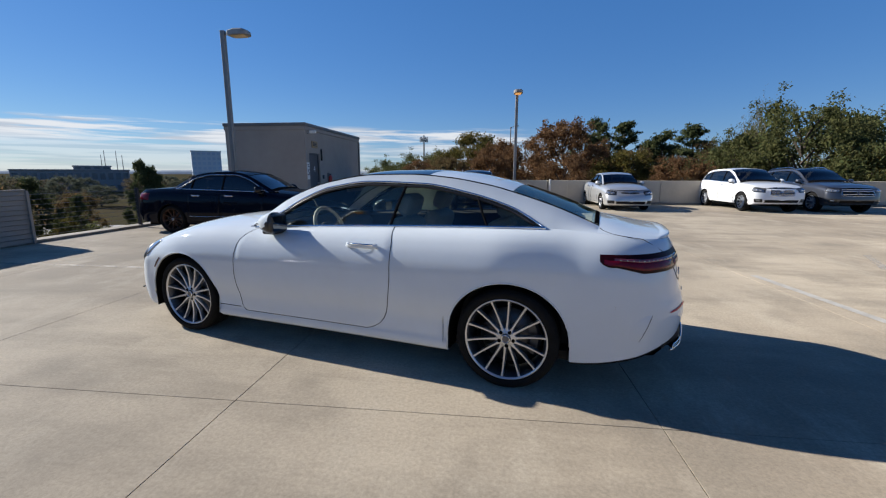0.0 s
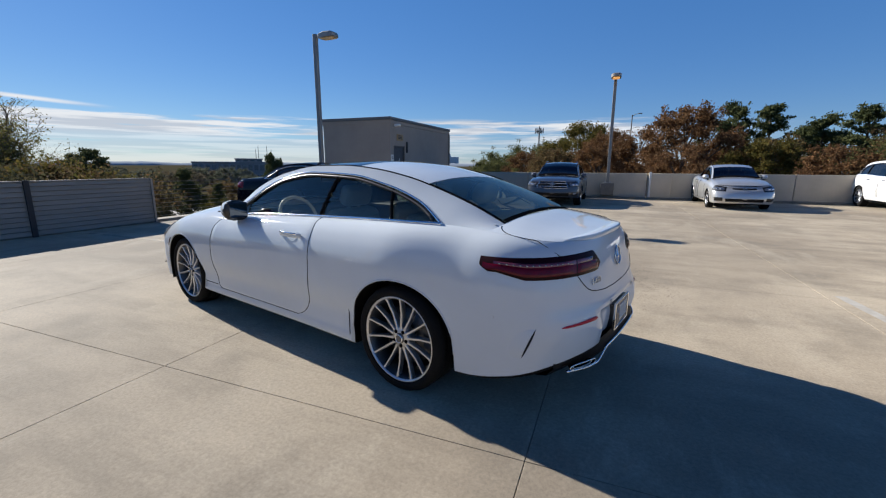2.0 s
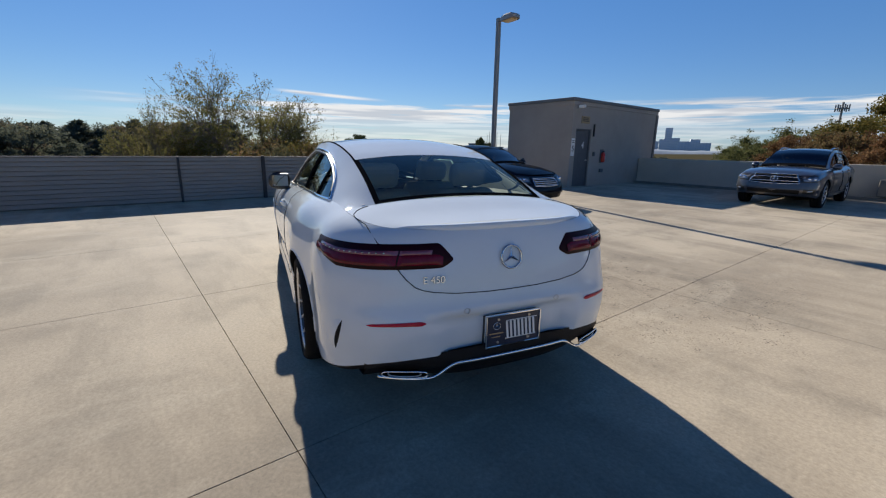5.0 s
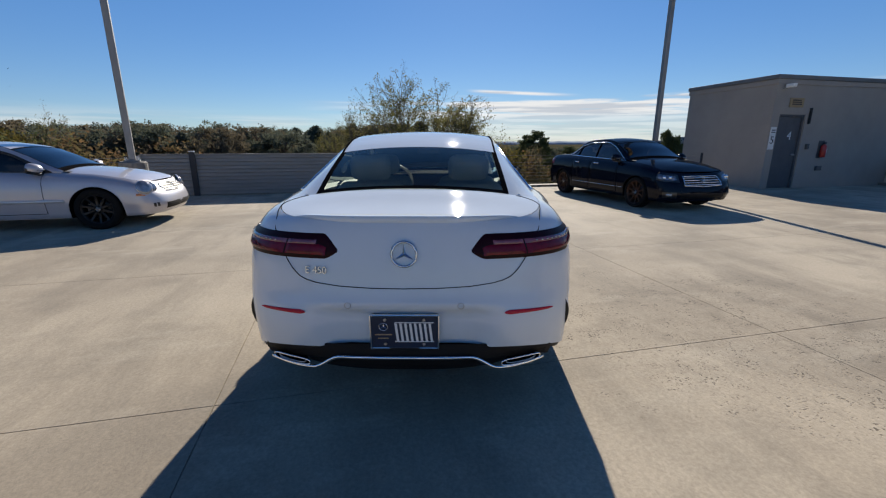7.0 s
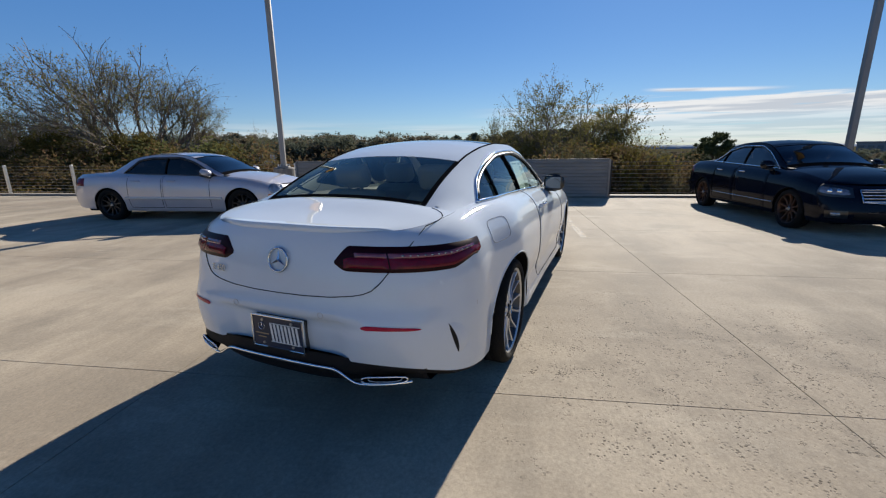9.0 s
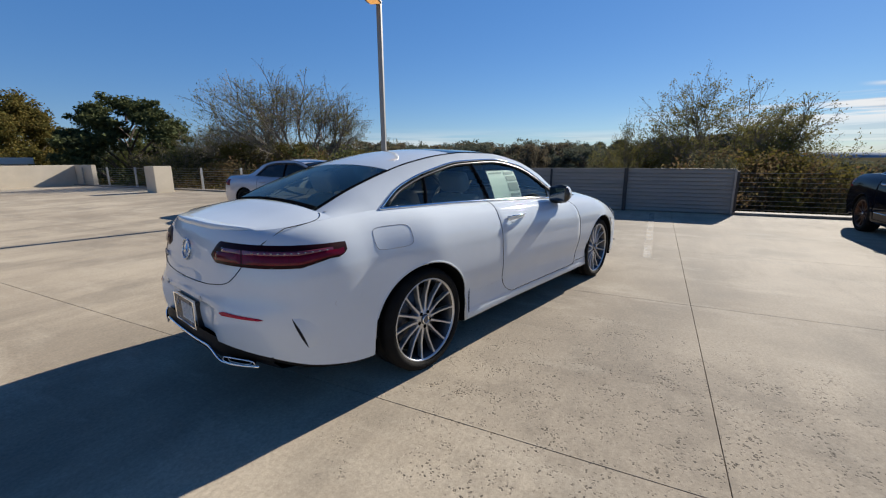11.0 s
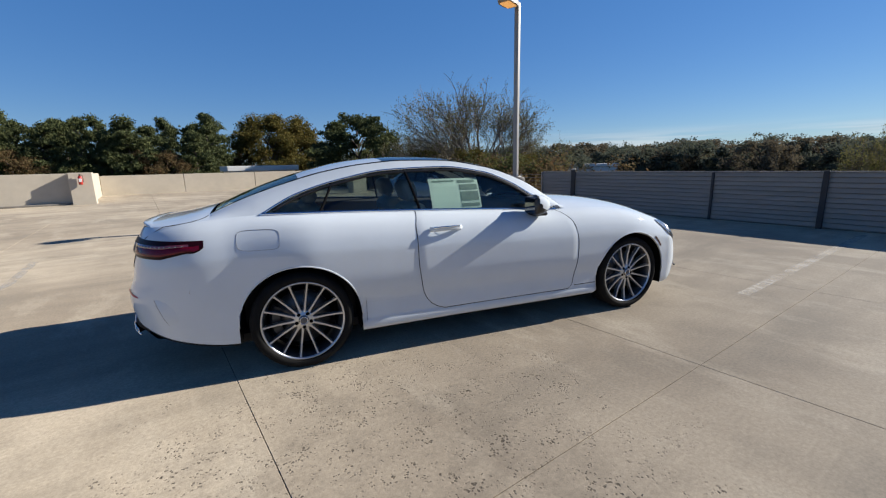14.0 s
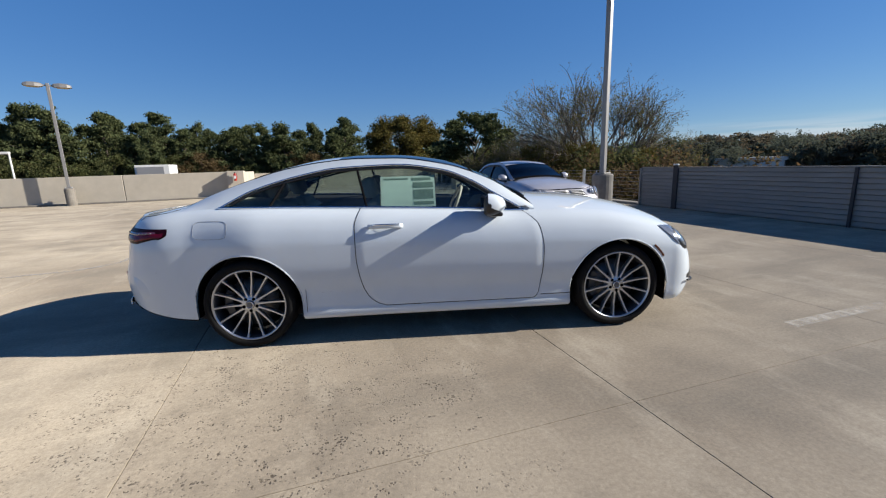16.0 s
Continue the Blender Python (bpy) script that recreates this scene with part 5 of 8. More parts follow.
    tube_part("fuel_flap", fl, 0.0012, M_FAINT, car, "fuel flap outline", 5, closed=True)
    # tail lamps: dark housing, red lens, pale upper strip, on the wing and on the lid
    ph_tip, ph_in, ph_cut = math.radians(85.6), math.radians(12.6), math.radians(32.5)
    top = lambda t: 0.926 + 0.012 * t - 0.070 * max(0, (t - 0.92) / 0.08) ** 1.4
    low = lambda t: 0.884 - 0.031 * min(1, t / 0.05) ** 0.6 - 0.034 * min(1, max(0, (t - 0.1) / 0.2)) + 0.008 * t + 0.03 * max(0, (t - 0.95) / 0.05) ** 1.5
    for side in (1, -1):
        lamp = part("tail_lamp", s.end_patch(True, side, ph_tip, ph_in, top, low, 0.010, 60, 6), M_HOUSING, car, "dark red wrap-round tail lamp", smooth=True)

        def piece(name, a, b, zt, zb, out, material, label=""):
            f = lambda t: (ph_tip + (ph_in - ph_tip) * (a + (b - a) * t))
            part(name, s.end_patch(True, side, f(0), f(1), lambda t: zt(a + (b - a) * t), lambda t: zb(a + (b - a) * t), out, 24, 5, 0.7), material, lamp, label, smooth=True)
        mid = lambda t: low(t) + (top(t) - low(t)) * 0.58
        hi = lambda t: low(t) + (top(t) - low(t)) * 0.76
        lo_ = lambda t: low(t) + (top(t) - low(t)) * 0.17
        cut = (ph_tip - ph_cut) / (ph_tip - ph_in)
        piece("red_lens", 0.02, cut - 0.005, mid, lo_, 0.016, M_REDLENS, "deep red lens")
        piece("red_lens", cut + 0.005, 0.955, mid, lo_, 0.016, M_REDLENS, "deep red lens")
        piece("light_strip", 0.08, cut - 0.005, hi, mid, 0.015, M_PINKLENS, "pale clear strip")
        piece("light_strip", cut + 0.005, 0.90, hi, mid, 0.015, M_PINKLENS, "pale clear strip")
        for k in range(12):
            t = 0.12 + k * (cut - 0.16) / 12
            p = s.end(True, ph_tip + (ph_in - ph_tip) * t, hi(t) - 0.009, side, 0.015)
            part("diode", box(bmesh.new(), (-0.004, -0.004, -0.003), (0.004, 0.004, 0.003), 0.001, m=Matrix.Translation(p)), M_HEADLENS, lamp)
        # bumper reflector
        y0, y1 = 0.455, 0.70
        rows = []
        for t in lin(0, 1, 12):
            y = y0 + (y1 - y0) * t
            h = 0.0105 * (1 - 0.45 * t) * min(1.0, 8 * min(t, 1 - t) + 0.3)
            rows.append([s.end_y(True, side * y, 0.588 - h - 0.012 * t * t, 0.003), s.end_y(True, side * y, 0.588 - 0.012 * t * t, 0.006), s.end_y(True, side * y, 0.588 + h - 0.012 * t * t, 0.003)])
        part("reflector", grid_faces(bmesh.new(), rows), M_REFLECT, car, "slim red bumper reflector", smooth=True)
        # air outlet at the bumper corner: a low fin with a black rear face
        fin, face = [], []
        for t in lin(0, 1, 14):
            z = 0.405 + 0.175 * t
            xx = -2.215 - 0.066 * t
            h = 0.019 * math.sin(math.pi * min(max(t, 0.02), 0.98)) ** 0.6
            fin.append([on_side(s, side, xx + 0.13, z, -0.001), on_side(s, side, xx + 0.08, z, h * 0.22), on_side(s, side, xx + 0.03, z, h * 0.75), on_side(s, side, xx, z, h)])
            face.append([on_side(s, side, xx, z, h), on_side(s, side, xx - 0.003 - h * 0.15, z, h * 0.5), on_side(s, side, xx - 0.005 - h * 0.3, z, 0.001)])
        part("bumper_fin", grid_faces(bmesh.new(), fin), M_WHITE, car, smooth=True)
        part("bumper_slit", grid_faces(bmesh.new(), face), M_PLASTIC, car, "black bumper air slit")
        for y, z in ((0.255, 0.625),):
            c = s.end_y(True, side * y, z, 0.0)
            bm = sweep(bmesh.new(), [c + Vector((-0.004, 0.014 * math.cos(a), 0.014 * math.sin(a))) for a in lin(0, 2 * math.pi, 16)[:-1]], 0.0015, 5, closed=True)
            part("parking_sensor", bm, M_GALV, car, smooth=True)
        c = on_side(s, side, -2.06, 0.615, 0.001)
        part("parking_sensor", sweep(bmesh.new(), [c + Vector((0.013 * math.cos(a), 0, 0.013 * math.sin(a))) for a in lin(0, 2 * math.pi, 16)[:-1]], 0.0015, 5, closed=True), M_GALV, car, smooth=True)
        # head lamps
        ht = lambda t: 0.70 + 0.085 * t ** 0.7 + 0.014 * math.sin(math.pi * t)
        hl = lambda t: 0.635 - 0.005 * t - 0.035 * math.sin(math.pi * t) + 0.20 * max(0, t - 0.78)
        hd = part("head_lamp", s.end_patch(False, side, math.radians(38), math.radians(86), ht, hl, 0.012, 24, 6), M_TRIM, car, "clear headlamp", smooth=True)
        part("lens", s.end_patch(False, side, math.radians(41), math.radians(84), lambda t: ht(t) - 0.008, lambda t: hl(t) + 0.008, 0.016, 20, 5), M_HEADLENS, hd, smooth=True)
        part("lens", s.side_patch(side, lin(0.64, 0.80, 8), lambda z: 1.75 + (0.80 - z) * 1.1, lambda z: 2.03, 0.007, 16), M_HEADLENS, hd, smooth=True)
        part("side_marker", grid_faces(bmesh.new(), [[on_side(s, side, 1.427 + r_ * math.cos(math.radians(a)), 0.337 + r_ * math.sin(math.radians(a)), o) for r_, o in ((0.411, 0.001), (0.416, 0.004), (0.424, 0.004), (0.429, 0.001))] for a in lin(33, 50, 8)]), M_AMBER, car, "small amber side marker")
        # black sail panel in front of the mirror
        part("mirror_sail", s.flank_mesh(lin(0.47, 0.695, 10), lambda B, d, G: B.z, lambda B, d, G: d, 4, side, -0.006), M_TRIM, car, smooth=True)
        # front bumper intake
        part("intake", s.end_patch(False, side, math.radians(32), math.radians(70), lambda t: 0.44 - 0.05 * t, lambda t: 0.30 + 0.06 * t, 0.004, 16, 3), M_TRIM, car, "black bumper intake", smooth=True)
        part("intake_fin", sweep(bmesh.new(), [s.end(False, math.radians(a), 0.30 + 0.0012 * (a - 32), side, 0.018) for a in lin(32, 72, 12)], 0.007, 6), M_TRIM, car, smooth=True)
    part("grille", s.end_patch(False, 1, 0.0, math.radians(28), lambda t: 0.64 - 0.02 * t, lambda t: 0.44 + 0.07 * t, 0.008, 14, 4), M_TRIM, car, "black grille", smooth=True)
    part("grille", s.end_patch(False, -1, 0.0, math.radians(28), lambda t: 0.64 - 0.02 * t, lambda t: 0.44 + 0.07 * t, 0.008, 14, 4), M_TRIM, car, "black grille", smooth=True)
    # lid seam: down the deck sides, over the rim, and round the lower edge
    for side in (1, -1):
        pts = []
        for x, y in ((-1.955, 0.575), (-1.97, 0.61), (-2.0, 0.645), (-2.04, 0.668), (-2.085, 0.674), (-2.13, 0.668), (-2.17, 0.66), (-2.205, 0.65)):
            r = s.ring(x)
            zr2 = s.zs(x)
            z = zr2 + (spl(x, boot_crown) - zr2) * max(0, 1 - (y / r.y) ** 2.6)
            pts.append((x, side * y, z + 0.0005))
        prof = [(0.642, 0.98), (0.626, 0.94), (0.595, 0.90), (0.57, 0.85), (0.546, 0.812), (0.52, 0.777), (0.485, 0.745), (0.45, 0.73), (0.40, 0.719), (0.296, 0.707), (0.15, 0.70), (0.0, 0.698)]
        for y, z in prof:
            pts.append(s.end_y(True, side * y, z, 0.0012))
        tube_part("lid_gap", pts, 0.0022, M_SEAM, car, "", 5)
    # raised lip along the rear edge of the lid
    xe = s.end(True, math.asin(0.78 ** (s.pr / 2)), s.zs(s.xr + 0.1)).x
    ry = s.ring(xe).y
    rows = []
    for g in lin(-1, 1, 56):
        y = g * ry
        x0 = s.end_y(True, abs(y), s.zs(s.xr + 0.05)).x * (1 - g ** 6) + xe * g ** 6

        def top_at(x, half):
            return s.zs(x) + (spl(x, boot_crown) - s.zs(x)) * max(0.0, 1 - min(1.0, abs(y) / half) ** 2.6)
        z0, k = top_at(x0, ry), 0.009 * (1 - g ** 8) + 0.001
        rows.append([(x0 + 0.09, y, top_at(x0 + 0.09, max(ry, s.ring(x0 + 0.09).y)) - 0.004), (x0 + 0.04, y, top_at(x0 + 0.04, max(ry, s.ring(x0 + 0.04).y)) + k * 0.3), (x0 + 0.003, y, z0 + k), (x0 - 0.004, y, z0 + k - 0.003), (x0 - 0.003, y, z0 - 0.012), (x0 + 0.008, y, z0 - 0.045)])
    bm = grid_faces(bmesh.new(), rows)
    bmesh.ops.recalc_face_normals(bm, faces=bm.faces)
    part("spoiler_lip", bm, M_WHITE, car, smooth=True)
    # plate and frame
    plate = part("plate_holder", box(bmesh.new(), (-2.565, -0.157, 0.412), (-2.525, 0.157, 0.588), 0.008), M_TRIM, car, "dark dealer plate in a bright frame")
    part("plate_panel", box(bmesh.new(), (-2.569, -0.155, 0.412), (-2.564, 0.155, 0.588), 0.003), M_PLATE, plate)
    for lo, hi_ in (((-2.574, -0.153, 0.403), (-2.56, 0.153, 0.413)), ((-2.574, -0.153, 0.587), (-2.56, 0.153, 0.597)), ((-2.575, -0.161, 0.403), (-2.56, -0.153, 0.597)), ((-2.575, 0.153, 0.403), (-2.56, 0.161, 0.597))):
        part("plate_frame", box(bmesh.new(), lo, hi_, 0.003), M_CHROME, plate, "chrome plate frame")
    part("plate_bar", box(bmesh.new(), (-2.5755, -0.07, 0.4070), (-2.5735, 0.07, 0.4125)), M_TRIM, plate)
    for k in range(8):
        bm = bmesh.new()
        y = -0.132 + k * 0.0225
        v = [bm.verts.new((-2.5715, yy, z)) for yy, z in ((y, 0.45), (y + 0.011, 0.45), (y + 0.021, 0.548), (y + 0.010, 0.548))]
        v2 = [bm.verts.new((-2.5685, q.co.y, q.co.z)) for q in v]
        bm.faces.new(v), bm.faces.new(v2[::-1])
        for i in range(4):
            bm.faces.new((v[i], v[(i + 1) % 4], v2[(i + 1) % 4], v2[i]))
        bmesh.ops.recalc_face_normals(bm, faces=bm.faces)
        part("plate_bar", bm, M_SIGNWHITE, plate)
    for y0, y1, z in ((-0.137, 0.045, 0.551), (-0.137, 0.045, 0.444)):
        part("plate_bar", box(bmesh.new(), (-2.5715, y0, z), (-2.5685, y1, z + 0.004)), M_SIGNWHITE, plate)
    part("plate_bar", box(bmesh.new(), (-2.5715, 0.06, 0.482), (-2.5685, 0.138, 0.488)), M_SIGNTAN, plate)
    part("plate_bar", box(bmesh.new(), (-2.5715, 0.075, 0.462), (-2.5685, 0.125, 0.467)), M_SIGNTAN, plate)
    plate.matrix_basis = Matrix.Translation((0.056, 0, 0.066)) @ Matrix.Diagonal((1, 0.98, 0.87, 1))
    emblem(plate, pose(-2.5715, 0.098, 0.53), 0.020)
    for y in (-0.09, 0.09):
        for z in (0.432, 0.568):
            part("screw", cyl(bmesh.new(), (-2.5745, y, z), (-2.568, y, z), 0.007, seg=10), M_GALV, plate)
    # big badge and model letters
    p = s.end_y(True, 0, 0.853, 0.010)
    emblem(car, Matrix.Translation(p) @ pose(0, 0, 0, 0, 10, 0), 0.056)
    q = s.end_y(True, 0.402, 0.776, 0.007)
    writing("model_letters", "E 450", 0.046, M_BADGE, car, Matrix.Translation(q) @ pose(0, 0, 0, 0, 8, -9) @ Matrix(NX), "chrome model letters")
    # diffuser, chrome strip and tail pipe frames
    rows = []
    for y in lin(-0.708, 0.708, 50):
        a = s.end_y(True, y, 0.43)
        up = 0.10 * (abs(y) / 0.70) ** 3
        k = 1 - (abs(y) / 0.71) ** 6
        zt = spl(a.x, s.under)
        up = min(up, max(0.0, zt - 0.02 - 0.335))
        rows.append([(a.x + 0.012, y, zt + 0.012), (a.x + 0.012, y, zt - 0.005), (a.x - 0.004 + 0.02 * (1 - k), y, zt - 0.04 * k - 0.01), (a.x + 0.01, y, 0.335 + up), (a.x + 0.05, y, 0.285 + up), (a.x + 0.3, y, 0.235 + up)])
    part("diffuser", grid_faces(bmesh.new(), rows), M_PLASTIC, car, "black rear diffuser", smooth=True)
    # black valance round the rear corners
    for side in (1, -1):
        rows = []
        for x in lin(-2.36, -1.84, 14):
            z = spl(x, s.under)
            y = s.side_y(x, z + 0.02)
            rows.append([(x, side * (y - 0.012), z + 0.012), (x, side * (y - 0.018), z - 0.014), (x, side * (y - 0.07), z - 0.02)])
        part("valance", grid_faces(bmesh.new(), rows), M_PLASTIC, car, smooth=True)
    strip = []
    for y in lin(-0.66, 0.66, 60):
        b = abs(y)
        z = 0.378 if b < 0.30 else 0.378 - 0.062 * (0.5 - 0.5 * math.cos(math.pi * min(1, (b - 0.30) / 0.14)))
        z = z + 0.012 * max(0, (b - 0.5) / 0.16)
        strip.append(s.end_y(True, y, 0.43, 0.010) + Vector((0.0, 0, z - 0.43)))
    part("chrome_strip", sweep(bmesh.new(), strip, 0.007, 6, flat=0.008), M_CHROME, car, "chrome diffuser strip", smooth=True)
    for side in (1, -1):
        def pipe(k, out):
            pts = []
            for a in lin(0, 2 * math.pi, 28)[:-1]:
                c, d = math.cos(a), math.sin(a)
                y = 0.545 + k * 0.098 * abs(c) ** 0.6 * (1 if c > 0 else -1)
                z = 0.340 + 0.03 * (y - 0.545) + k * 0.0165 * abs(d) ** 0.7 * (1 if d > 0 else -1)
                pts.append(s.end_y(True, side * y, 0.43, out) + Vector((0, 0, z - 0.43)))
            return pts
        fr = part("exhaust_trim", sweep(bmesh.new(), pipe(1.0, 0.012), 0.0042, 6, closed=True), M_CHROME, car, "chrome tailpipe surround", smooth=True)
        part("inner_ring", sweep(bmesh.new(), pipe(0.74, 0.002), 0.0028, 6, closed=True), M_SATIN, fr, smooth=True)
        rows = [pipe(1.0, 0.008), pipe(0.85, -0.01), pipe(0.6, -0.04), pipe(0.1, -0.05)]
        part("mouth", grid_faces(bmesh.new(), [r + [r[0]] for r in rows]), M_LINER, fr)
    # price sheet in the right window
    rows = []
    for x in lin(-0.415, 0.01, 8):
        rows.append([(lambda p: (p.x, -p.y, p.z))(s.flank(x, z, -0.018)) for z in lin(1.015, 1.25, 4)])
    st = part("window_sticker", grid_faces(bmesh.new(), rows), M_STICKER, car, "pale green paper price sheet inside the right window")
    for x0, x1, z0, z1 in ((-0.16, -0.005, 1.16, 1.20), (-0.16, -0.005, 1.075, 1.145), (-0.16, -0.005, 1.03, 1.055), (-0.17, -0.02, 1.215, 1.235), (-0.39, -0.2, 1.225, 1.235)):
        rows = [[(lambda p: (p.x, -p.y, p.z))(s.flank(x, z, -0.0165)) for z in lin(z0, z1, 3)] for x in lin(x0, x1, 4)]
        part("print_bar", grid_faces(bmesh.new(), rows), M_STICKER2, st)
    # black cowl below the windscreen
    part("cowl", grid_faces(bmesh.new(), [[s.over(x, g, o) for g in lin(-0.84, 0.84, 20)] for x, o in ((0.725, 0.002), (0.75, 0.006), (0.78, 0.006), (0.79, -0.02))]), M_FRIT, car, "black cowl grille", smooth=True)
    # inner mirror and wiper
    part("inner_mirror", box(bmesh.new(), (0.22, -0.12, 1.23), (0.25, 0.12, 1.29), 0.012), M_DARKCABIN, car)
    part("wiper", sweep(bmesh.new(), [s.over(0.76 - 0.06 * t, -0.75 + 1.2 * t, 0.012) for t in lin(0, 1, 8)], 0.008, 5), M_TRIM, car)
    k = wheel_meshes("coupe", 0.337, 0.272, 0.25, 14, M_SATIN, M_DARKALLOY)
    for i, xa in enumerate(s.axles):
        for side in (1, -1):
            add_wheel(car, xa, 0.918 if xa < 0 else 0.908, 0.337, side, k, 0.11 * i + 0.05 * side)
    car.matrix_basis = pose(0, 0, 0, 0, 0, -14.1)
    return car


coupe()


# ---- the other parked cars ----
def scaled(pts, a, b):
    return [(x * a, v * b) for x, v in pts]


def sedan_shell(paint, fx=1.0, fy=1.0, fz=1.0, wb=2.87, hub=0.325, arch=0.37, quarter=-1.37):
    return Shell(
        w=0.925 * fy, xr=-2.53 * fx, xf=2.32 * fx, x1=-1.90 * fx, x2=1.88 * fx, pr=3.0, pf=2.8, sill=0.20, hub=hub, axles=(-wb / 2 - 0.02, wb / 2 - 0.02), arch=arch, arch_tall=0.97, paint=paint,
        plan=[(-2.5, 0.97), (-1.86, 0.98), (-1.3, 0.995), (0.0, 1.0), (1.45, 0.985), (1.86, 0.955)],
        inset=[(0, 0.06), (0.06, 0.03), (0.17, 0.022), (0.4, 0.0), (0.6, 0.004), (0.78, 0.022), (0.90, 0.065), (0.96, 0.12), (1.0, 0.175)],
        inset_rear=[(0, 0.08), (0.35, 0.0), (0.5, 0.01), (0.6, 0.035), (0.9, 0.085), (1.0, 0.13)],
        inset_front=[(0, 0.07), (0.3, 0.0), (0.5, 0.02), (0.75, 0.09), (1.0, 0.26)],
        shoulder=scaled([(-2.5, 0.97), (-2.2, 1.005), (-1.6, 1.03), (-0.6, 1.005), (0.4, 0.975), (0.95, 0.955), (1.4, 0.92), (1.8, 0.845), (2.15, 0.74)], fx, fz),
        under=scaled([(-2.53, 0.30), (-2.2, 0.27), (-1.8, 0.23), (-1.0, 0.2), (1.0, 0.2), (1.85, 0.2), (2.3, 0.22)], fx, 1.0),
        edge_y=scaled([(-1.55, 0.575), (-1.2, 0.565), (-0.9, 0.565), (0.0, 0.585), (0.4, 0.615), (0.75, 0.665), (1.02, 0.71)], fx, fy),
        edge_z=scaled([(-1.55, 1.055), (-1.3, 1.19), (-1.0, 1.335), (-0.6, 1.405), (-0.2, 1.42), (0.2, 1.375), (0.5, 1.25), (0.8, 1.08), (1.02, 0.978)], fx, fz),
        crown=scaled([(-1.55, 1.075), (-1.3, 1.225), (-1.0, 1.375), (-0.6, 1.445), (-0.2, 1.46), (0.2, 1.415), (0.5, 1.295), (0.8, 1.13), (1.02, 1.02)], fx, fz),
        window_top=scaled([(quarter, 1.03), (quarter + 0.17, 1.13 if quarter < -1.3 else 1.19), (max(-0.95, quarter + 0.3), 1.275 if quarter < -1.3 else 1.30), (-0.5, 1.355), (0.0, 1.355), (0.3, 1.28), (0.6, 1.12), (0.87, 0.96)], fx, fz),
        dlo=(quarter * fx, 0.87 * fx), glass_rear=-1.54 * fx, glass_front=1.01 * fx, roof_rear=-0.98 * fx, roof_front=0.33 * fx, bulge=0.02, lean=0.03)


def suv_shell(paint, fx=1.0, fz=1.0):
    return Shell(
        w=0.945, xr=-2.36 * fx, xf=2.30 * fx, x1=-1.88 * fx, x2=1.88 * fx, pr=3.6, pf=3.0, sill=0.30, hub=0.36, axles=(-1.43 * fx, 1.40 * fx), arch=0.41, arch_tall=0.97, paint=paint,
        plan=[(-2.5, 0.96), (-1.86, 0.98), (-1.3, 0.995), (0.0, 1.0), (1.45, 0.985), (1.86, 0.96)],
        inset=[(0, 0.05), (0.06, 0.02), (0.17, 0.03), (0.4, 0.0), (0.6, 0.006), (0.78, 0.022), (0.90, 0.06), (0.96, 0.105), (1.0, 0.16)],
        inset_rear=[(0, 0.06), (0.3, 0.0), (0.5, 0.03), (0.6, 0.05), (0.9, 0.07), (1.0, 0.09)],
        inset_front=[(0, 0.10), (0.3, 0.0), (0.5, 0.01), (0.75, 0.035), (0.92, 0.08), (1.0, 0.15)],
        shoulder=scaled([(-2.3, 1.12), (-1.6, 1.13), (-0.6, 1.09), (0.4, 1.065), (0.85, 1.055), (1.4, 1.03), (1.8, 0.975), (2.15, 0.87)], fx, fz),
        under=scaled([(-2.4, 0.40), (-1.85, 0.33), (-1.0, 0.28), (1.0, 0.28), (1.82, 0.28), (2.3, 0.32)], fx, 1.0),
        edge_y=scaled([(-2.25, 0.68), (-1.8, 0.62), (-0.9, 0.615), (-0.15, 0.625), (0.25, 0.645), (0.6, 0.69), (0.93, 0.74)], fx, 1.0),
        edge_z=scaled([(-2.25, 1.14), (-2.05, 1.32), (-1.8, 1.50), (-1.2, 1.575), (-0.6, 1.60), (-0.15, 1.575), (0.2, 1.47), (0.6, 1.24), (0.93, 1.085)], fx, fz),
        crown=scaled([(-2.25, 1.16), (-2.05, 1.35), (-1.8, 1.54), (-1.2, 1.62), (-0.6, 1.645), (-0.15, 1.62), (0.2, 1.52), (0.6, 1.29), (0.93, 1.125)], fx, fz),
        window_top=scaled([(-2.0, 1.14), (-1.8, 1.38), (-1.5, 1.47), (-0.9, 1.52), (-0.4, 1.53), (-0.10, 1.50), (0.25, 1.37), (0.78, 1.065)], fx, fz),
        dlo=(-2.0 * fx, 0.78 * fx), glass_rear=-2.24 * fx, glass_front=0.92 * fx, roof_rear=-1.82 * fx, roof_front=-0.03 * fx, bulge=0.02, lean=0.03)


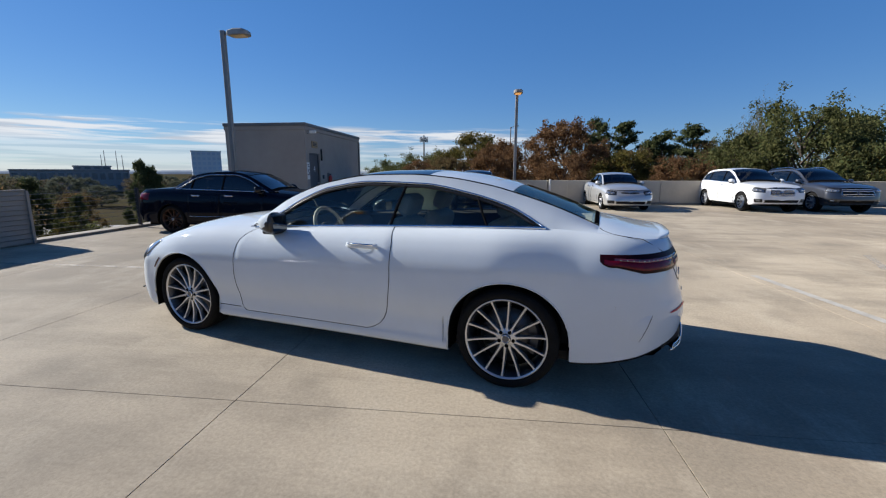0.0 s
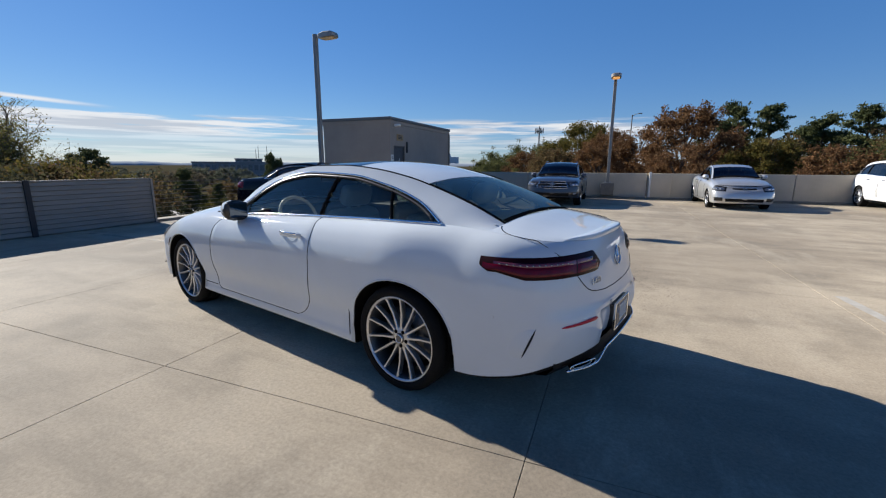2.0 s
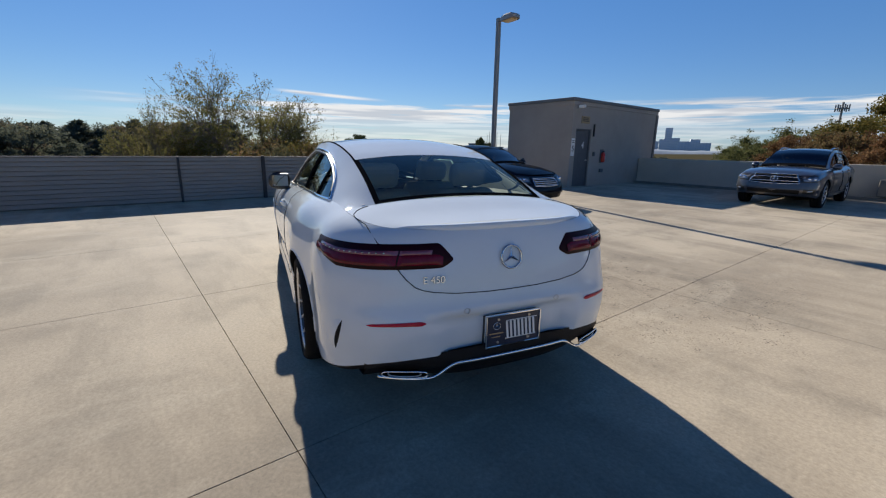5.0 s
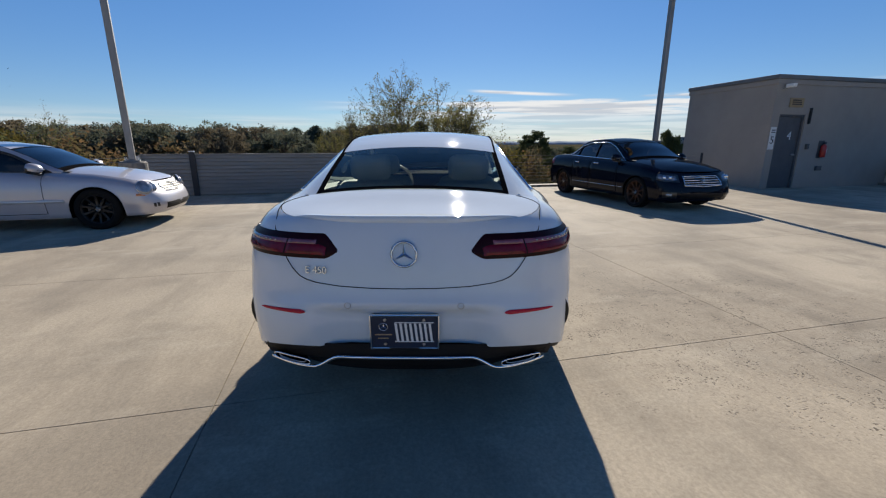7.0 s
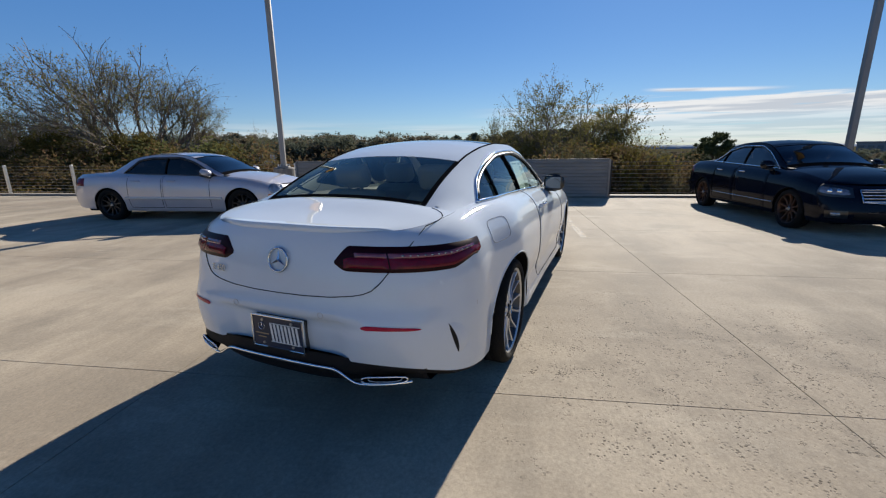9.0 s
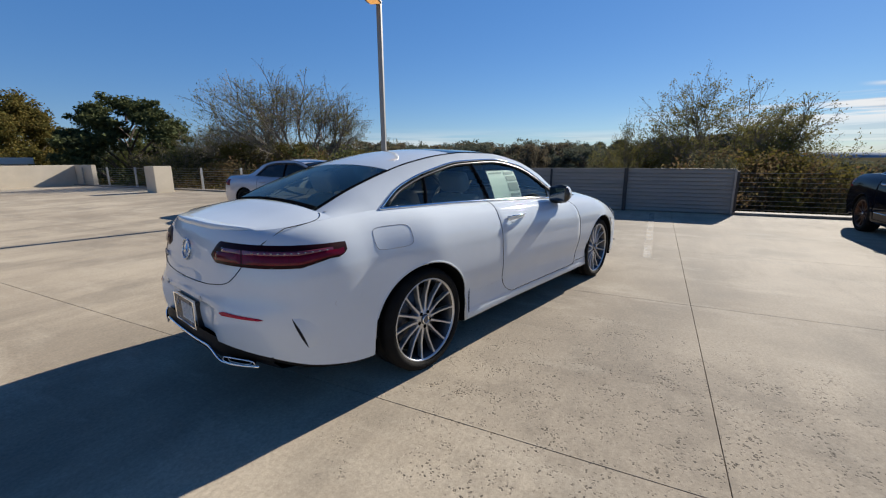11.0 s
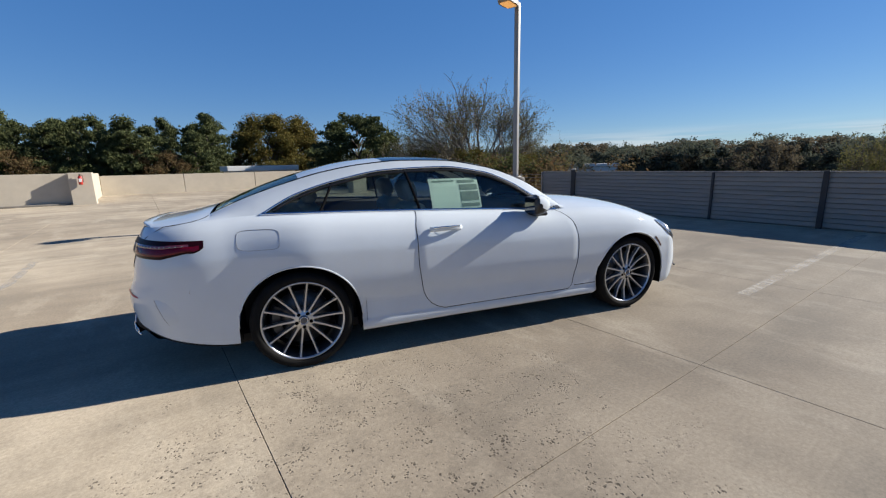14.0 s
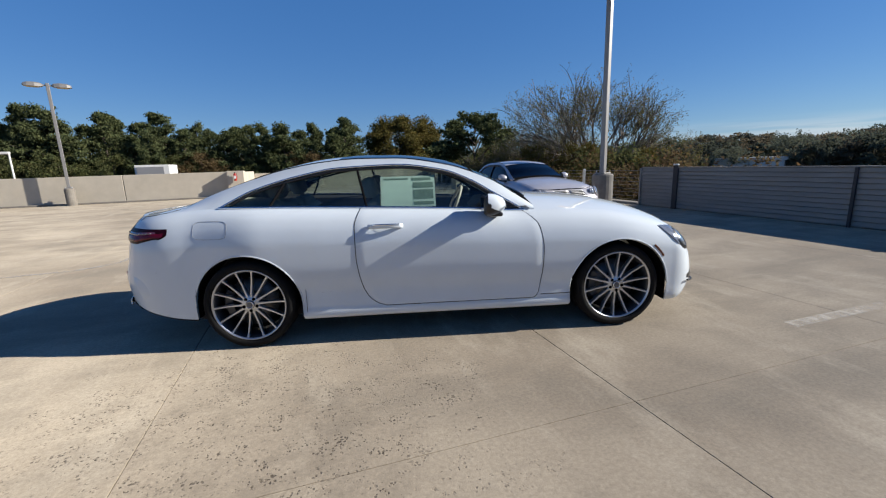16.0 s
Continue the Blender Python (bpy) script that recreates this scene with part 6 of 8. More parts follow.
def parked_car(s, label, wheel, at, boot, hood, pillars, doors, glass=M_TINT, chrome=M_CHROME, rails=False, front="bars", round_lamps=False, lamp_tint=None, side_strip=None, wheel_r=0.325, badge=True, handle_mat=None, bars=None, marker=False, fog=True, grille=(0.60, 0.42, 22), pockets=True):
    car = thing("car", label, "car", "parked cars")
    part("body", s.shell_mesh(), s.paint, car, smooth=True)
    part("trunk_lid" if not rails else "tail_gate", s.lid(True, s.glass_rear + 0.005, boot), s.paint, car, smooth=True)
    part("hood", s.lid(False, s.glass_front - 0.01, hood), s.paint, car, smooth=True)
    greenhouse(s, car, glass, glass, s.paint, pillars=pillars, chrome=chrome, roof_rails=rails)
    arch_liner(s, car)
    cabin(s, car, seat_mat=M_DARKCABIN, rear_x=-0.7, front_x=0.15, dark=True)
    part("underbody", box(bmesh.new(), (s.xr + 0.25, -0.6, s.sill - 0.04), (s.xf - 0.3, 0.6, s.sill + 0.1), 0.03), M_LINER, car)
    zt = s.zs(0)
    for side in (1, -1):
        for a, b in doors:
            zz = lin(s.sill + 0.08, zt - 0.02, 12)
            lo_ = lambda z, a=a: a + 0.03 * max(0, 1 - (z - s.sill) / 0.25)
            d = part("door", s.side_patch(side, zz, lo_, lambda z, b=b: b, 0.003, 14), s.paint, car, smooth=True)
            edge = [on_side(s, side, lo_(z), z, 0.0005) for z in reversed(zz)] + [on_side(s, side, x, zz[0], 0.0005) for x in lin(a + 0.03, b, 8)] + [on_side(s, side, b, z, 0.0005) for z in zz]
            tube_part("door_gap", edge, 0.0045, M_SEAM, d, "", 5)
            hp = [on_side(s, side, a + 0.10 + 0.19 * t, zt - 0.11, 0.008 + 0.026 * math.sin(math.pi * t)) for t in lin(0, 1, 8)]
            part("handle", sweep(bmesh.new(), hp, 0.011, 6, flat=0.014), handle_mat or M_CHROME, d, smooth=True)
        mirror(s, car, side, s.dlo[1] - 0.16, s.zs(s.dlo[1] - 0.1) + 0.06, s.paint, 0.24)
        if side_strip:
            part("side_strip", sweep(bmesh.new(), [on_side(s, side, x, side_strip[0], 0.006) for x in lin(s.axles[0] + s.arch + 0.03, s.axles[1] - s.arch - 0.03, 14)], 0.010, 6, flat=side_strip[2]), side_strip[1], car, "side rubbing strip", smooth=True)
        # head and tail lamps
        zf = s.zs(s.xf - 0.25)
        if round_lamps:
            for ph, rr in ((43, 0.092), (62, 0.118)):
                c = s.end(False, math.radians(ph), zf - 0.08, side, -0.012)
                n = Vector((math.cos(math.radians(ph)) * 1.2, side * math.sin(math.radians(ph)) * 0.6, 0.35)).normalized()
                q = n.to_track_quat("Y", "Z").to_matrix().to_4x4()
                bm = lathe(bmesh.new(), [(0.0, rr), (0.03, rr * 0.97), (0.042, rr * 0.8), (0.05, rr * 0.45), (0.052, 0.0)], 24)
                bmesh.ops.transform(bm, matrix=Matrix.Translation(c) @ q, verts=bm.verts)
                hd = part("head_lamp", bm, M_HEADLENS, car, "round clear headlamp", smooth=True)
                part("bezel", sweep(bmesh.new(), [Matrix.Translation(c) @ q @ Vector((rr * math.cos(a), 0.02, rr * math.sin(a))) for a in lin(0, 2 * math.pi, 24)[:-1]], 0.008, 6, closed=True), s.paint, hd, smooth=True)
        else:
            ht = lambda t: zf - 0.035 + 0.05 * t + 0.012 * math.sin(math.pi * t)
            hl = lambda t: zf - 0.175 + 0.02 * t + 0.06 * max(0, t - 0.6)
            hd = part("head_lamp", s.end_patch(False, side, math.radians(29), math.radians(84), ht, hl, 0.012, 20, 5), M_TRIM, car, "clear headlamp", smooth=True)
            part("lens", s.end_patch(False, side, math.radians(31), math.radians(82), lambda t: ht(t) - 0.012, lambda t: hl(t) + 0.012, 0.017, 16, 4), M_HEADLENS, hd, smooth=True)
            for a in (46, 60):
                c = s.end(False, math.radians(a), zf - 0.085, side, 0.012)
                bm = bmesh.new()
                bmesh.ops.create_uvsphere(bm, u_segments=12, v_segments=8, radius=0.034, matrix=Matrix.Translation(c))
                part("reflector_bowl", bm, M_CHROME, hd, smooth=True)
        zr = s.zs(s.xr + 0.2)
        tl = part("tail_lamp", s.end_patch(True, side, math.radians(86), math.radians(42), lambda t: zr - 0.06, lambda t: zr - 0.22 + 0.03 * t, 0.010, 16, 4), M_REDLENS, car, "red tail lamp", smooth=True)
        if marker:
            part("side_marker", s.end_patch(False, side, math.radians(66), math.radians(82), lambda t: 0.555, lambda t: 0.515, 0.008, 8, 3), M_AMBER2, car, "amber side marker", smooth=True)
        # fog lamp pocket
        fp = None
        if pockets:
            fp = part("bumper_intake", s.end_patch(False, side, math.radians(36), math.radians(66), lambda t: s.sill + 0.20, lambda t: s.sill + 0.085, 0.006, 10, 3), M_TRIM, car, smooth=True)
        else:
            for a in (47, 54):
                part("fog_lamp", s.end_patch(False, side, math.radians(a - 2.5), math.radians(a + 2.5), lambda t: s.sill + 0.19, lambda t: s.sill + 0.125, 0.008, 6, 3), M_TRIM, car, "small dark fog lamp", smooth=True)
        if fog and fp:
            part("fog_lamp", s.end_patch(False, side, math.radians(44), math.radians(58), lambda t: s.sill + 0.175, lambda t: s.sill + 0.115, 0.014, 8, 3), M_HEADLENS, fp, smooth=True)
    # grille
    gz1, gz0, ga = grille
    for side in (1, -1):
        g = part("grille", s.end_patch(False, side, 0.0, math.radians(ga), lambda t: gz1, lambda t: gz0 + 0.02 * t, 0.010, 10, 3), M_PLASTIC, car, "dark grille", smooth=True)
        if front == "bars":
            nb_ = 2 if rails else 4
            for k in range(nb_):
                z = gz0 + (gz1 - gz0) * (k + 0.7) / (nb_ + 0.4)
                part("grille_bar", sweep(bmesh.new(), [s.end(False, math.radians(a), z, side, 0.02) for a in lin(0, ga - 1, 8)], 0.006, 6, flat=0.010), bars or chrome, g, smooth=True)
            fr = [s.end(False, 0, gz1, side, 0.02)] + [s.end(False, math.radians(a), gz1, side, 0.02) for a in lin(2, ga, 8)] + [s.end(False, math.radians(ga), z, side, 0.02) for z in lin(gz1, gz0 + 0.02, 4)[1:]] + [s.end(False, math.radians(a), gz0 + 0.02 * a / ga, side, 0.02) for a in lin(ga, 0, 8)[1:]]
            part("grille_frame", sweep(bmesh.new(), fr, 0.009, 6), bars or chrome, g, smooth=True)
        part("lower_intake", s.end_patch(False, side, 0.0, math.radians(30), lambda t: s.sill + 0.17, lambda t: s.sill + 0.07, 0.006, 10, 3), M_PLASTIC, car, smooth=True)
    if badge:
        c = s.end(False, 0, (gz0 + gz1) / 2, 1, 0.035)
        emblem(car, Matrix.Translation(c) @ pose(0, 0, 0, 0, 0, 180), 0.075 if rails else 0.05)
    for i, xa in enumerate(s.axles):
        for side in (1, -1):
            add_wheel(car, xa, s.w - 0.02, wheel_r, side, wheel, 0.2 * i)
    car.matrix_basis = at
    return car


M_AMBER2 = mat("orange_marker", (0.62, 0.22, 0.07), 0.25, coat=0.6, vary=0.2, scale=40)
W_BRONZE = wheel_meshes("bronze", 0.325, 0.245, 0.23, 10, M_BRONZE, M_BRONZE, 0.016)
W_BLACK = wheel_meshes("black", 0.325, 0.225, 0.22, 10, M_BLACKALLOY, M_BLACKALLOY, 0.018)
W_SILVER = wheel_meshes("silver", 0.325, 0.215, 0.21, 7, M_SATIN, M_DARKALLOY, 0.020)
W_SUV = wheel_meshes("suv", 0.36, 0.245, 0.24, 10, M_SATIN, M_DARKALLOY, 0.017)

SB = [(-2.42, 0.985), (-2.1, 1.03), (-1.5, 1.08)]
SH = [(0.98, 1.03), (1.4, 0.985), (1.8, 0.905), (2.1, 0.775)]
navy = sedan_shell(M_NAVY)
parked_car(navy, "very dark navy saloon with bronze wheels and chrome window trim", W_BRONZE, pose(4.93, -6.05, 0, 0, 0, 181.5), SB, SH, (-1.0, -0.24), ((-1.02, -0.26), (-0.22, 0.80)), side_strip=(0.40, M_CHROME, 0.006), grille=(0.70, 0.51, 22))
sil = sedan_shell(M_SILVER, 1.02, 0.98, 0.935, wb=2.95, quarter=-1.17)
parked_car(sil, "silver older saloon with black wheels and round headlamps", W_BLACK, pose(4.27, 6.08, 0, 0, 0, -90.0), scaled(SB, 1.02, 0.935), scaled(SH, 1.02, 0.935), (-0.24,), ((-1.02, -0.26), (-0.22, 0.80)), glass=M_DEEP, chrome=M_TRIM, bars=M_GALV, marker=True, pockets=False, round_lamps=True, side_strip=(0.47, M_SILVER2, 0.028), handle_mat=M_SILVER, grille=(0.685, 0.55, 20))
hon = sedan_shell(M_SILVER2, 0.985, 0.98, 1.0, wb=2.74, hub=0.315, arch=0.355)
parked_car(hon, "pale silver family saloon backed up to the parapet", W_SILVER, pose(-6.28, -14.75, 0, 0, 0, 90), scaled(SB, 0.985, 1.0), scaled(SH, 0.985, 1.0), (-1.0, -0.24), ((-1.02, -0.26), (-0.22, 0.80)), chrome=M_TRIM, front="plain", fog=False, wheel_r=0.315, grille=(0.70, 0.64, 16))
UB = [(-2.35, 1.13), (-2.2, 1.17)]
UH = [(0.86, 1.125), (1.4, 1.085), (1.8, 1.03), (2.1, 0.92)]
UP, UD = (-1.35, -0.28), ((-1.12, -0.30), (-0.26, 0.82))
wsuv = suv_shell(M_WHITE2, 0.97)
parked_car(wsuv, "white sport utility car backed up to the parapet", W_SUV, pose(-11.45, -14.65, 0, 0, 0, 90), scaled(UB, 0.97, 1), scaled(UH, 0.97, 1), UP, UD, front="bars", wheel_r=0.36, grille=(0.82, 0.60, 17))
gsuv = suv_shell(M_GREY, 0.99)
parked_car(gsuv, "dark grey sport utility car with bright roof rails", W_SUV, pose(-13.95, -14.75, 0, 0, 0, 90), scaled(UB, 0.99, 1), scaled(UH, 0.99, 1), UP, UD, rails=True, wheel_r=0.36, grille=(0.86, 0.62, 26))
parked_car(suv_shell(M_GREY, 1.0, 0.93), "dark grey sport utility car parked beside the lamp post", W_SUV, pose(-0.42, -13.75, 0, 0, 0, 90), scaled(UB, 1, 0.93), scaled(UH, 1, 0.93), UP, UD, rails=True, wheel_r=0.36, grille=(0.86, 0.62, 26))
for x in (-6.28, -11.45):
    st = thing("wheel_stop", "short concrete wheel stop behind the car", "wheel stop", "wheel stops")
    part("bar", box(bmesh.new(), (x - 0.9, -16.25, 0.0), (x + 0.9, -16.1, 0.11), 0.03), M_CURB, st)


# ---- ground, trees and distance ----
def ground_z(x, y):
    """Ground height: the land falls away from the deck and rolls up far off."""
    d = max(0.0, max(8.4 - x, 0) * 0 + math.hypot(max(x - 8.4, 0), max(-y - 18, y - 34, 0)))
    r = math.hypot(x, y)
    base = -5.2 - 1.8 * (1 - math.exp(-d / 25.0))
    if x > 8.4 and -16 < y < 32:
        base += 2.6 * math.exp(-(x - 8.4) / 9.0)
    hills = 9.0 * max(0.0, min(1.0, (r - 350) / 900)) * (0.6 + 0.4 * math.sin(x * 0.004 + 1.3) * math.cos(y * 0.005))
    return base + 0.7 * math.sin(x * 0.045) * math.cos(y * 0.037) + hills


gb = bmesh.new()
ring_r = [0, 10, 20, 30, 40, 52, 66, 82, 100, 125, 155, 190, 240, 300, 380, 480, 620, 800, 1050, 1400, 1900, 2600]
rows = [[(6 + r * math.cos(2 * math.pi * k / 72), 8 + r * math.sin(2 * math.pi * k / 72), ground_z(6 + r * math.cos(2 * math.pi * k / 72), 8 + r * math.sin(2 * math.pi * k / 72))) for k in range(73)] for r in ring_r]
grid_faces(gb, rows)
bmesh.ops.remove_doubles(gb, verts=gb.verts, dist=1e-3)
bmesh.ops.recalc_face_normals(gb, faces=gb.faces)
ground = bm_obj("ground", gb, M_EARTH, smooth=True)
tagged(ground, "rough grass and earth falling away below the deck", "ground", kind="structure")


def leaf_mat(name, colors, rough=0.85, glow=0.32):
    """Leaves: each one its own tone between the colours, with some light through them."""
    m = bpy.data.materials.new(name)
    m.use_nodes = True
    nt = m.node_tree
    b = nt.nodes["Principled BSDF"]
    b.inputs["Roughness"].default_value = rough
    b.inputs["Specular IOR Level"].default_value = 0.06
    geo = nt.nodes.new("ShaderNodeNewGeometry")
    rp = nt.nodes.new("ShaderNodeValToRGB")
    el = rp.color_ramp.elements
    for i, c in enumerate(colors):
        p = i / (len(colors) - 1)
        e = el[0] if i == 0 else (el[-1] if i == len(colors) - 1 else el.new(p))
        e.position, e.color = p, (*c, 1)
    nt.links.new(geo.outputs["Random Per Island"], rp.inputs[0])
    nt.links.new(rp.outputs[0], b.inputs["Base Color"])
    tr = nt.nodes.new("ShaderNodeBsdfTranslucent")
    nt.links.new(rp.outputs[0], tr.inputs["Color"])
    mx = nt.nodes.new("ShaderNodeMixShader")
    mx.inputs[0].default_value = glow
    nt.links.new(b.outputs[0], mx.inputs[1])
    nt.links.new(tr.outputs[0], mx.inputs[2])
    nt.links.new(mx.outputs[0], nt.nodes["Material Output"].inputs["Surface"])
    return m


L_RUST = leaf_mat("rust_leaves", [(0.140, 0.074, 0.036), (0.180, 0.098, 0.046), (0.110, 0.063, 0.036), (0.195, 0.122, 0.060)])
L_BROWN = leaf_mat("brown_leaves", [(0.150, 0.092, 0.045), (0.105, 0.070, 0.040), (0.125, 0.105, 0.048), (0.175, 0.122, 0.060)], glow=0.4)
L_SCRUB = leaf_mat("scrub_leaves", [(0.070, 0.074, 0.040), (0.090, 0.085, 0.048), (0.055, 0.060, 0.036), (0.115, 0.095, 0.055)])
L_DULLRED = leaf_mat("dull_red_leaves", [(0.130, 0.050, 0.042), (0.100, 0.045, 0.036), (0.155, 0.070, 0.050)])
L_GREEN = leaf_mat("green_leaves", [(0.070, 0.088, 0.034), (0.095, 0.108, 0.042), (0.125, 0.122, 0.048), (0.078, 0.085, 0.036)], glow=0.4)
L_OLIVE = leaf_mat("olive_leaves", [(0.098, 0.092, 0.027), (0.135, 0.104, 0.028), (0.078, 0.080, 0.025), (0.160, 0.112, 0.034)])
L_PINE = leaf_mat("pine_needles", [(0.050, 0.066, 0.030), (0.078, 0.094, 0.040), (0.108, 0.118, 0.050), (0.056, 0.070, 0.034)], glow=0.2)
L_TIP = leaf_mat("late_leaves", [(0.130, 0.125, 0.042), (0.165, 0.138, 0.055), (0.095, 0.108, 0.034), (0.200, 0.168, 0.080)], glow=0.5)
# far foliage: distance haze is mixed into these three leaf palettes
L_HAZY = leaf_mat("haze_tinted_leaves", [(0.105, 0.120, 0.085), (0.130, 0.138, 0.095), (0.090, 0.108, 0.085), (0.120, 0.125, 0.085)], glow=0.35)
L_HAZYPINE = leaf_mat("haze_tinted_pine_needles", [(0.085, 0.100, 0.078), (0.105, 0.116, 0.085), (0.075, 0.090, 0.072)], glow=0.3)
L_HAZYBROWN = leaf_mat("haze_tinted_brown_leaves", [(0.135, 0.115, 0.080), (0.160, 0.130, 0.086), (0.115, 0.108, 0.076)], glow=0.35)
M_TWIG = mat("grey_twig_bark", (0.20, 0.165, 0.135), 0.95, vary=0.4, scale=4, stretch=(3, 3, 0.6), bump=0.4, bscale=18)
M_BARK = mat("bark", (0.095, 0.075, 0.058), 0.95, vary=0.45, scale=4, stretch=(3, 3, 0.6), bump=0.5, bscale=18)


class Foliage:
    """Collects branch prisms and leaf blades, and makes meshes of them."""

    def __init__(s, seed):
        s.r = random.Random(seed)
        s.v, s.f, s.lv, s.lf = [], [], [], []

    def limb(s, a, b, ra, rb, n=5):
        d = (b - a)
        if d.length < 1e-4:
            return
        up = Vector((0, 0, 1)) if abs(d.normalized().z) < 0.9 else Vector((1, 0, 0))
        x = d.cross(up).normalized()
        y = x.cross(d).normalized()
        k = len(s.v)
        for p, r in ((a, ra), (b, rb)):
            for i in range(n):
                t = 2 * math.pi * i / n
                s.v.append(p + (x * math.cos(t) + y * math.sin(t)) * r)
        for i in range(n):
            s.f.append((k + i, k + (i + 1) % n, k + n + (i + 1) % n, k + n + i))

    def leaf(s, p, size, long=1.5):
        r = s.r
        n = Vector((r.gauss(0, 1), r.gauss(0, 1), r.gauss(0, 1))).normalized()
        t = n.orthogonal().normalized()
        t.rotate(Matrix.Rotation(r.uniform(0, 6.28), 3, n))
        u = n.cross(t)
        k = len(s.lv)
        w = size * r.uniform(0.6, 1.3)
        s.lv += [p - t * w * long, p + t * w * long * 0.8 + u * w * 0.75, p + t * w * long * 0.8 - u * w * 0.75]
        s.lf.append((k, k + 1, k + 2))

    def cloud(s, c, rx, rz, count, size, long=1.5, shell=0.5):
        r = s.r
        for _ in range(count):
            d = Vector((r.gauss(0, 1), r.gauss(0, 1), r.gauss(0, 1))).normalized() * (shell + (1 - shell) * r.random()) * r.uniform(0.75, 1.1)
            s.leaf(c + Vector((d.x * rx, d.y * rx, d.z * rz)), size, long)

    def make(s, name, leaves, bark=M_BARK, crown="crown"):
        def mesh(nm, v, f, m):
            me = bpy.data.meshes.new(nm)
            me.from_pydata([tuple(p) for p in v], [], f)
            me.materials.append(m)
            me.update()
            return me
        root = new(name)
        t = new("trunk", mesh("trunk", s.v, s.f, bark))
        c = new(crown, mesh(crown, s.lv, s.lf, leaves))
        t.parent = c.parent = root
        return root


def broadleaf(seed, h, w, leaves, size=0.085, count=19000, low=0.28, name="tree"):
    """A spreading tree of height h and crown width w, limbs with leaf clumps of uneven size."""
    F = Foliage(seed)
    r = F.r
    top = Vector((r.uniform(-0.3, 0.3), r.uniform(-0.3, 0.3), h * 0.62))
    F.limb(Vector((0, 0, -0.5)), Vector((0, 0, h * 0.25)), h * 0.026, h * 0.02, 7)
    F.limb(Vector((0, 0, h * 0.25)), top, h * 0.02, h * 0.008, 6)
    clumps = []
    n = 38
    for i in range(n):
        a = 2.4 * i + r.uniform(-0.4, 0.4)
        f = low + (1 - low) * ((i + 0.5) / n) ** 0.85
        prof = math.sin(math.pi * min(1, (f - low * 0.6) / (1.02 - low * 0.6))) ** 0.55
        rad = w * 0.5 * prof * r.uniform(0.55, 1.0)
        c = Vector((math.cos(a) * rad, math.sin(a) * rad, h * (f * 0.94) + r.uniform(-0.3, 0.3)))
        st = Vector((0, 0, max(h * 0.2, c.z - rad * 0.8 - h * 0.06)))
        mid = (st + c) / 2 + Vector((0, 0, rad * 0.12))
        F.limb(st, mid, h * 0.008, h * 0.005, 4)
        F.limb(mid, c, h * 0.005, h * 0.002, 4)
        clumps.append((c, w * r.uniform(0.085, 0.165)))
    tot = sum(b * b for _, b in clumps)
    for c, b in clumps:
        k = int(count * b * b / tot)
        F.cloud(c, b, b * r.uniform(0.6, 0.85), int(k * 0.72), size, 1.3, 0.35)
        F.cloud(c, b * 0.6, b * 0.45, int(k * 0.13), size * 2.4, 1.0, 0.0)
        for _ in range(3):
            o = Vector((r.gauss(0, 1), r.gauss(0, 1), r.gauss(0, 0.8))).normalized() * b
            F.cloud(c + o, b * 0.45, b * 0.35, k // 12, size, 1.3, 0.2)
    return F.make(name, leaves)


def pine(seed, h, w, size=0.095, count=16000, bare=0.45, leaves=None, name="pine_tree"):
    """A tall pine: bare trunk, uneven limbs with needle clumps and gaps between them."""
    F = Foliage(seed)
    r = F.r
    lean = Vector((r.uniform(-0.03, 0.03), r.uniform(-0.03, 0.03), 1))
    F.limb(Vector((0, 0, -0.5)), lean * h * 0.55, h * 0.017, h * 0.012, 7)
    F.limb(lean * h * 0.55, lean * h * 0.97, h * 0.012, h * 0.003, 6)
    cl = []
    n = 34
    for i in range(n):
        k = min(1.0, max(0.0, (i + r.uniform(-0.8, 0.8)) / (n - 1)))
        f = bare + (0.97 - bare) * k
        a = 2.4 * i + r.uniform(-0.9, 0.9)
        rad = w * 0.5 * (0.62 + 0.38 * math.sin(math.pi * min(1, k * 0.8 + 0.2))) * (1 - k ** 2.5 * 0.7) * r.uniform(0.45, 1.15)
        st = lean * h * (f - 0.035)
        c = lean * h * f + Vector((math.cos(a) * rad, math.sin(a) * rad, r.uniform(-0.03, 0.05) * h))
        F.limb(st, c, h * 0.0045, h * 0.0018, 4)
        cl.append((c, w * r.uniform(0.07, 0.16)))
        if r.random() < 0.7:
            cl.append((st.lerp(c, r.uniform(0.35, 0.7)) + Vector((0, 0, r.uniform(-0.01, 0.03) * h)), w * r.uniform(0.08, 0.15)))
    cl.append((lean * h * 0.97, w * r.uniform(0.10, 0.15)))
    tot = sum(b * b for _, b in cl)
    for c, b in cl:
        q = int(count * b * b / tot)
        F.cloud(c, b * 1.1, b * r.uniform(0.5, 0.75), int(q * 0.75), size, 2.3, 0.15)
        F.cloud(c, b * 0.6, b * 0.25, int(0.05 * q), size * 2.2, 1.0, 0.0)
        for _ in range(3):
            o = Vector((r.gauss(0, 1), r.gauss(0, 1), r.gauss(0, 0.5))).normalized() * b
            F.cloud(c + o, b * 0.5, b * 0.3, q // 14, size, 1.9, 0.1)
    return F.make(name, leaves or L_PINE)


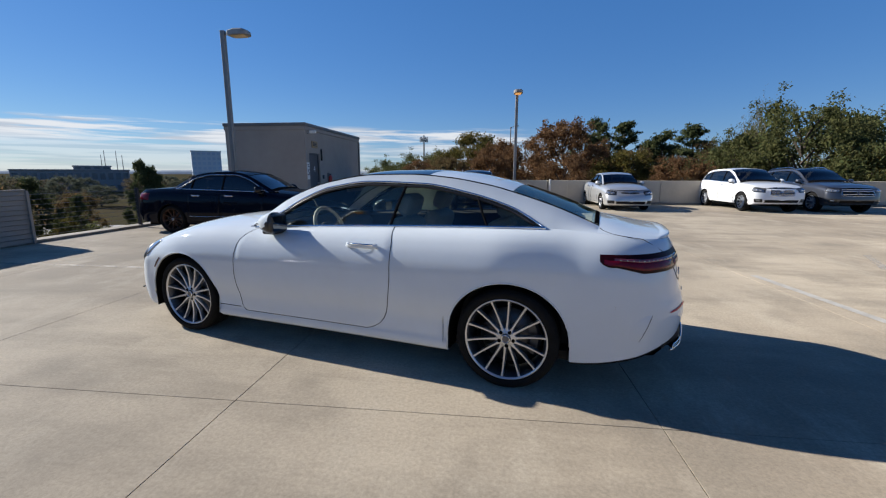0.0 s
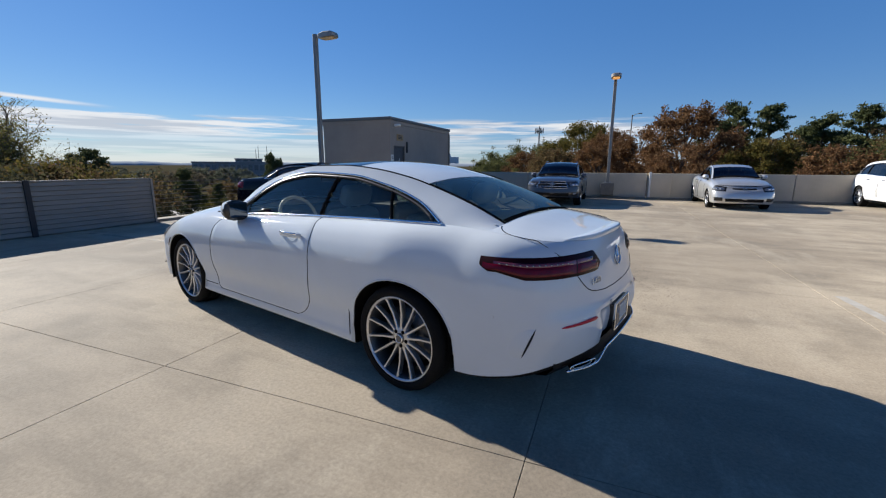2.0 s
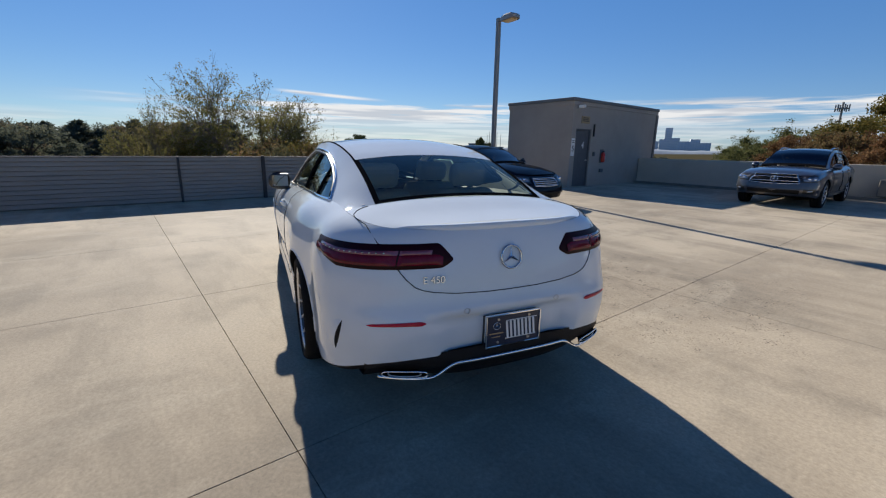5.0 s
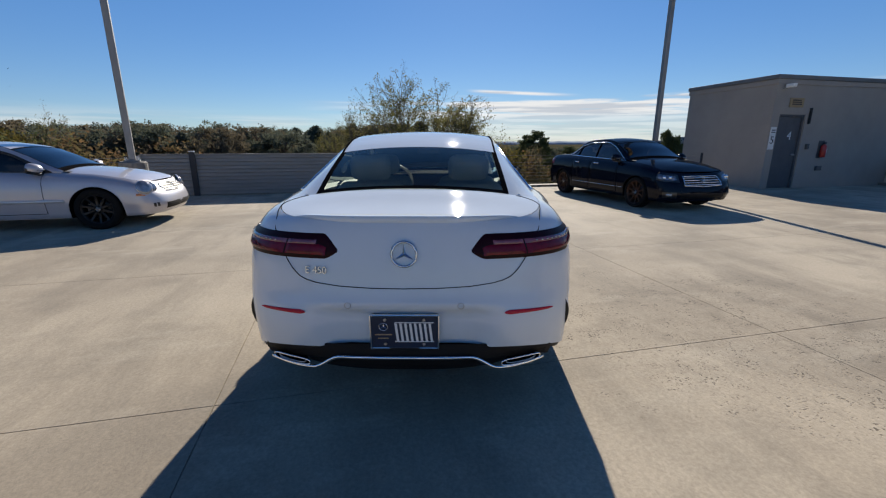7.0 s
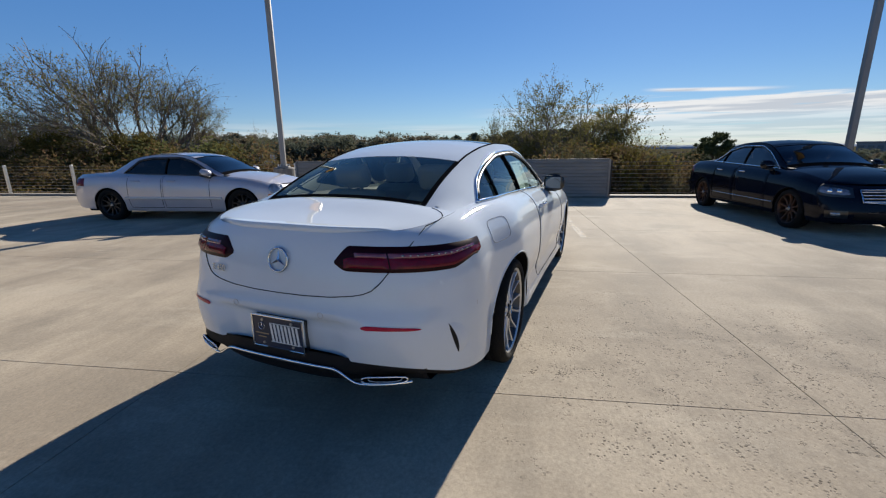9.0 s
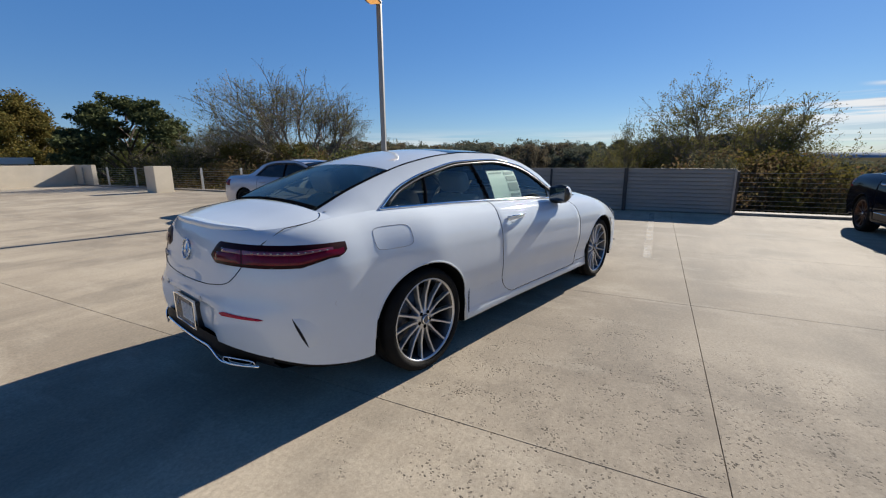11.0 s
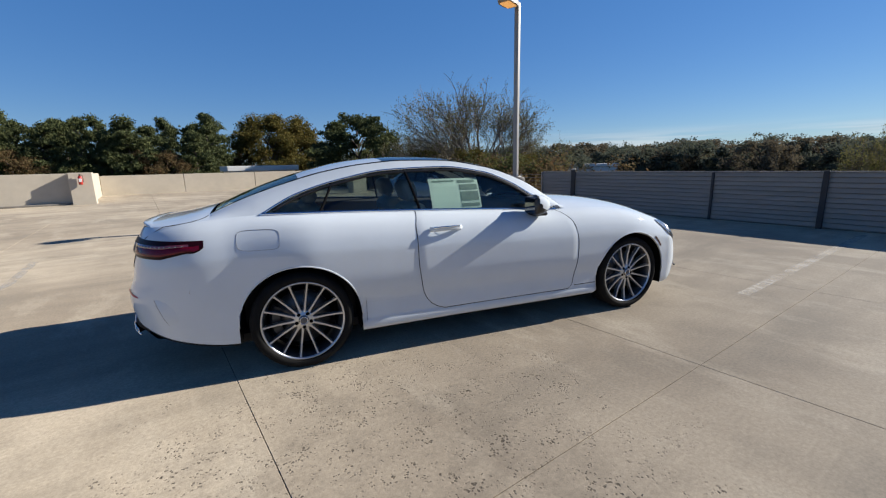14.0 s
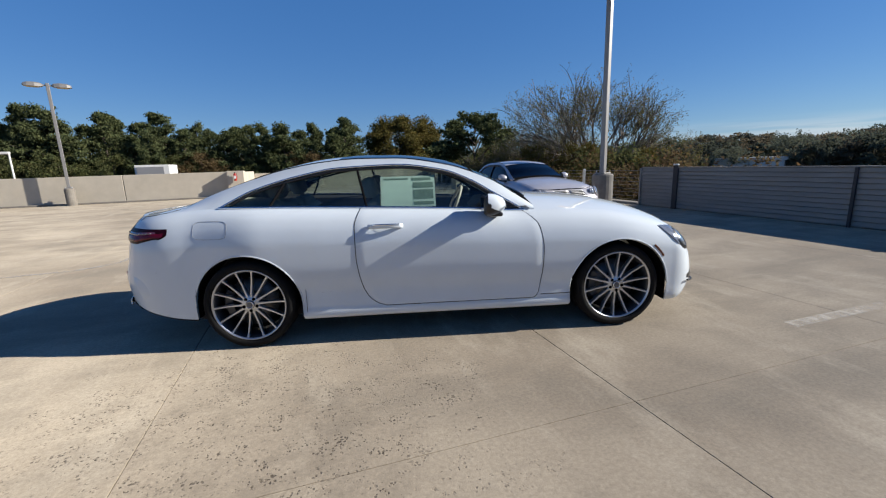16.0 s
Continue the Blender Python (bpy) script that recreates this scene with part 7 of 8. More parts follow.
def open_tree(seed, h, w, leaves, size=0.055, per_tip=5, depth=6, stems=5, name="tree", droop=0.02, bole=0.33, fan=(0.2, 0.9), leafy=(0.6, 1.3)):
    """A spreading tree late in the year: crooked limbs that fork widely, fine twigs and thin clumps of leaves."""
    F = Foliage(seed)
    r = F.r
    gauss = lambda: Vector((r.gauss(0, 1), r.gauss(0, 1), r.gauss(0, 1)))

    def grow(p, d, length, rad, lev, leafy):
        mid = p + d * length * 0.5 + gauss() * length * 0.06
        q = p + d * length + gauss() * length * 0.05
        n = 5 if lev < 2 else 3
        if lev < 5:
            F.limb(p, mid, rad, rad * 0.85, n)
            F.limb(mid, q, rad * 0.85, rad * 0.7, n)
        else:
            F.limb(p, q, rad, rad * 0.55, 3)
        if lev >= depth - 2:
            for _ in range(int(per_tip * leafy * (1.0 if lev >= depth else 0.5) + r.random())):
                F.leaf(mid.lerp(q, r.random()) + gauss() * length * 0.22, size, 1.4)
        if lev >= depth:
            return
        kids = 3 if lev < 4 or r.random() < 0.45 else 2
        for i in range(kids):
            ax = gauss()
            ax = (ax - d * ax.dot(d)).normalized()
            nd = (d + ax * (r.uniform(0.12, 0.38) if i == 0 else r.uniform(0.45, 0.85)) + Vector((0, 0, 0.10 - droop * lev))).normalized()
            grow(q if i == 0 else p.lerp(q, r.uniform(0.45, 0.95)), nd, length * r.uniform(0.66, 0.86), rad * (0.72 if i == 0 else 0.55), lev + 1, min(1.8, max(0.2, leafy * r.uniform(0.7, 1.4))))
    for i in range(stems):
        a = 2 * math.pi * i / stems + r.uniform(-0.5, 0.5)
        t = r.uniform(*fan)
        foot = Vector((math.cos(a) * 0.15, math.sin(a) * 0.15, -0.4))
        fork = Vector((math.cos(a) * r.uniform(0.3, 0.7), math.sin(a) * r.uniform(0.3, 0.7), h * bole * r.uniform(0.8, 1.1)))
        F.limb(foot, fork, h * 0.012, h * 0.010, 6)
        d = Vector((math.cos(a) * t, math.sin(a) * t, 1)).normalized()
        grow(fork, d, h * r.uniform(0.15, 0.2), h * 0.0095, 0, r.uniform(*leafy))
    far_out = sorted(math.hypot(p.x, p.y) for p in F.lv)[int(len(F.lv) * 0.8)]
    k = w * 0.37 / far_out
    for p in F.v + F.lv:
        p.x, p.y = p.x * k, p.y * k
    return F.make(name, leaves, M_TWIG)


def bush(seed, h, w, leaves, size=0.07, count=3000, name="bush"):
    F = Foliage(seed)
    r = F.r
    for i in range(14):
        a = 2.4 * i
        e = Vector((math.cos(a) * w * 0.4 * r.random(), math.sin(a) * w * 0.4 * r.random(), h * r.uniform(0.5, 1.0)))
        F.limb(Vector((math.cos(a) * 0.2, math.sin(a) * 0.2, -0.3)), e * 0.6, 0.03, 0.018, 4)
        F.limb(e * 0.6, e, 0.018, 0.006, 3)
        for _ in range(3):
            t = e + Vector((r.gauss(0, 1), r.gauss(0, 1), r.gauss(0, 0.6))) * w * 0.1
            F.limb(e * 0.6, t, 0.01, 0.004, 3)
            F.cloud(t, w * 0.14, h * 0.12, count // 42, size, 1.4, 0.1)
    return F.make(name, leaves)


PROTO, FULL = {}, {}


def plant(kind, x, y, top, wide=1.0, turn=0.0, label="", group="", base=None):
    """Sets a copy of a grown tree so that its crown ends at height top."""
    maker, full, lb, cat, grp = KINDS[kind]
    z0 = ground_z(x, y) if base is None else base
    if kind not in PROTO:
        PROTO[kind] = maker()
        FULL[kind] = 0.985 * max(v.co.z for c in PROTO[kind].children for v in c.data.vertices)
        first = True
    else:
        first = False
    k = (top - z0) / FULL[kind]
    m = pose(x, y, z0, 0, 0, turn) @ Matrix.Diagonal((k * wide, k * wide, k, 1))
    t = PROTO[kind] if first else copy_thing(PROTO[kind], m)
    t.matrix_basis = m
    return tagged(t, label or lb, cat, group or grp)


KINDS = {
    "rust": (lambda: broadleaf(3, 14, 9.5, L_RUST), 14, "rust-brown autumn tree behind the parapet", "tree", "autumn trees"),
    "rust2": (lambda: broadleaf(8, 13, 10.5, L_RUST, low=0.2), 13, "broad orange-brown autumn tree behind the parapet", "tree", "autumn trees"),
    "brown": (lambda: broadleaf(5, 13, 10, L_BROWN, low=0.2), 13, "brown half-bare autumn tree", "tree", "autumn trees"),
    "green": (lambda: broadleaf(11, 13, 11, L_GREEN, count=21000, low=0.15), 13, "dense dark green tree", "tree", "green trees"),
    "olive": (lambda: broadleaf(14, 12, 10, L_OLIVE, size=0.085, count=24000, low=0.15), 12, "olive and yellow autumn tree", "tree", "autumn trees"),
    "pine": (lambda: pine(21, 16, 6.6, bare=0.36, count=13000), 16, "tall dark green pine with a bare trunk", "tree", "pines"),
    "pine2": (lambda: pine(22, 15, 6.4, bare=0.3, count=12000), 15, "dense dark green pine", "tree", "pines"),
    "pinebush": (lambda: broadleaf(17, 12, 8.5, L_PINE, size=0.10, count=40000, low=0.15), 12, "full round dark green pine", "tree", "pines"),
    "pine3": (lambda: pine(24, 16, 7.0, bare=0.55, count=11000), 16, "tall pine with an open flat crown", "tree", "pines"),
    "open": (lambda: open_tree(37, 12, 13, L_TIP, size=0.036, per_tip=3.2, stems=8, fan=(0.1, 1.0)), 10.6, "many-stemmed tree with few late leaves", "tree", "bare trees"),
    "open2": (lambda: open_tree(33, 12, 12, L_TIP, size=0.046, per_tip=6.0, stems=6, fan=(0.25, 1.0), leafy=(0.25, 1.7)), 10.6, "many-stemmed tree with sparse olive leaves", "tree", "bare trees"),
    "bush": (lambda: bush(41, 3.2, 3.6, L_SCRUB, 0.034, 7000), 3.3, "tangled olive-brown bush below the deck edge", "bush", "bushes"),
    "busho": (lambda: bush(49, 3.2, 3.8, L_OLIVE, 0.036, 7000), 3.3, "olive-yellow leafy bush below the deck edge", "bush", "bushes"),
    "bush2": (lambda: bush(43, 3.0, 4.0, L_BROWN, 0.030, 6000), 3.1, "tangled brown bush below the deck edge", "bush", "bushes"),
    "bushr": (lambda: bush(47, 2.8, 3.4, L_DULLRED, 0.034, 5200), 2.9, "reddish autumn shrub below the deck edge", "bush", "bushes"),
    "bush3": (lambda: bush(45, 2.6, 3.0, L_GREEN, 0.03, 6000), 2.7, "dark green shrub below the deck edge", "bush", "bushes"),
    "far": (lambda: broadleaf(51, 12, 12, L_HAZY, size=0.145, count=8500, low=0.1), 12, "distant tree of the far treeline, haze tinted into its leaves", "tree", "far treeline"),
    "farb": (lambda: broadleaf(53, 12, 12, L_HAZYBROWN, size=0.145, count=8500, low=0.1), 12, "brown distant tree of the far treeline, haze tinted into its leaves", "tree", "far treeline"),
    "farp": (lambda: pine(55, 14, 7.0, size=0.17, count=6500, bare=0.1, leaves=L_HAZYPINE), 14, "distant pine of the far treeline, haze tinted into its needles", "tree", "far treeline"),
}
R = random.Random(77)
# north row, behind the parapet
for kind, x, y, top, wide in (("green", 21, -80, 4.0, 1.1), ("green", 15.7, -69.3, 4.6, 1.2), ("green", 10.5, -65.3, 5.6, 1.1), ("green", 5.5, -57.9, 6.2, 0.9), ("olive", 1.2, -52.2, 6.7, 1.0), ("rust", -2.0, -46.2, 5.3, 0.9), ("rust2", -4.6, -42.1, 5.0, 0.9),
                              ("rust", -7.8, -37.7, 6.5, 1.0), ("pine3", -12.7, -45.8, 7.6, 0.95), ("pine", -16.2, -46.5, 7.1, 1.0), ("pine2", -19.8, -51, 5.6, 1.0), ("pine3", -20.5, -47, 6.3, 1.0), ("pine2", -22.4, -43.5, 6.6, 1.0), ("rust2", -15.3, -29.3, 2.7, 1.1),
                              ("brown", -24.5, -42.5, 5.0, 1.0), ("green", -26.5, -41.7, 6.2, 0.9), ("open2", -21.0, -32.3, 8.0, 0.42), ("green", -19.6, -31.0, 5.2, 0.8), ("green", -21.6, -27.0, 7.3, 0.9), ("green", -26.5, -30.6, 7.0, 0.95), ("pine", -32.2, -36.4, 6.3, 1.0), ("olive", -12.3, -33.6, 3.4, 0.9),
                              ("rust2", -6.5, -29, 2.9, 0.9), ("rust", -1.0, -36, 3.4, 1.0), ("brown", 3.6, -44, 3.4, 1.0), ("green", -18.2, -36, 3.6, 0.9), ("pine2", -29, -46, 6.0, 1.0), ("green", -34, -30, 6.0, 1.0), ("rust2", -10.8, -40, 4.4, 0.9), ("brown", -14.5, -39, 3.9, 0.8),
                              ("olive", -24, -24.5, 3.0, 0.9), ("rust", 8, -50, 3.2, 1.0), ("green", 14, -58, 3.0, 1.2)):
    plant(kind, x, y, top, wide, R.uniform(0, 360))
# south wood of pines, uneven in height, three deep
for i in range(60):
    x = -40 + i * 0.78 + R.uniform(-0.9, 0.9)
    y = (51, 56, 62)[i % 3] + R.uniform(-2, 2)
    crest = 8.4 - 1.1 * max(0.0, min(1.0, (x + 24) / 16)) + (0.6 if -9 < x < -5 or x > 0 else 0)
    plant(R.choice(("pine", "pine3", "pine2", "pine3", "pine")), x, y, crest * (1, 0.98, 1.02)[i % 3] + R.uniform(-2.6, 1.1), R.uniform(0.62, 1.05), R.uniform(0, 360))
for kind, x, y, top, wide in (("olive", 14.6, 61, 9.0, 1.15), ("olive", 18.0, 62, 7.6, 1.0), ("olive", 12.6, 60, 8.6, 1.0), ("pinebush", 16.9, 39.2, 6.9, 1.25), ("green", 21, 46, 4.2, 1.0), ("green", -24, 48, 4.6, 1.0), ("green", -16, 52, 4.0, 1.1), ("green", -8, 53, 4.2, 1.1), ("brown", 0, 50, 3.4, 1.0), ("brown", 8.0, 60, 3.6, 1.0),
                              ("brown", -32, 47, 4.2, 1.1), ("olive", 10, 47, 2.2, 1.0), ("brown", -12, 52, 3.8, 1.1), ("green", -4, 53, 4.0, 1.1), ("pine2", 24, 52, 5.0, 1.0), ("green", -20, 49, 4.2, 1.0), ("green", -28, 48, 4.4, 1.0), ("green", 4, 54, 3.4, 1.0), ("pine3", 5.6, 57, 7.4, 1.1)):
    plant(kind, x, y, top, wide, R.uniform(0, 360))
# trees and bushes close below the west edge
for kind, x, y, top, wide in (("open2", 27.0, -4.9, 7.3, 1.05), ("olive", 25.0, -6.8, 1.9, 0.8), ("open2", 26.5, 0.0, 4.2, 0.7), ("open2", 26.5, -8.2, 4.0, 0.8), ("olive", 26.0, -2.0, 1.7, 0.9), ("open", 17.5, 19.9, 7.5, 0.95), ("open", 15.4, 23.6, 4.6, 0.75), ("olive", 15.0, 17.6, 2.4, 0.9), ("olive", 14.0, 21.5, 2.4, 0.9), ("olive", 16.5, 14.0, 1.9, 0.8), ("open2", 17.5, 13.4, 3.0, 0.5),
                              ("open2", 12.6, 26.0, 3.4, 0.8), ("open", 20.5, 30, 5.0, 0.9),
                              ("bush3", 16.5, -13.5, -0.8, 1.1), ("pinebush", 23.4, -23.6, 2.3, 0.55), ("pinebush", 64.5, -32, 3.5, 1.15), ("bushr", 13.6, -10.6, -0.5, 1.2), ("bushr", 12.8, -9.2, -0.9, 1.0), ("olive", 21.6, -16.2, -0.9, 0.7)):
    plant(kind, x, y, top, wide, R.uniform(0, 360))
for i in range(26):
    y = -3.0 + i * 1.15
    for x, far_row in ((R.uniform(10.4, 11.6), False), (R.uniform(13.0, 16.0), True)):
        if y < 10.6:
            t = R.uniform(-0.6, 0.3)
        else:
            t = R.uniform(1.2, 2.3) if far_row else R.uniform(0.6, 1.2)
        plant(R.choice(("bush", "busho", "busho", "bush2", "bush3")), x, y, t, R.uniform(0.9, 1.3), R.uniform(0, 360))
for x, y, t in ((11.5, -6.4, -1.3), (12.5, -8.2, -1.5), (11.0, -10.0, -1.2), (13.0, -11.4, -0.8)):
    plant(R.choice(("bush2", "bush")), x, y, t, 1.0, R.uniform(0, 360))
# olive and brown thicket beyond the cables, falling towards the north
for i in range(12):
    y = -3.6 - (i // 2) * 0.85
    plant(("busho", "bush", "bush2", "busho", "bush2")[i % 5], R.uniform(15.5, 17.0) if i % 2 else R.uniform(18.0, 20.5), y, 1.9 - 0.13 * (i // 2) + R.uniform(-0.3, 0.2), R.uniform(0.75, 0.95), R.uniform(0, 360))
# slender pines on the slope below the saloon
for kind, x, y, t, w in (("pine3", 20.2, -13.3, 1.2, 0.9), ("pine3", 20.9, -12.2, 0.5, 0.8), ("pine", 19.4, -14.8, 0.3, 0.7), ("green", 24.0, -18.0, -0.6, 0.7), ("brown", 27.0, -21.5, 0.2, 0.7)):
    plant(kind, x, y, t, w, R.uniform(0, 360))
tagged(bm_obj("road", box(bmesh.new(), (26, -48, -6.6), (62, -20, -5.75), 0.05), M_LOT), "pale asphalt lot below the deck", "car park", kind="structure")
# far treeline, its distance haze carried by the leaf colours
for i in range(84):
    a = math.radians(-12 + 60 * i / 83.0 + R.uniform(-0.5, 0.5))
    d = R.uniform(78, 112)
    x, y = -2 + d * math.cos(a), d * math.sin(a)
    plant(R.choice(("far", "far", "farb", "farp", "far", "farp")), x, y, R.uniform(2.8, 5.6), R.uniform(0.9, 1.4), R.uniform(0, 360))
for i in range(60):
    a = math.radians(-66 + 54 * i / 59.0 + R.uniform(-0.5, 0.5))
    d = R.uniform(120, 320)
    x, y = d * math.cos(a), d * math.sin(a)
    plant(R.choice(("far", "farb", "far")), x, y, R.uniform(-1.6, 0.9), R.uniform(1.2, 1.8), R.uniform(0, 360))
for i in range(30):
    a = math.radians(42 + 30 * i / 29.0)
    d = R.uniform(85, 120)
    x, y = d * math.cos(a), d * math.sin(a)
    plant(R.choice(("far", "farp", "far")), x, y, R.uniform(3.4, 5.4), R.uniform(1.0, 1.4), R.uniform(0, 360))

# wooded ridge on the horizon, aerial haze put into its base colour
M_RIDGE = mat("haze_tinted_ridge", (0.32, 0.37, 0.43), 1.0, spec=0.0, vary=0.2, scale=0.02)
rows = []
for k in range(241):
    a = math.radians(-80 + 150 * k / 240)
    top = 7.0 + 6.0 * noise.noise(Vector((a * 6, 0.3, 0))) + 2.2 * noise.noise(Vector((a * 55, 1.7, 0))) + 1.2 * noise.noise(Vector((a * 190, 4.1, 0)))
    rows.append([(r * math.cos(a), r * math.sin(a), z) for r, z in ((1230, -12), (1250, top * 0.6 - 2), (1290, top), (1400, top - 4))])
tagged(bm_obj("backdrop", grid_faces(bmesh.new(), rows), M_RIDGE, smooth=True), "wooded ridge on the horizon, tinted blue-grey with haze", "ridge", kind="structure")

# street lamp and mast beyond the parapet
ul = thing("street_lamp", "tall weathered roadside lamp pole behind the parapet", "lamp post")
part("pole", cyl(bmesh.new(), (0, 0, 0), (0, 0, 18.2), 0.16, 0.10, 10), M_WOOD, ul)
part("arm", sweep(bmesh.new(), [(0, 0, 17.9), (-0.5, 0.1, 18.3), (-1.1, 0.2, 18.4)], 0.06, 6), M_POLE, ul)
part("head", box(bmesh.new(), (-1.8, 0.05, 18.3), (-1.0, 0.4, 18.5), 0.08), M_LAMPHEAD, ul)
part("arm", sweep(bmesh.new(), [(0, 0, 15.4), (-1.0, 0.2, 15.8), (-1.6, 0.3, 15.7)], 0.05, 6), M_POLE, ul)
ul.matrix_basis = pose(-5.2, -93.1, -6.6)
mast = thing("radio_mast", "distant radio mast above the trees", "mast")
part("pole", cyl(bmesh.new(), (0, 0, 0), (0, 0, 42), 0.9, 0.6, 8), M_POLE, mast)
for k in range(6):
    a = k * math.pi / 3
    part("antenna", box(bmesh.new(), (math.cos(a) * 3.4 - 0.35, math.sin(a) * 3.4 - 0.35, 36), (math.cos(a) * 3.4 + 0.35, math.sin(a) * 3.4 + 0.35, 40.5), 0.1), M_POLE, mast)
part("platform", cyl(bmesh.new(), (0, 0, 37.6), (0, 0, 38.2), 3.3, seg=12), M_POLE, mast)
mast.matrix_basis = pose(60, -377.6, -7)

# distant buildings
# tower panes take the same painted haze as their walls
M_HAZEGLASS = mat("haze_tinted_window_glass", (0.45, 0.53, 0.63), 0.5, vary=0.2, scale=0.1)
M_FARGLASS = mat("far_window_glass", (0.10, 0.13, 0.16), 0.2, vary=0.3, scale=0.2)


def block(x, y, w, d, h, z0, label, wall, floors, cols, heading=0.0, roof=True, pane=None):
    b = thing("building", label, "building", "distant buildings")
    part("wall", box(bmesh.new(), (-w / 2, -d / 2, 0), (w / 2, d / 2, h), 0.05), wall, b)
    if roof:
        part("roof", box(bmesh.new(), (-w / 2 - 0.3, -d / 2 - 0.3, h), (w / 2 + 0.3, d / 2 + 0.3, h + 0.5), 0.05), wall, b)
    fh = h / floors
    for i in range(floors):
        for j in range(cols):
            cw = w / cols
            for face in (1, -1):
                part("window", box(bmesh.new(), (-w / 2 + cw * (j + 0.18), face * d / 2 - 0.05, fh * (i + 0.3)), (-w / 2 + cw * (j + 0.82), face * d / 2 + 0.12, fh * (i + 0.82))), pane or M_FARGLASS, b)
    b.matrix_basis = pose(x, y, z0, 0, 0, heading)
    return b


def dir_at(az, d):
    return d * math.cos(math.radians(az)), d * math.sin(math.radians(az))


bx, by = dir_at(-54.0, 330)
block(bx, by, 17.5, 14, 22.5, -7, "distant office tower, tinted pale blue-grey with haze", M_HAZE, 7, 6, 38, pane=M_HAZEGLASS)
bx, by = dir_at(-41.6, 230)
block(bx, by, 36, 18, 10.2, -8, "long low grey distant building", M_FARWALL, 2, 14, 50)
bx, by = dir_at(-43.2, 228)
block(bx, by, 12, 8, 1.1, 2.7, "roof plant room on the distant building", M_FARWALL, 1, 4, 48)
for az, hh in ((-44.1, 10), (-44.4, 12), (-45.4, 12), (-45.9, 10)):
    mx_, my_ = dir_at(az, 260)
    ms = thing("mast", "thin distant antenna mast", "mast", "antenna masts")
    part("pole", cyl(bmesh.new(), (0, 0, 0), (0, 0, hh + 7), 0.22, 0.12, 6), M_POLE, ms)
    ms.matrix_basis = pose(mx_, my_, -7)
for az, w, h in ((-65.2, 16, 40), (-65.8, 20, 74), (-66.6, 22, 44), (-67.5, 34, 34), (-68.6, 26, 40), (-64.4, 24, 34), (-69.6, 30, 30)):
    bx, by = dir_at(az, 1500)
    block(bx, by, w, 30, h, 0, "distant city tower, tinted pale with haze", M_HAZE, 10, 4, 25, roof=False, pane=M_HAZEGLASS)
trl = thing("box_trailer", "white box trailer with grey rear panel beyond the parapet", "trailer")
part("body", box(bmesh.new(), (-1.26, -1.2, 0), (1.26, 1.2, 5.15), 0.04), M_FARWHITE, trl)
part("rear_panel", box(bmesh.new(), (-1.12, -1.24, 0.3), (0.85, -1.19, 4.99), 0.01), M_FARWALL, trl)
trl.matrix_basis = pose(-13.05, 38.4, -3.06)
block(7.8, 44, 6.2, 4, 5.35, -4.2, "low white building roof beyond the parapet", M_FARWHITE, 1, 2, 0)
bx, by = dir_at(34.0, 78)
block(bx, by, 9, 5, 5.0, -4.6, "low white commercial building beyond the fence", M_FARWHITE, 1, 5, 120)
bx, by = dir_at(30.5, 90)
block(bx, by, 12, 6, 4.9, -4.6, "low white commercial building beyond the fence", M_FARWHITE, 1, 5, 125)
for x, y, h in ((-19.5, 30, 2.4), (-18.0, 29, 2.9)):
    p = thing("street_lamp", "small white lamp post beyond the parapet", "lamp post")
    part("pole", cyl(bmesh.new(), (0, 0, 0), (0, 0, h + 6), 0.07, 0.05, 8), M_FARWHITE, p)
    part("head", box(bmesh.new(), (-0.5, -0.1, h + 5.9), (0.05, 0.1, h + 6.05), 0.03), M_FARWHITE, p)
    p.matrix_basis = pose(x, y, -6)


# ---- worn line paint and deck slabs ----
def stripe(pts, w=0.11):
    bm = bmesh.new()
    pts = [Vector((x, y, 0.0035)) for x, y in pts]
    L, Rr = [], []
    for i, p in enumerate(pts):
        d = (pts[min(i + 1, len(pts) - 1)] - pts[max(i - 1, 0)]).normalized()
        n = Vector((-d.y, d.x, 0)) * w / 2
        L.append(p + n), Rr.append(p - n)
    grid_faces(bm, [L, Rr])
    bmesh.ops.recalc_face_normals(bm, faces=bm.faces)
    if bm.faces and sum(f.normal.z for f in bm.faces) < 0:
        bmesh.ops.reverse_faces(bm, faces=bm.faces)
    return bm


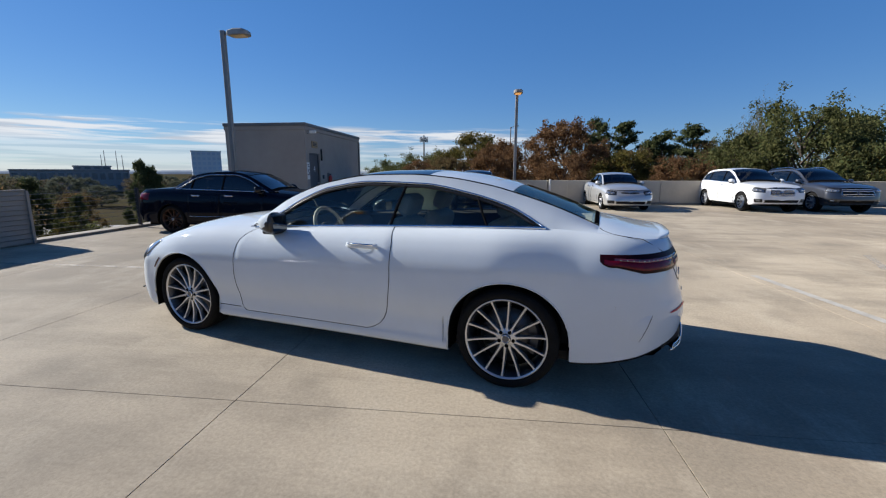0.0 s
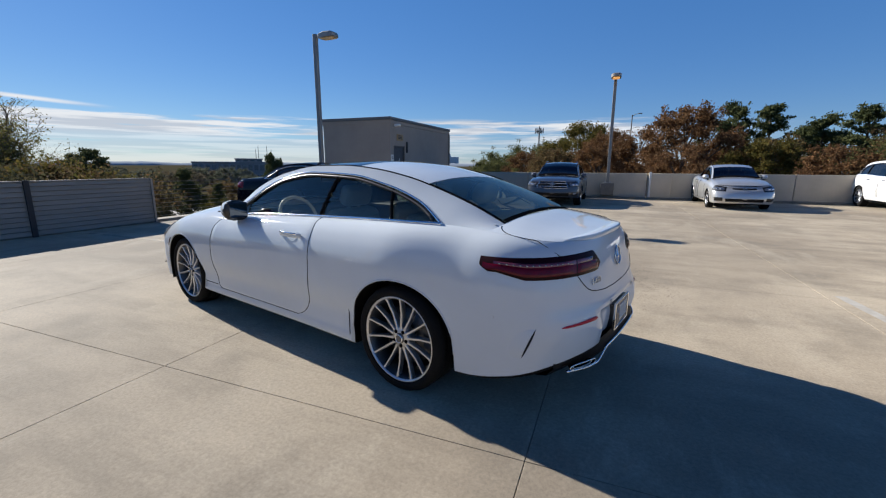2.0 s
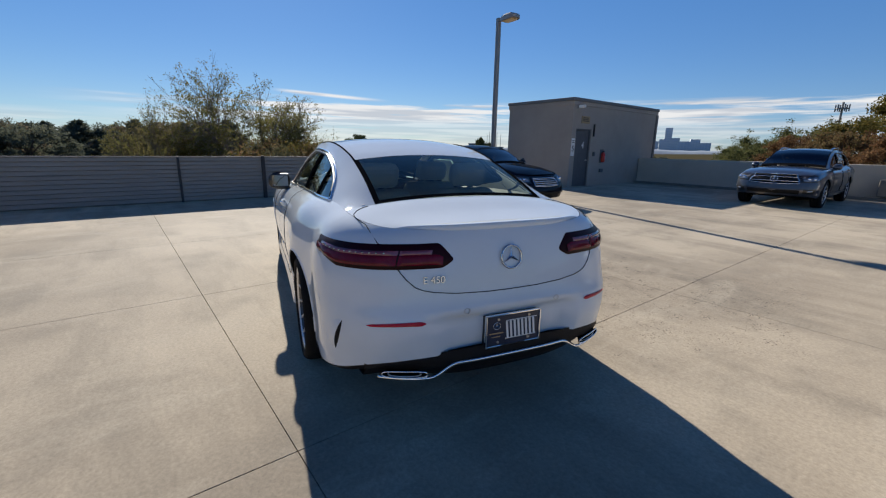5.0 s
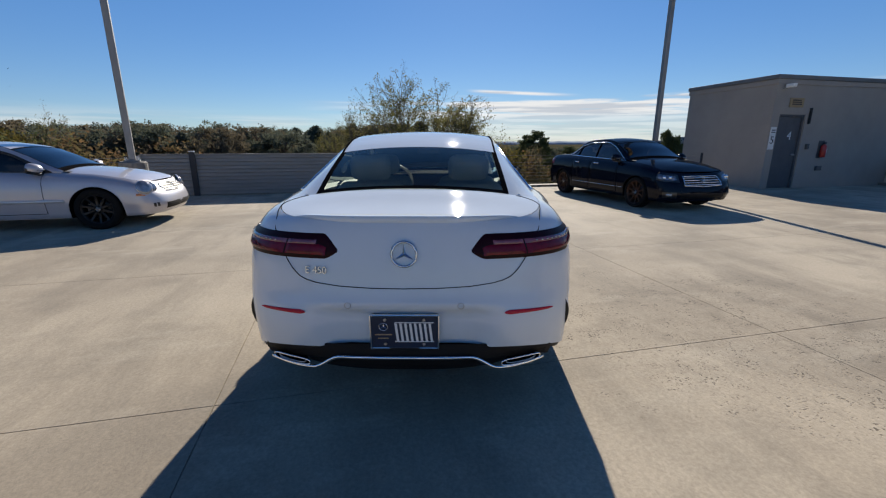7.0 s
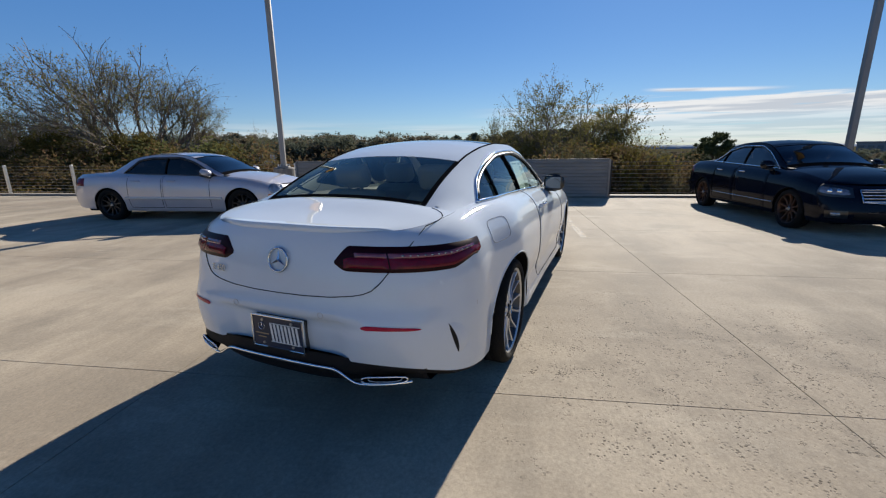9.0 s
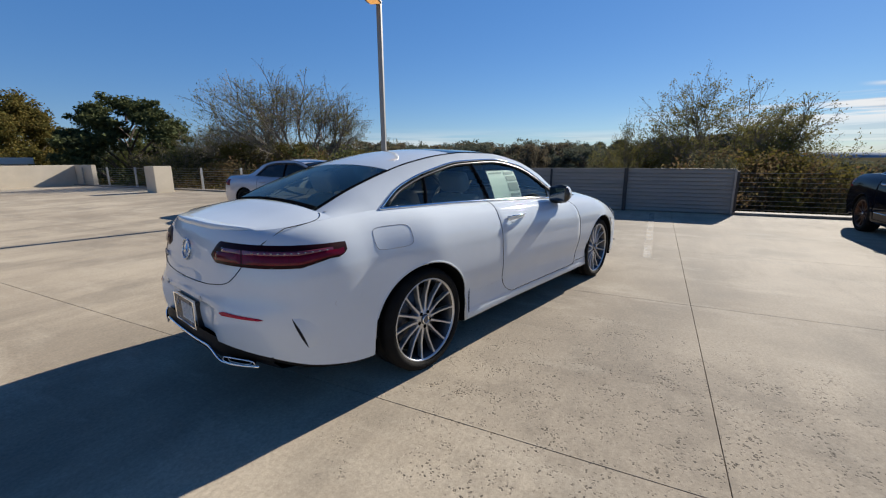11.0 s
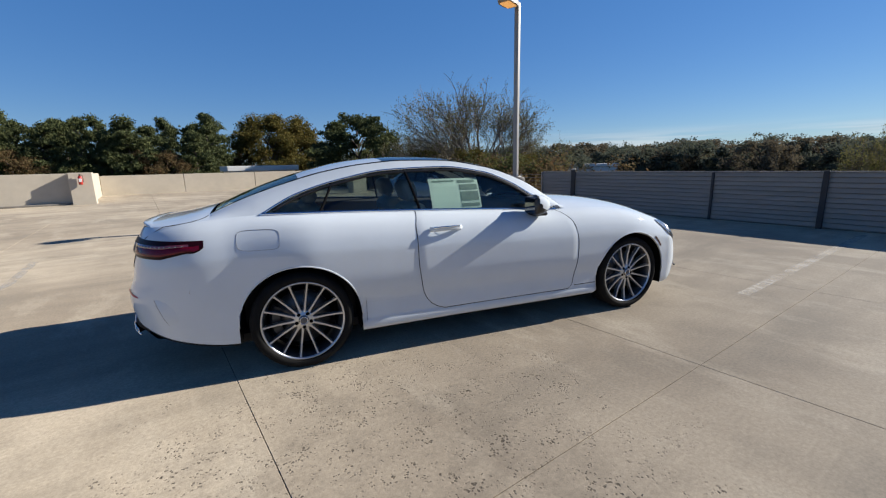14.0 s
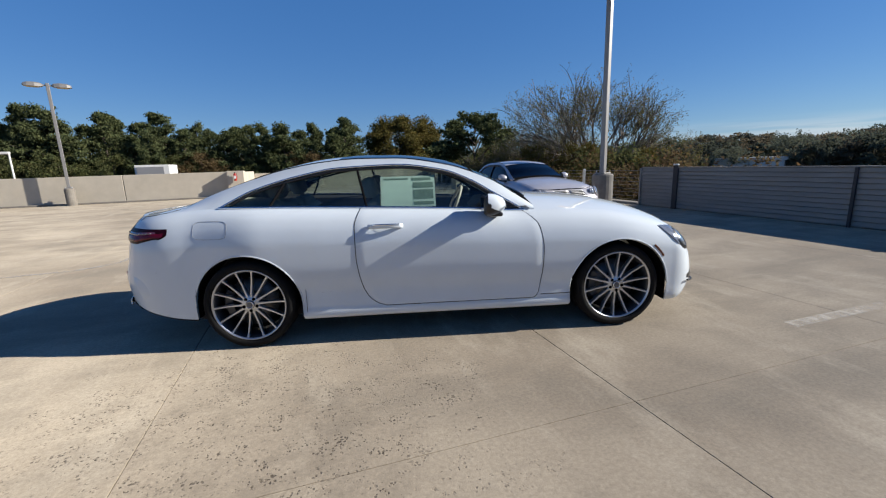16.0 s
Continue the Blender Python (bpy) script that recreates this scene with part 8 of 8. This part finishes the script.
for pts in ([(2.4, -1.73), (7.6, -1.73)], [(-4.73, -2.3), (-4.86, -0.4), (-4.9, 0.7)], [(-7.6, -4.1), (-6.9, -2.9)]):
    tagged(bm_obj("line_marking", stripe(pts), M_LINE if len(pts) > 2 else M_LINE_WORN), "faded white parking line, nearly worn away", "line marking", kind="structure")
corner = [(-5.6, 3.30), (-4.6, 3.34)] + [(-4.6 + 0.7 * math.sin(a), 4.04 - 0.7 * math.cos(a)) for a in lin(0.2, math.pi / 2, 6)] + [(-3.9, 5.6)]
tagged(bm_obj("line_marking", stripe(corner), M_LINE_WORN), "faded white parking line, nearly worn away", "line marking", kind="structure")

# slabs: near ones singly, the rest joined
slab_mesh = {}


def slab_bm(w, d):
    bm = bmesh.new()
    box(bm, (-w / 2, -d / 2, -0.05), (w / 2, d / 2, 0.0))
    top = [e for e in bm.edges if all(v.co.z > -0.01 for v in e.verts)]
    bmesh.ops.bevel(bm, geom=top, offset=0.0015, segments=1, affect="EDGES")
    return bm


GAP = 0.004
far = bmesh.new()
for i in range(-24, 4):
    for j in range(-6, 10):
        x0, x1 = GX + i * JX, GX + (i + 1) * JX
        y0, y1 = GY + j * JY, GY + (j + 1) * JY
        x0, x1, y0, y1 = max(x0, -59), min(x1, 8.02), max(y0, -18.1), min(y1, 33.5)
        if x1 - x0 < 0.05 or y1 - y0 < 0.05:
            continue
        w, d = x1 - x0 - GAP, y1 - y0 - GAP
        c = ((x0 + x1) / 2, (y0 + y1) / 2)
        if abs(c[0] + 1) < 11 and abs(c[1]) < 12:
            key = (round(w, 3), round(d, 3))
            if key not in slab_mesh:
                me = bpy.data.meshes.new("slab")
                b = slab_bm(w, d)
                b.to_mesh(me)
                b.free()
                me.materials.append(M_DECK)
                slab_mesh[key] = me
            o = new("slab", slab_mesh[key])
            o.parent = deck
            o.location = (c[0], c[1], 0)
        else:
            box(far, (c[0] - w / 2, c[1] - d / 2, -0.05), (c[0] + w / 2, c[1] + d / 2, 0.0))
rest = part("slab_field", far, M_DECK, deck)
rest["kind"] = "stuff"
